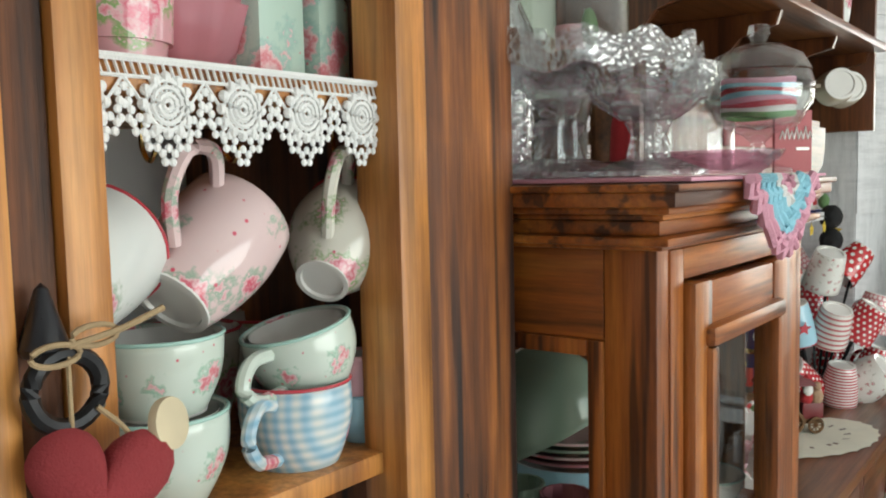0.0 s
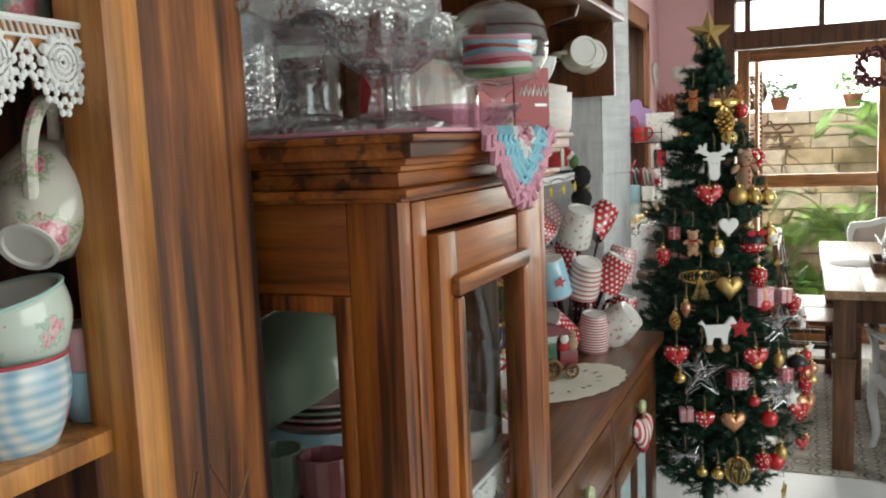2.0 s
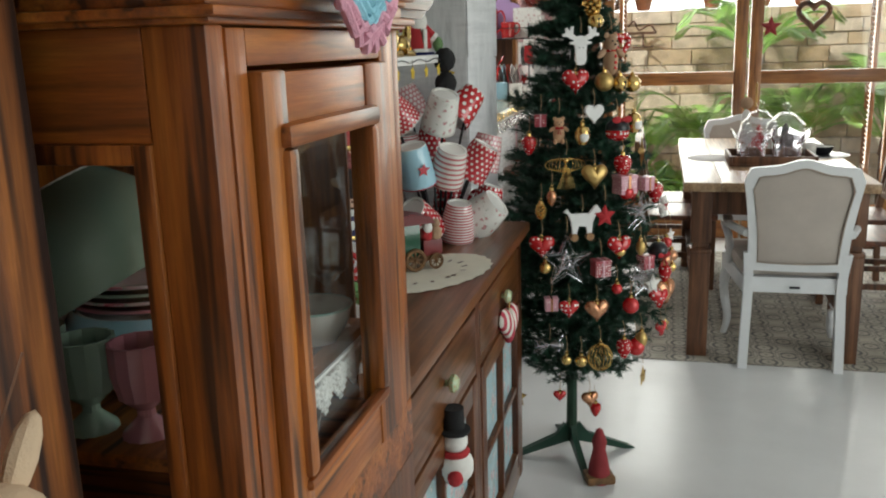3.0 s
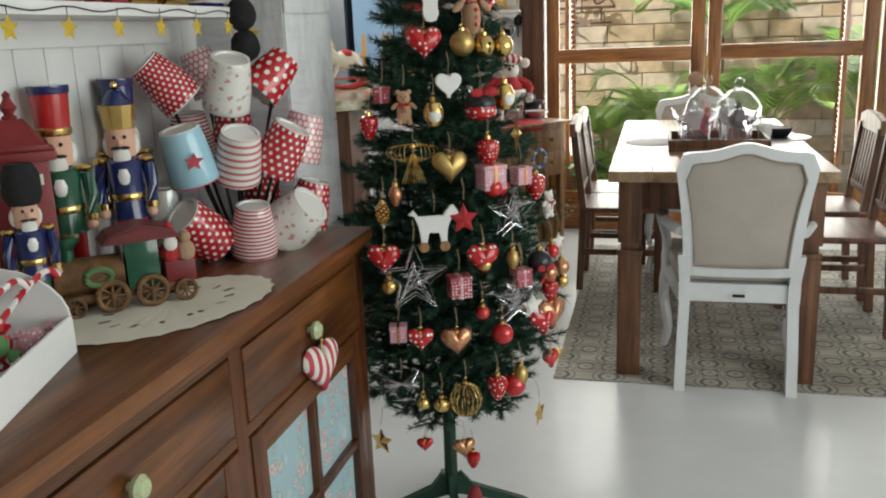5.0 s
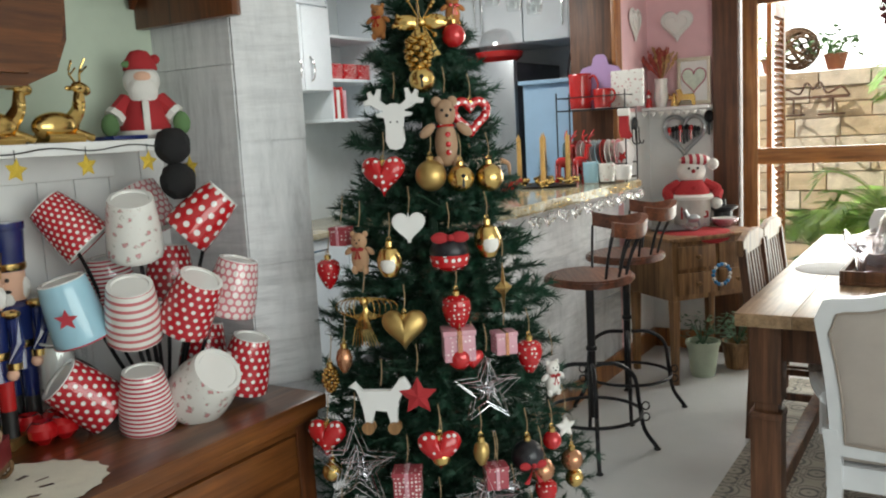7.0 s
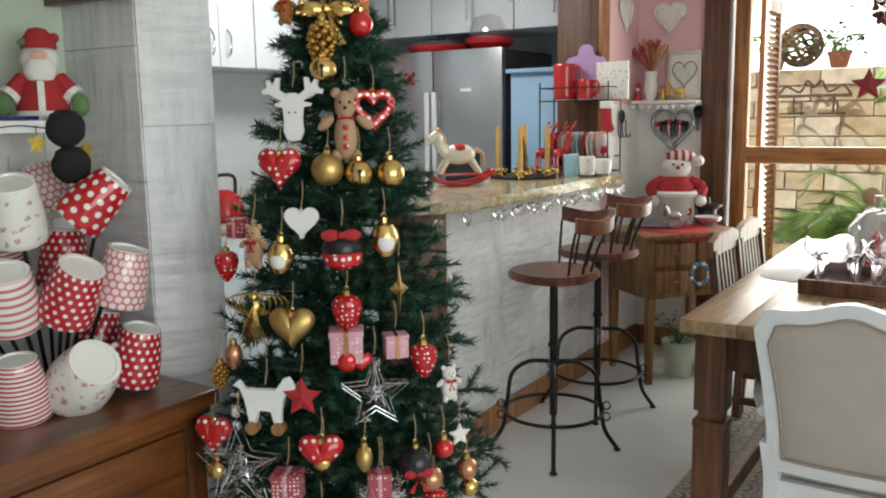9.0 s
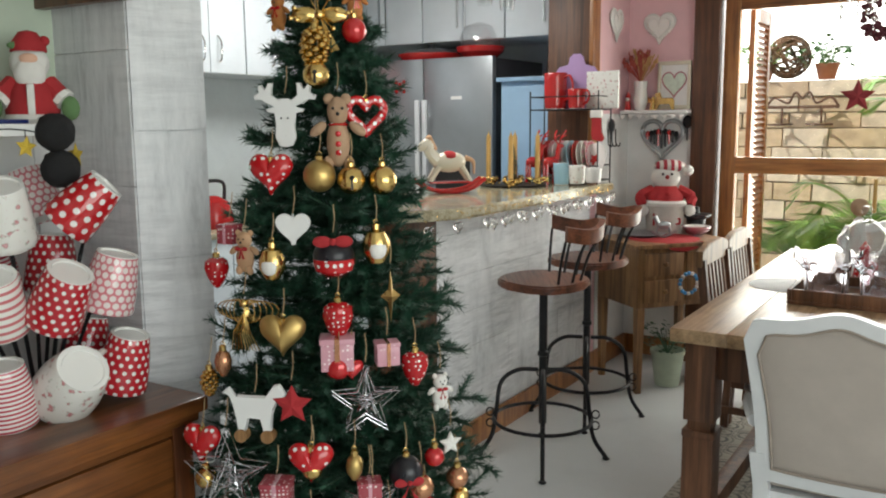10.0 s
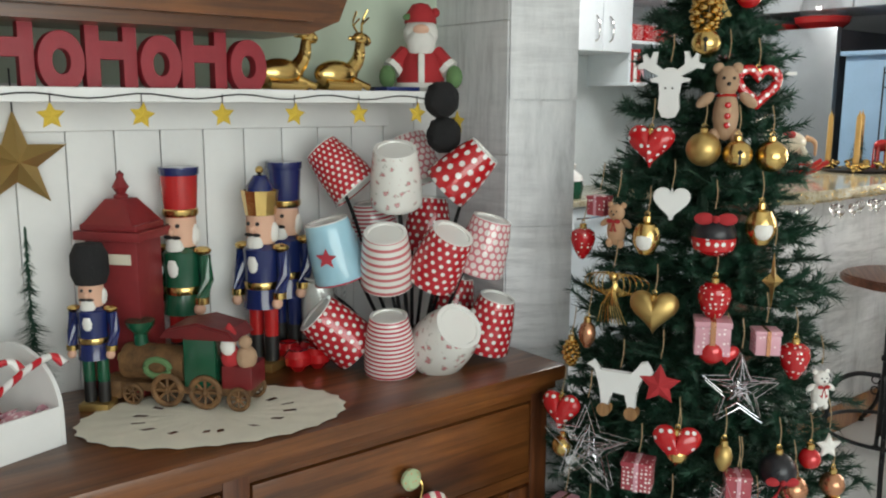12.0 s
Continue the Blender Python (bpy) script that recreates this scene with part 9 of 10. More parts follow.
# ---- pink corner and desk ----
def pink_corner():
    for at, turn, w in (((-0.932, 6.416, 2.01), 90, 0.2), ((-0.75, 6.652, 2.0), 0, 0.19)):
        h = thing("heart_plate", "white scalloped heart-shaped wall plate", "plate", at, turn, "heart plates on the pink wall")
        bm = bmesh.new()
        puffy(bm, heart_line(48), w, 0.03)
        part("plate", bm, WHITEC, h)
        bm = bmesh.new()
        for x, z in heart_line(44):
            ball(bm, (x * w * 0.98, -0.004, z * w * 0.98), 0.0085, 1, 0.7, 1, 6)
        part("beading", bm, WHITEC, h)
        bm = bmesh.new()
        tube(bm, [(x * w * 0.7, -0.013, z * w * 0.7) for x, z in heart_line(40)], 0.004, 6, True)
        part("inner_ring", bm, WHITEC, h)
    s = thing("corner_shelf", "white shelf with small heart bunting on the pink wall", "shelf", (-0.93, 6.5, 1.5))
    bm = bmesh.new()
    box(bm, 0, 0, 0, 0.4, 0.152, 0.02, 0.003)
    part("board", bm, WHITE, s)
    bm = bmesh.new()
    box(bm, 0.0, 0.14, -0.05, 0.4, 0.152, 0.0, 0.002)
    part("rail", bm, WHITE, s)
    for k in range(8):
        bm = bmesh.new()
        puffy(bm, heart_line(16), 0.035, 0.012)
        o = part("bunting_heart", bm, WHITEC, s)
        o.location = (0.02 + 0.05 * k, -0.006, -0.02)
    z = 1.5205
    v = thing("vase", "white patterned vase with dried red grasses", "vase", (-0.83, 6.57, z))
    bm = bmesh.new()
    lathe(bm, [(0, 0), (0.03, 0), (0.045, 0.06), (0.036, 0.12), (0.04, 0.17), (0.034, 0.17), (0, 0.15)], 20)
    part("vase", bm, WHITEC, v)
    rnd = random.Random(6)
    for mt, lo, hi, sign in ((DRYRED, 0, 40, -1), (DRYTAN, 0, 26, 1)):
        bm = bmesh.new()
        for k in range(hi):
            a = rnd.uniform(-0.5, 0.5) + sign * 0.25
            L = rnd.uniform(0.12, 0.2)
            p = Vector((0, 0, 0.16))
            q = p + Vector((math.sin(a) * L, rnd.uniform(-0.04, 0.03), math.cos(a) * L))
            tube(bm, [p, (p + q) / 2 + Vector((0.004, 0, 0)), q], 0.0016, 4)
            for j in range(5):
                ball(bm, q - (q - p) * 0.09 * j + Vector((rnd.uniform(-1, 1), 0, rnd.uniform(-1, 1))) * 0.005, 0.005, 1, 1, 2, 5)
        part("grass_tuft", bm, mt, v, "dried grasses")
    f = thing("heart_picture", "white framed picture with a heart mount", "picture", (-0.645, 6.63, z + 0.005), 0)
    for b in ((-0.1, -0.012, 0, 0.1, 0.01, 0.022), (-0.1, -0.012, 0.258, 0.1, 0.01, 0.28), (-0.1, -0.012, 0.022, -0.08, 0.01, 0.258), (0.08, -0.012, 0.022, 0.1, 0.01, 0.258)):
        bm = bmesh.new()
        box(bm, *b, bevel=0.003)
        part("frame_bar", bm, CREAMC, f)
    bm = bmesh.new()
    box(bm, -0.08, -0.002, 0.022, 0.08, 0.004, 0.258)
    part("mount", bm, MATW, f)
    bm = bmesh.new()
    prism(bm, [(x * 0.14, q * 0.16 + 0.14) for x, q in heart_line()], 0.003, Matrix.Translation((0, -0.004, 0)))
    part("heart_opening", bm, PALEMINT, f)
    bm = bmesh.new()
    tube(bm, [(x * 0.145, -0.006, q * 0.165 + 0.14) for x, q in heart_line(40)], 0.004, 6, True)
    part("heart_edge", bm, ROSEC, f)
    for nm, lab, x, mt, hh in (("santa_figure", "small red santa figure on the corner shelf", -0.9, REDE, 0.11), ("gold_angel", "small gold angel figure on the corner shelf", -0.745, GOLD, 0.08)):
        t = thing(nm, lab, "figurine", (x, 6.55, z))
        bm = bmesh.new()
        lathe(bm, [(0, 0), (0.022, 0), (0.014, hh * 0.5), (0.012, hh * 0.6), (0.016, hh * 0.75), (0.004, hh), (0, hh)], 14)
        part("body", bm, mt, t)
        bm = bmesh.new()
        if mt is GOLD:
            for s2 in (-1, 1):
                prism(bm, [(0, hh * 0.5), (s2 * 0.035, hh * 1.0), (s2 * 0.03, hh * 0.5)], 0.004)
        else:
            ball(bm, (0, -0.01, hh * 0.6), 0.012, seg=8)
        part("wings" if mt is GOLD else "beard", bm, GOLD if mt is GOLD else WHITEF, t)
    h = thing("gold_horse", "small gold horse on the corner shelf", "figurine", (-0.67, 6.54, z))
    bm = bmesh.new()
    prism(bm, [(-0.06, 0.0), (-0.045, 0.0), (-0.035, 0.035), (0.03, 0.035), (0.04, 0.0), (0.055, 0.0), (0.055, 0.05), (0.045, 0.07), (-0.02, 0.065), (-0.03, 0.1), (-0.06, 0.095), (-0.055, 0.08), (-0.045, 0.05)], 0.02, None, 0.003)
    part("horse", bm, GOLD, h)
    # heart wall mirror-rack and key hooks below
    w = thing("heart_basket", "heart-shaped wire tray with dark utensils hung on the wall", "wall decor", (-0.71, 6.645, 1.34))
    bm = bmesh.new()
    tube(bm, [(x * 0.25, -0.01, q * 0.26) for x, q in heart_line(44)], 0.014, 8, True)
    part("rim", bm, STEEL, w)
    for k in range(9):
        x = -0.09 + 0.022 * k
        bm = bmesh.new()
        tube(bm, [(x, -0.015, 0.06 - abs(x) * 0.2), (x, -0.015, -0.05 + abs(x) * 0.6)], 0.007, 6)
        ball(bm, (x, -0.015, 0.055 - abs(x) * 0.2), 0.014, 1, 0.6, 1.4, 8)
        part("utensil", bm, IRON if k % 3 else REDE, w)
    k = thing("key_hooks", "black iron hook with hanging keys", "hook", (-0.56, 6.645, 1.4))
    bm = bmesh.new()
    ball(bm, (0, -0.01, 0.05), 0.03, 1, 0.5, 1.3, 10)
    tube(bm, [(0, -0.01, 0.05), (0, -0.01, -0.06)], 0.005, 6)
    part("hook", bm, IRON, k)
    k = thing("iron_hooks", "black iron leaf hook rack beside the bar", "hook", (-0.93, 6.35, 1.33), 90)
    bm = bmesh.new()
    for j in range(3):
        tube(bm, curve_pts([(-0.06 + 0.06 * j, -0.01, 0.08), (-0.06 + 0.06 * j, -0.012, 0), (-0.06 + 0.06 * j, -0.03, -0.02), (-0.06 + 0.06 * j, -0.04, 0.0)], 4), 0.004, 6)
    ball(bm, (0, -0.008, 0.1), 0.04, 1.2, 0.3, 1, 8)
    part("hooks", bm, IRON, k)
    # desk top: snowman, doily, dishes
    z = 0.8155
    solid("red_doily", "red crocheted doily hanging over the desk edge", "doily", REDF, lambda bm: (lathe(bm, [(0, 0.003), (0.19, 0.003), (0.2, 0.0), (0, 0.0005)], 40), prism(bm, [(-0.12, 0.002), (0.12, 0.002), (0.08, -0.035), (0.0, -0.05), (-0.08, -0.035)], 0.004, Matrix.Translation((0.0, -0.2, 0.0)))), (-0.53, 6.14, z), 52)
    s = thing("snowman_doll", "plush snowman in red coat and striped hat", "doll", (-0.6, 6.38, z), 25)
    def add(nm, mt, f, label=""):
        bm = bmesh.new()
        f(bm)
        return part(nm, bm, mt, s, label)
    add("pot", CREAMFELT2, lambda b: lathe(b, [(0, 0), (0.1, 0), (0.115, 0.16), (0.1, 0.17), (0, 0.17)], 24))
    add("coat", REDF, lambda b: (lathe(b, [(0.11, 0.17), (0.1, 0.22), (0.06, 0.27), (0, 0.28)], 20), [tube(b, curve_pts([(q * 0.07, 0, 0.25), (q * 0.14, -0.02, 0.21), (q * 0.13, -0.05, 0.16)], 5), 0.032, 8) for q in (-1, 1)]))
    add("trim", WHITEF, lambda b: (tube(b, [(0.115 * math.cos(a), 0.115 * math.sin(a), 0.175) for a in [k * math.pi / 10 for k in range(20)]], 0.018, 6, True), ball(b, (0, 0, 0.32), 0.075, 1.1, 0.95, 0.95, 16), [ball(b, (q * 0.13, -0.055, 0.135), 0.035, seg=10) for q in (-1, 1)], ball(b, (0.12, -0.02, 0.36), 0.033, seg=10)))
    add("hat", HATSTR, lambda b: ball(b, (0.02, 0, 0.385), 0.075, 1.2, 0.9, 0.5, 16))
    add("nose", REDF, lambda b: (ball(b, (0, -0.075, 0.325), 0.012, seg=8), ball(b, (0, -0.1, 0.235), 0.014, 1, 0.5, 1, 8)))
    add("eyes", DARK, lambda b: [ball(b, (q * 0.025, -0.07, 0.342), 0.008, seg=6) for q in (-1, 1)])
    def letter_n(b):
        for x0, z0, x1, z1 in ((-0.07, 0.05, -0.07, 0.12), (-0.07, 0.12, -0.03, 0.05), (-0.03, 0.05, -0.03, 0.12), (0.05, 0.06, 0.05, 0.12), (0.05, 0.06, 0.075, 0.06), (0.075, 0.06, 0.075, 0.09), (0.05, 0.09, 0.075, 0.09)):
            tube(b, [(x0, -0.105 + abs(x0) * 0.35, z0), (x1, -0.105 + abs(x1) * 0.35, z1)], 0.006, 6)
    add("letters", REDF, letter_n, "red stitched letters")
    p = thing("black_stand", "small black cast-iron tiered pot on the desk", "pot", (-0.44, 6.46, z))
    bm = bmesh.new()
    lathe(bm, [(0, 0), (0.06, 0), (0.05, 0.02), (0.055, 0.08), (0.085, 0.1), (0.085, 0.11), (0.02, 0.115), (0.015, 0.15), (0, 0.155)], 24)
    part("pot", bm, BLACKG, p)
    cup("pale pink glass bowl on the desk", (-0.4, 6.33, z + 0.03), (0, 0, -1), PINKGLASS, r0=0.04, r1=0.08, h=0.05, handle=0, name="bowl")
    solid("black_tray", "round black and silver tray on the desk", "tray", STEEL, lambda bm: lathe(bm, [(0, 0), (0.11, 0), (0.13, 0.012), (0.12, 0.012), (0, 0.004)], 28), (-0.66, 6.18, z + 0.004))
    r = thing("mini_horse", "tiny pewter rocking horse on the desk", "figurine", (-0.52, 6.12, z + 0.004), 30)
    bm = bmesh.new()
    ball(bm, (0, 0, 0.07), 0.025, 1.6, 0.8, 1, 10)
    tube(bm, [(-0.03, 0, 0.08), (-0.05, 0, 0.12)], 0.014, 8)
    tube(bm, curve_pts([(-0.07, 0, 0.04), (0, 0, 0.006), (0.07, 0, 0.04)], 5), 0.007, 6)
    for x in (-0.03, 0.03):
        tube(bm, [(x, 0, 0.06), (x * 1.3, 0, 0.018)], 0.008, 6)
    part("horse", bm, STEEL, r)
    b = thing("bead_wreath", "blue bead ring hung on the desk drawer", "wreath", (-0.35, 6.02, 0.6), 52)
    for k in range(16):
        a = k * math.pi / 8
        bm = bmesh.new()
        ball(bm, (0.055 * math.cos(a), -0.012, 0.055 * math.sin(a)), 0.011, seg=8)
        part("bead", bm, BLUEB if k % 3 else WHITEC, b)
    # potted plants below
    for at, mt, hh, seed in (((-0.47, 6.1, 0), PALEGREEN, 0.2, 1), ((-0.33, 6.32, 0), DESKW, 0.16, 2)):
        p = thing("potted_plant", "leafy grey-green houseplant in a pale pot on the floor", "plant", at)
        bm = bmesh.new()
        lathe(bm, [(0, 0), (0.065, 0), (0.09, hh * 0.9), (0.096, hh * 0.9), (0.096, hh), (0.085, hh), (0.07, 0.02), (0, 0.02)], 24)
        part("pot", bm, mt, p)
        leaves(p, LEAFG, seed, hh, 150, 0.16, 0.2, 0.035)


def leaves(parent, mt, seed, base, count, spread, height, size):
    rnd = random.Random(seed)
    bm = bmesh.new()
    for k in range(count):
        a, f = rnd.uniform(0, 6.28), rnd.random()
        r = spread * math.sqrt(rnd.random())
        c = Vector((r * math.cos(a), r * math.sin(a), base + height * f * (1 - 0.5 * r / spread)))
        d = Vector((math.cos(a + rnd.uniform(-1, 1)), math.sin(a + rnd.uniform(-1, 1)), rnd.uniform(-0.4, 0.6))).normalized()
        s = d.cross(Vector((0, 0, 1))).normalized() * size * 0.32
        L = size * rnd.uniform(0.7, 1.3)
        v = [bm.verts.new(c), bm.verts.new(c + d * L * 0.5 + s), bm.verts.new(c + d * L), bm.verts.new(c + d * L * 0.5 - s)]
        bm.faces.new(v)
    for k in range(12):
        a = k * 0.52
        tube(bm, [(0, 0, base - 0.03), (spread * 0.4 * math.cos(a), spread * 0.4 * math.sin(a), base + height * 0.5)], 0.003, 4)
    part("foliage", bm, mt, parent, "", False)


DRYRED = plain("dried_red_grass", (0.4, 0.08, 0.06), 0.9, vary=0.3)
DRYTAN = plain("dried_tan_grass", (0.5, 0.3, 0.13), 0.9, vary=0.3)
PALEMINT = plain("pale_mint_print", (0.62, 0.72, 0.62), 0.6, vary=0.2, scale=30.0)
CREAMFELT2 = plain("grey_felt", (0.55, 0.52, 0.48), 0.9, relief=0.5, fine=400.0)
HATSTR = banded("red_white_striped_knit", (0.74, 0.7, 0.66), (0.4, 0.03, 0.05), 0.04, "x", 0.9)
BLUEB = plain("blue_beads", (0.1, 0.35, 0.7), 0.25, relief=0.0)
PALEGREEN = plain("pale_green_pot", (0.5, 0.58, 0.45), 0.5)
pink_corner()


# ---- on and over the table ----
def table_things():
    z = 0.849
    t = thing("wooden_tray", "dark wooden tray of pressed glass on the table", "tray", (0.62, 4.68, z))
    for b in ((-0.2, -0.16, 0, 0.22, 0.2, 0.012), (-0.2, -0.16, 0.012, -0.185, 0.2, 0.05), (0.205, -0.16, 0.012, 0.22, 0.2, 0.05), (-0.185, -0.16, 0.012, 0.205, -0.145, 0.05), (-0.185, 0.185, 0.012, 0.205, 0.2, 0.05)):
        bm = bmesh.new()
        box(bm, *b, bevel=0.003)
        part("board", bm, TABL, t)
    for x, y in ((0.53, 4.6), (0.7, 4.6)):
        def vase(bm):
            r = bmesh.ops.create_grid(bm, x_segments=1, y_segments=1, size=0.001)
            bmesh.ops.delete(bm, geom=r["verts"], context="VERTS")
            vs = lathe(bm, [(0, 0), (0.06, 0), (0.068, 0.05), (0.07, 0.1), (0.085, 0.135), (0.105, 0.155), (0.1, 0.156), (0.08, 0.135), (0.062, 0.1), (0.058, 0.012), (0, 0.01)], 40)
            for v in vs:
                a = math.atan2(v.co.y, v.co.x)
                f = (1 / max(abs(math.cos(a)), abs(math.sin(a)))) ** 0.6
                if v.co.z < 0.12:
                    f *= 1 + 0.025 * math.cos(24 * a)
                v.co.x *= f
                v.co.y *= f
                if v.co.z > 0.13:
                    v.co.z += 0.016 * math.cos(4 * a)
        solid("glass_vase", "square pressed-glass vase with a wavy rim", "vase", GLASSL, vase, (x, y, z + 0.0125), group="pressed glass vases")
    for x, y, r, h, mt in ((0.6, 4.98, 0.105, 0.25, REDDOT), (0.75, 5.08, 0.11, 0.23, DARK)):
        c = thing("glass_cloche", "clear glass cloche over Christmas figures on a plate", "cloche", (x, y, z), 0, "cloches on the table")
        bm = bmesh.new()
        lathe(bm, [(0, 0), (0.08, 0), (0.13, 0.012), (0.13, 0.016), (0, 0.01)], 30)
        part("plate", bm, STEEL, c)
        bm = bmesh.new()
        lathe(bm, [(0, h - 0.003), (r * 0.4, h - 0.02), (r * 0.85, h * 0.7), (r - 0.003, h * 0.45), (r - 0.003, 0.017), (r, 0.017), (r, h * 0.45), (r * 0.88, h * 0.72), (r * 0.42, h - 0.015), (r * 0.12, h), (r * 0.1, h + 0.01), (r * 0.2, h + 0.03), (r * 0.12, h + 0.045), (0, h + 0.047)], 32)
        part("dome", bm, THIN, c)
        bm = bmesh.new()
        lathe(bm, [(0, 0.012), (0.04, 0.012), (0.03, 0.08), (0.015, 0.12), (0.02, 0.14), (0, 0.17)], 16)
        ball(bm, (0.03, 0.01, 0.06), 0.025, seg=8)
        part("figure", bm, mt, c)
    a = thing("angel_figure", "straw-haired angel figure with a taper behind the cloches", "figurine", (0.55, 5.2, z))
    bm = bmesh.new()
    lathe(bm, [(0, 0), (0.06, 0), (0.03, 0.15), (0.02, 0.22), (0, 0.24)], 16)
    part("dress", bm, WHITEF, a)
    bm = bmesh.new()
    ball(bm, (0, 0, 0.27), 0.035, seg=12)
    part("head", bm, TAN, a)
    bm = bmesh.new()
    lathe(bm, [(0, 0.25), (0.008, 0.25), (0.007, 0.38), (0, 0.385)], 10, (0.05, 0, 0))
    part("taper", bm, TAPER, a)
    for x, y, mt, lab, r in ((0.36, 4.86, LACE, "white lace place mat on the table", 0.13), (0.93, 5.0, BLACKG, "black place mat with a dark dish", 0.14), (0.88, 5.45, LACE, "white lace place mat on the table", 0.13)):
        solid("place_mat", lab, "place mat", mt, lambda bm: lathe(bm, [(0, 0.003), (r, 0.003), (r + 0.006, 0.0), (0, 0.0)], 36), (x, y, z), group="place mats")
    cup("small black dish on the place mat", (0.93, 5.0, z + 0.025), (0, 0, -1), BLACKG, r0=0.04, r1=0.06, h=0.04, handle=0, name="dish")
    cup("white cup on the lace mat", (0.85, 4.88, z + 0.04), (0, 0, -1), WHITEC, r0=0.03, r1=0.035, h=0.07, name="cup")
    # chandelier strands, wreath and star hanging over the table
    h = thing("crystal_chandelier", "hanging crystal strands below the ceiling", "chandelier", (0.6, 4.6, 2.8))
    bm = bmesh.new()
    tube(bm, [(0, 0, 0), (0, 0, -0.6)], 0.006, 8)
    part("rod", bm, IRON, h)
    bm = bmesh.new()
    tube(bm, [(0.08 * math.cos(a), 0.08 * math.sin(a), -0.6) for a in [k * math.pi / 10 for k in range(20)]], 0.006, 6, True)
    for a in (0, 2.1, 4.2):
        tube(bm, [(0, 0, -0.58), (0.08 * math.cos(a), 0.08 * math.sin(a), -0.6)], 0.004, 6)
    part("ring", bm, IRON, h)
    for k in range(9):
        a = k * 0.7
        x, y = 0.08 * math.cos(a), 0.08 * math.sin(a)
        bm = bmesh.new()
        for j in range(13):
            q = bmesh.ops.create_icosphere(bm, subdivisions=1, radius=0.011)
            bmesh.ops.translate(bm, verts=q["verts"], vec=(x, y, -0.62 - 0.032 * j - 0.01 * (k % 3)))
        tube(bm, [(x, y, -0.6), (x, y, -1.04 - 0.01 * (k % 3))], 0.001, 4)
        part("strand", bm, CRYST, h, "strand of clear crystal drops", False)
    w = thing("berry_wreath", "dark red berry wreath hung over the table", "wreath", (0.52, 6.2, 1.955))
    rnd = random.Random(21)
    bm = bmesh.new()
    for k in range(210):
        a = rnd.uniform(0, 6.28)
        r = 0.1 + rnd.uniform(-0.035, 0.035)
        ball(bm, (r * math.cos(a), rnd.uniform(-0.03, 0.03), r * math.sin(a)), rnd.uniform(0.009, 0.017), seg=6)
    part("berry_ring", bm, BERRY, w)
    bm = bmesh.new()
    tube(bm, [(0, 0, 0.1), (0.0, 0, 0.845)], 0.0015, 5)
    part("cord", bm, IRON, w)
    s = thing("red_star", "dark red felt star hung below the crystals", "ornament", (0.59, 4.59, 1.53), 10)
    bm = bmesh.new()
    puffy(bm, star_line(0.45), 0.11, 0.03, True)
    part("star", bm, REDHEART, s, smooth=False)
    bm = bmesh.new()
    tube(bm, [(0, 0, 0.05), (0.01, 0, 1.27)], 0.001, 5)
    part("cord", bm, IRON, s)
    s = thing("twig_heart", "brown twig heart hung in the window", "ornament", (1.07, 6.5, 1.61))
    bm = bmesh.new()
    tube(bm, [(x * 0.2, 0, q * 0.2) for x, q in heart_line(36)], 0.02, 8, True)
    part("heart", bm, TABL, s)
    bm = bmesh.new()
    tube(bm, [(0, 0, 0.06), (0, 0.09, 0.66)], 0.0015, 5)
    part("cord", bm, IRON, s)


GLASSL = glass("pressed_glass", (0.97, 0.95, 1.0), 0.05)
CRYST = glass("crystal", (1, 1, 1))
BERRY = plain("dark_red_berries", (0.12, 0.015, 0.025), 0.45, vary=0.4)
table_things()


# ---- under the tree ----
def floor_figures():
    d = thing("nativity_figure", "brown and red carved figure on the tree stand", "figurine", (-0.09, 2.73, 0), 20)
    bm = bmesh.new()
    lathe(bm, [(0, 0), (0.04, 0), (0.035, 0.06), (0.022, 0.12), (0.026, 0.15), (0.012, 0.19), (0, 0.2)], 16)
    part("figure", bm, REDHEART, d)
    bm = bmesh.new()
    box(bm, -0.05, -0.04, 0, 0.05, 0.04, 0.03, 0.01)
    part("base", bm, BARK, d)


floor_figures()


# ---- garden ----
def backdrop():
    m, n, l, b = principled("bright_overcast_distance")
    e = n.new("ShaderNodeEmission")
    e.inputs[0].default_value, e.inputs[1].default_value = (1, 0.99, 0.96, 1), 4.0
    l.new(e.outputs[0], n["Material Output"].inputs[0])
    ob = structure("backdrop", m, (-14, 14.0, 0.5, 18, 14.05, 9), label="bright hazy sky beyond the garden wall", category="sky")


backdrop()


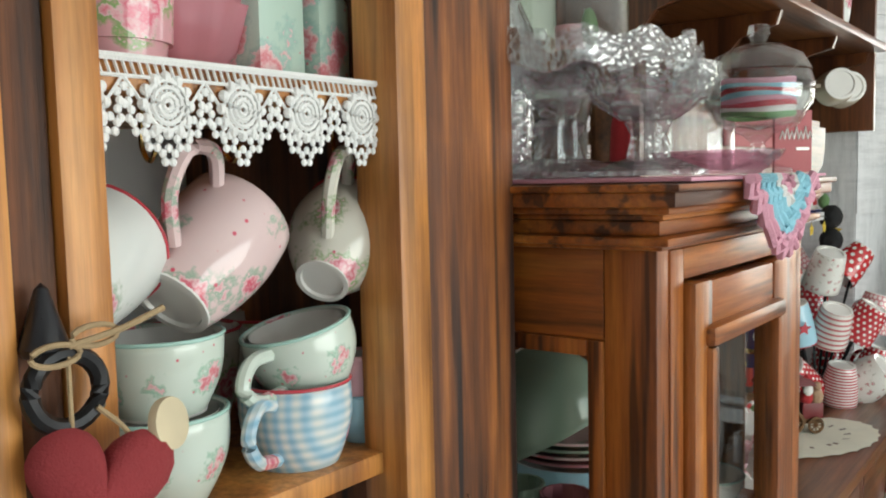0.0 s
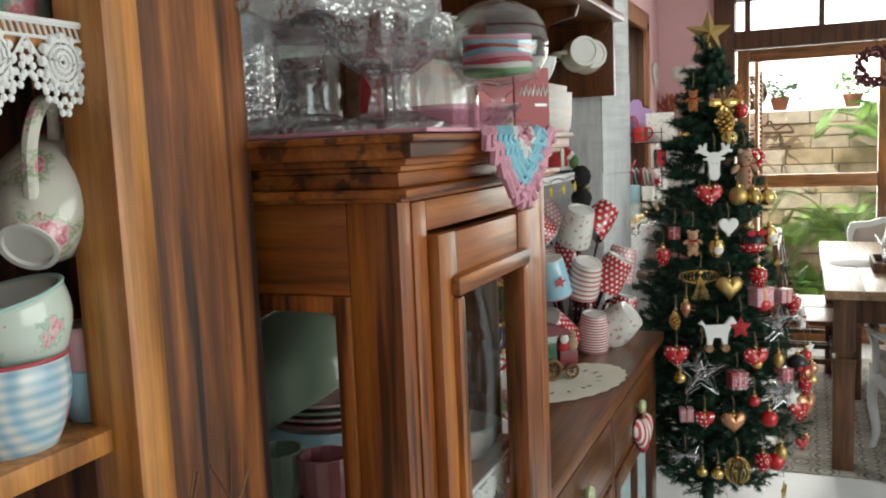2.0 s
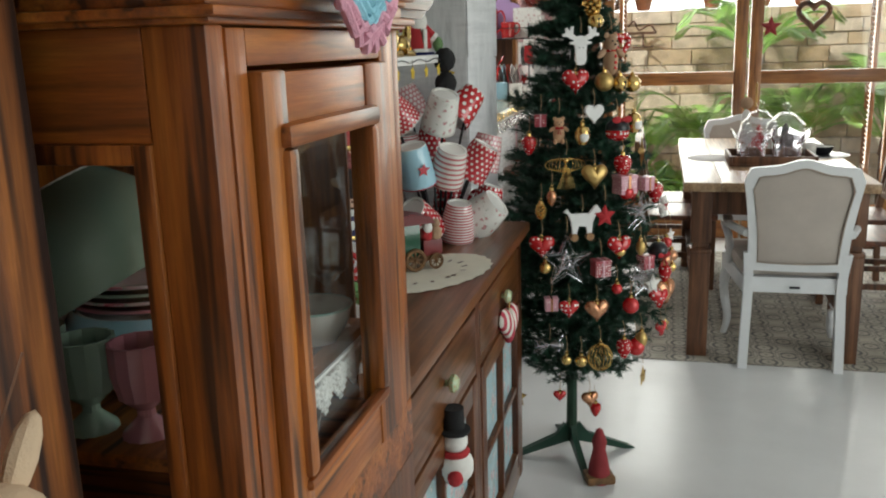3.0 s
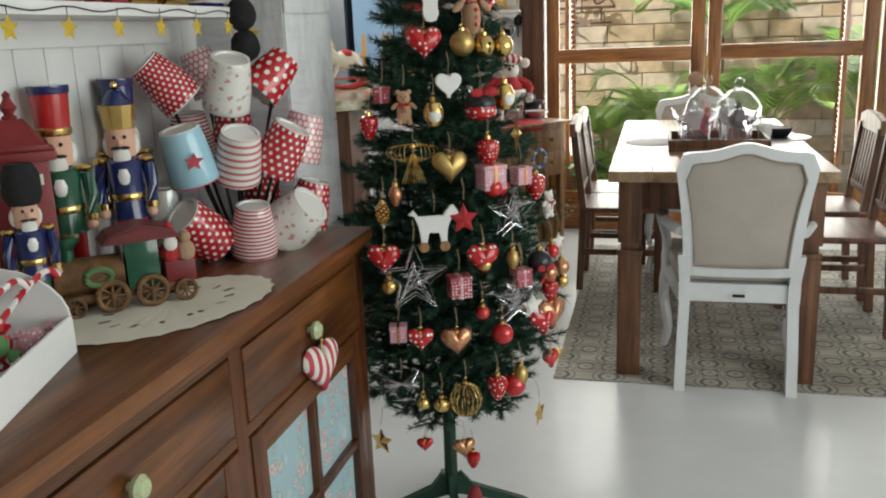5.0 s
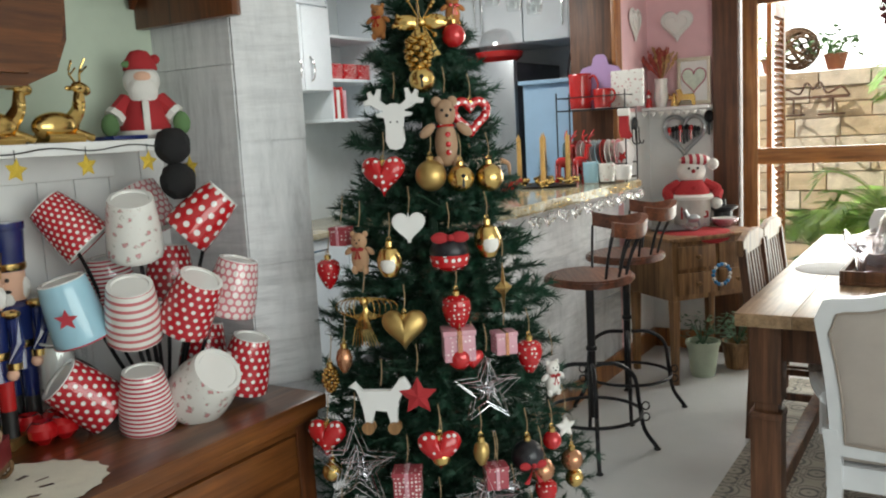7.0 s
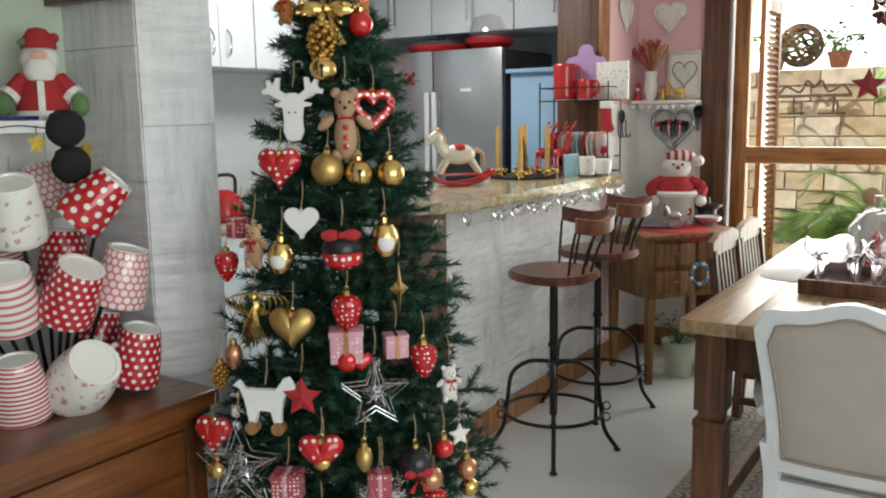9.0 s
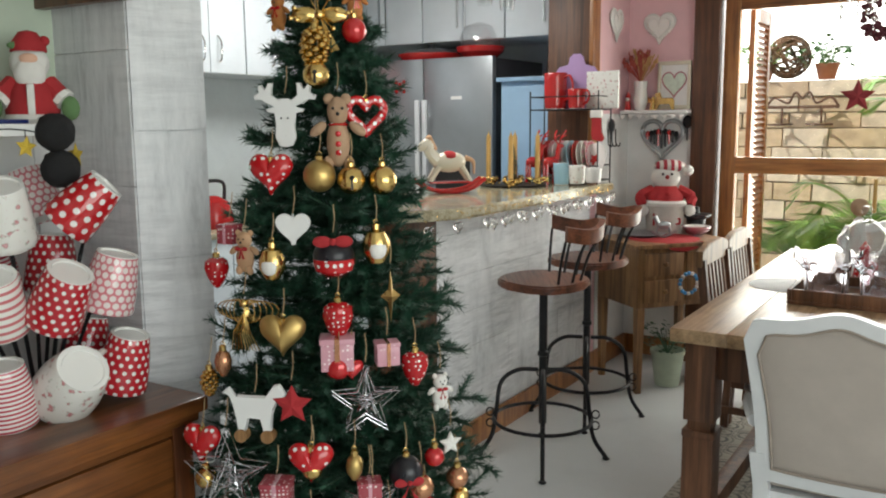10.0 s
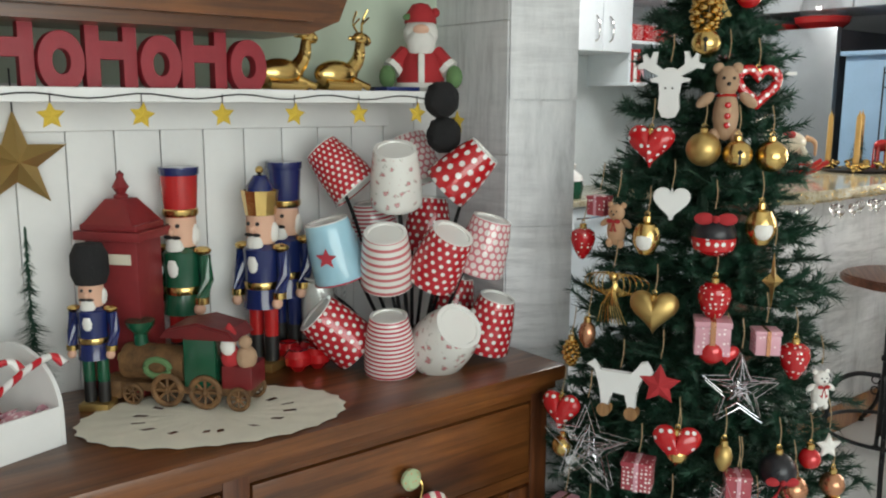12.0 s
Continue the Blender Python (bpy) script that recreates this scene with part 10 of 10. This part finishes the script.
def palm(at, seed, n, length, rise):
    p = thing("palm", "bright green feathery palm in the garden bed", "plant", at, seed * 40, "palms in the garden")
    rnd = random.Random(seed)
    for k in range(n):
        a = 2 * math.pi * k / n + rnd.uniform(-0.3, 0.3)
        L = length * rnd.uniform(0.75, 1.1)
        up = rise * rnd.uniform(0.6, 1.2)
        bm = bmesh.new()
        line = curve_pts([(0, 0, 0), (L * 0.35 * math.cos(a), L * 0.35 * math.sin(a), up * 0.75), (L * 0.75 * math.cos(a), L * 0.75 * math.sin(a), up), (L * math.cos(a), L * math.sin(a), up * 0.72)], 8)
        tube(bm, line, 0.006, 5, taper=0.3)
        for i in range(5, len(line) - 1):
            d = (line[i + 1] - line[i]).normalized()
            s = d.cross(Vector((0, 0, 1))).normalized()
            f = i / len(line)
            ll = 0.24 * math.sin(math.pi * min(1, 0.15 + f * 0.85)) + 0.05
            for q in (-1, 1):
                for off in (0, 0.5):
                    p0 = line[i] + (line[i + 1] - line[i]) * off
                    tip = p0 + (s * q * 0.8 + d * 0.7 + Vector((0, 0, -0.12))).normalized() * ll
                    w = d * 0.009
                    m = (p0 + tip) / 2 + Vector((0, 0, 0.012))
                    v = [bm.verts.new(p0), bm.verts.new(m + w), bm.verts.new(tip), bm.verts.new(m - w)]
                    bm.faces.new(v)
        part("frond", bm, FROND, p, "", False)
    bm = bmesh.new()
    lathe(bm, [(0, -0.12), (0.05, -0.12), (0.03, 0.02), (0, 0.04)], 10)
    tube(bm, [(0, 0, -0.12), (0, 0, -at[2] - 0.1)], 0.035, 8)
    part("trunk", bm, BARK, p)


palm((0.45, 7.75, 0.45), 1, 13, 0.75, 0.5)
palm((1.15, 7.7, 0.5), 2, 13, 0.8, 0.5)
palm((-0.05, 7.9, 0.35), 3, 11, 0.7, 0.4)
palm((1.9, 7.9, 0.6), 4, 12, 0.8, 0.6)
palm((0.85, 8.1, 1.25), 5, 12, 0.7, 0.45)
palm((0.2, 7.3, 0.05), 6, 9, 0.5, 0.35)


def garden_things():
    for k, (x, z) in enumerate(((-0.13, 1.76), (0.5, 1.76), (1.3, 1.76), (-0.6, 1.76), (2.0, 1.76), (0.95, 1.76))):
        p = thing("wall_plant", "leafy plant in a terracotta pot on the stone wall", "plant", (x, 8.75, z), 0, "pots on the garden wall")
        bm = bmesh.new()
        lathe(bm, [(0, 0), (0.06, 0), (0.085, 0.1), (0.09, 0.12), (0.075, 0.12), (0, 0.1)], 18)
        part("pot", bm, TERRA, p)
        leaves(p, FROND if k % 2 else LEAFB, 30 + k, 0.1, 170, 0.2, 0.28, 0.07)
    b = thing("twig_ball", "grey twig ball on the garden wall", "decoration", (-0.41, 8.75, 1.94))
    bm = bmesh.new()
    rnd = random.Random(3)
    for k in range(16):
        ax = Vector((rnd.uniform(-1, 1), rnd.uniform(-1, 1), rnd.uniform(-1, 1))).normalized()
        a = ax.orthogonal().normalized()
        c = ax.cross(a)
        tube(bm, [(a * math.cos(t) + c * math.sin(t)) * 0.16 for t in [j * math.pi / 9 for j in range(18)]], 0.011, 5, True)
    part("twigs_ring", bm, BARK, b)
    s = thing("iron_plant_shelf", "rusty scrolled iron plant holder on the stone wall", "bracket", (-0.26, 8.54, 1.55))
    bm = bmesh.new()
    box(bm, -0.26, -0.02, -0.012, 0.26, 0.0, 0.012)
    for q in (-1, 1):
        tube(bm, curve_pts([(q * 0.26, -0.01, 0), (q * 0.2, -0.01, 0.07), (q * 0.1, -0.01, 0.03), (q * 0.05, -0.01, 0.11), (0, -0.01, 0.06)], 6), 0.009, 6)
        tube(bm, [(q * 0.14, -0.01, 0), (q * 0.14, -0.01, -0.12)], 0.009, 6)
        tube(bm, [(q * 0.14 + 0.09 * math.cos(t), -0.09 + 0.09 * math.sin(t), -0.13) for t in [j * math.pi / 8 for j in range(16)]], 0.008, 6, True)
    part("bracket", bm, RUST, s)
    p = thing("terracotta_planter", "terracotta planter with broad leaves by the glass door", "plant", (-0.15, 7.05, -0.12))
    bm = bmesh.new()
    lathe(bm, [(0, 0), (0.13, 0), (0.17, 0.3), (0.18, 0.3), (0.18, 0.35), (0.16, 0.35), (0, 0.3)], 24)
    part("pot", bm, TERRA, p)
    leaves(p, LEAFB, 77, 0.32, 90, 0.25, 0.45, 0.16)
    st = structure("garden_wall", GROUT, (-4, 8.62, -0.12, 6.5, 9.0, 1.75), label="sandstone block garden wall", category="wall")
    structure("garden_bed", GROUT, (-3, 7.45, -0.12, 5, 8.5, 0.02), label="planted garden bed", category="bed")
    rnd = random.Random(14)
    z, row = -0.1, 0
    while z < 1.72:
        h = rnd.uniform(0.115, 0.15)
        h = min(h, 1.75 - z)
        x = -1.9 + 0.17 * (row % 2)
        while x < 3.4:
            w = rnd.uniform(0.24, 0.5)
            bm = bmesh.new()
            box(bm, x + 0.005, 8.6 - rnd.uniform(0, 0.02), z + 0.005, x + w - 0.005, 8.63, z + h - 0.005, 0.004)
            part("stone", bm, STONES[rnd.randrange(4)], st, "", False)
            x += w
        z += h
        row += 1


TERRA = plain("terracotta", (0.42, 0.16, 0.08), 0.8, vary=0.2)
LEAFB = plain("bright_leaves", (0.09, 0.22, 0.06), 0.45, vary=0.4, relief=0.0)
RUST = plain("rusty_iron", (0.12, 0.06, 0.035), 0.8, vary=0.3)
STONES = [plain("sandstone_%d" % k, c, 0.85, vary=0.3, scale=9.0, relief=0.8, fine=35.0) for k, c in enumerate(((0.6, 0.46, 0.3), (0.66, 0.54, 0.4), (0.52, 0.4, 0.27), (0.68, 0.58, 0.45)))]
garden_things()
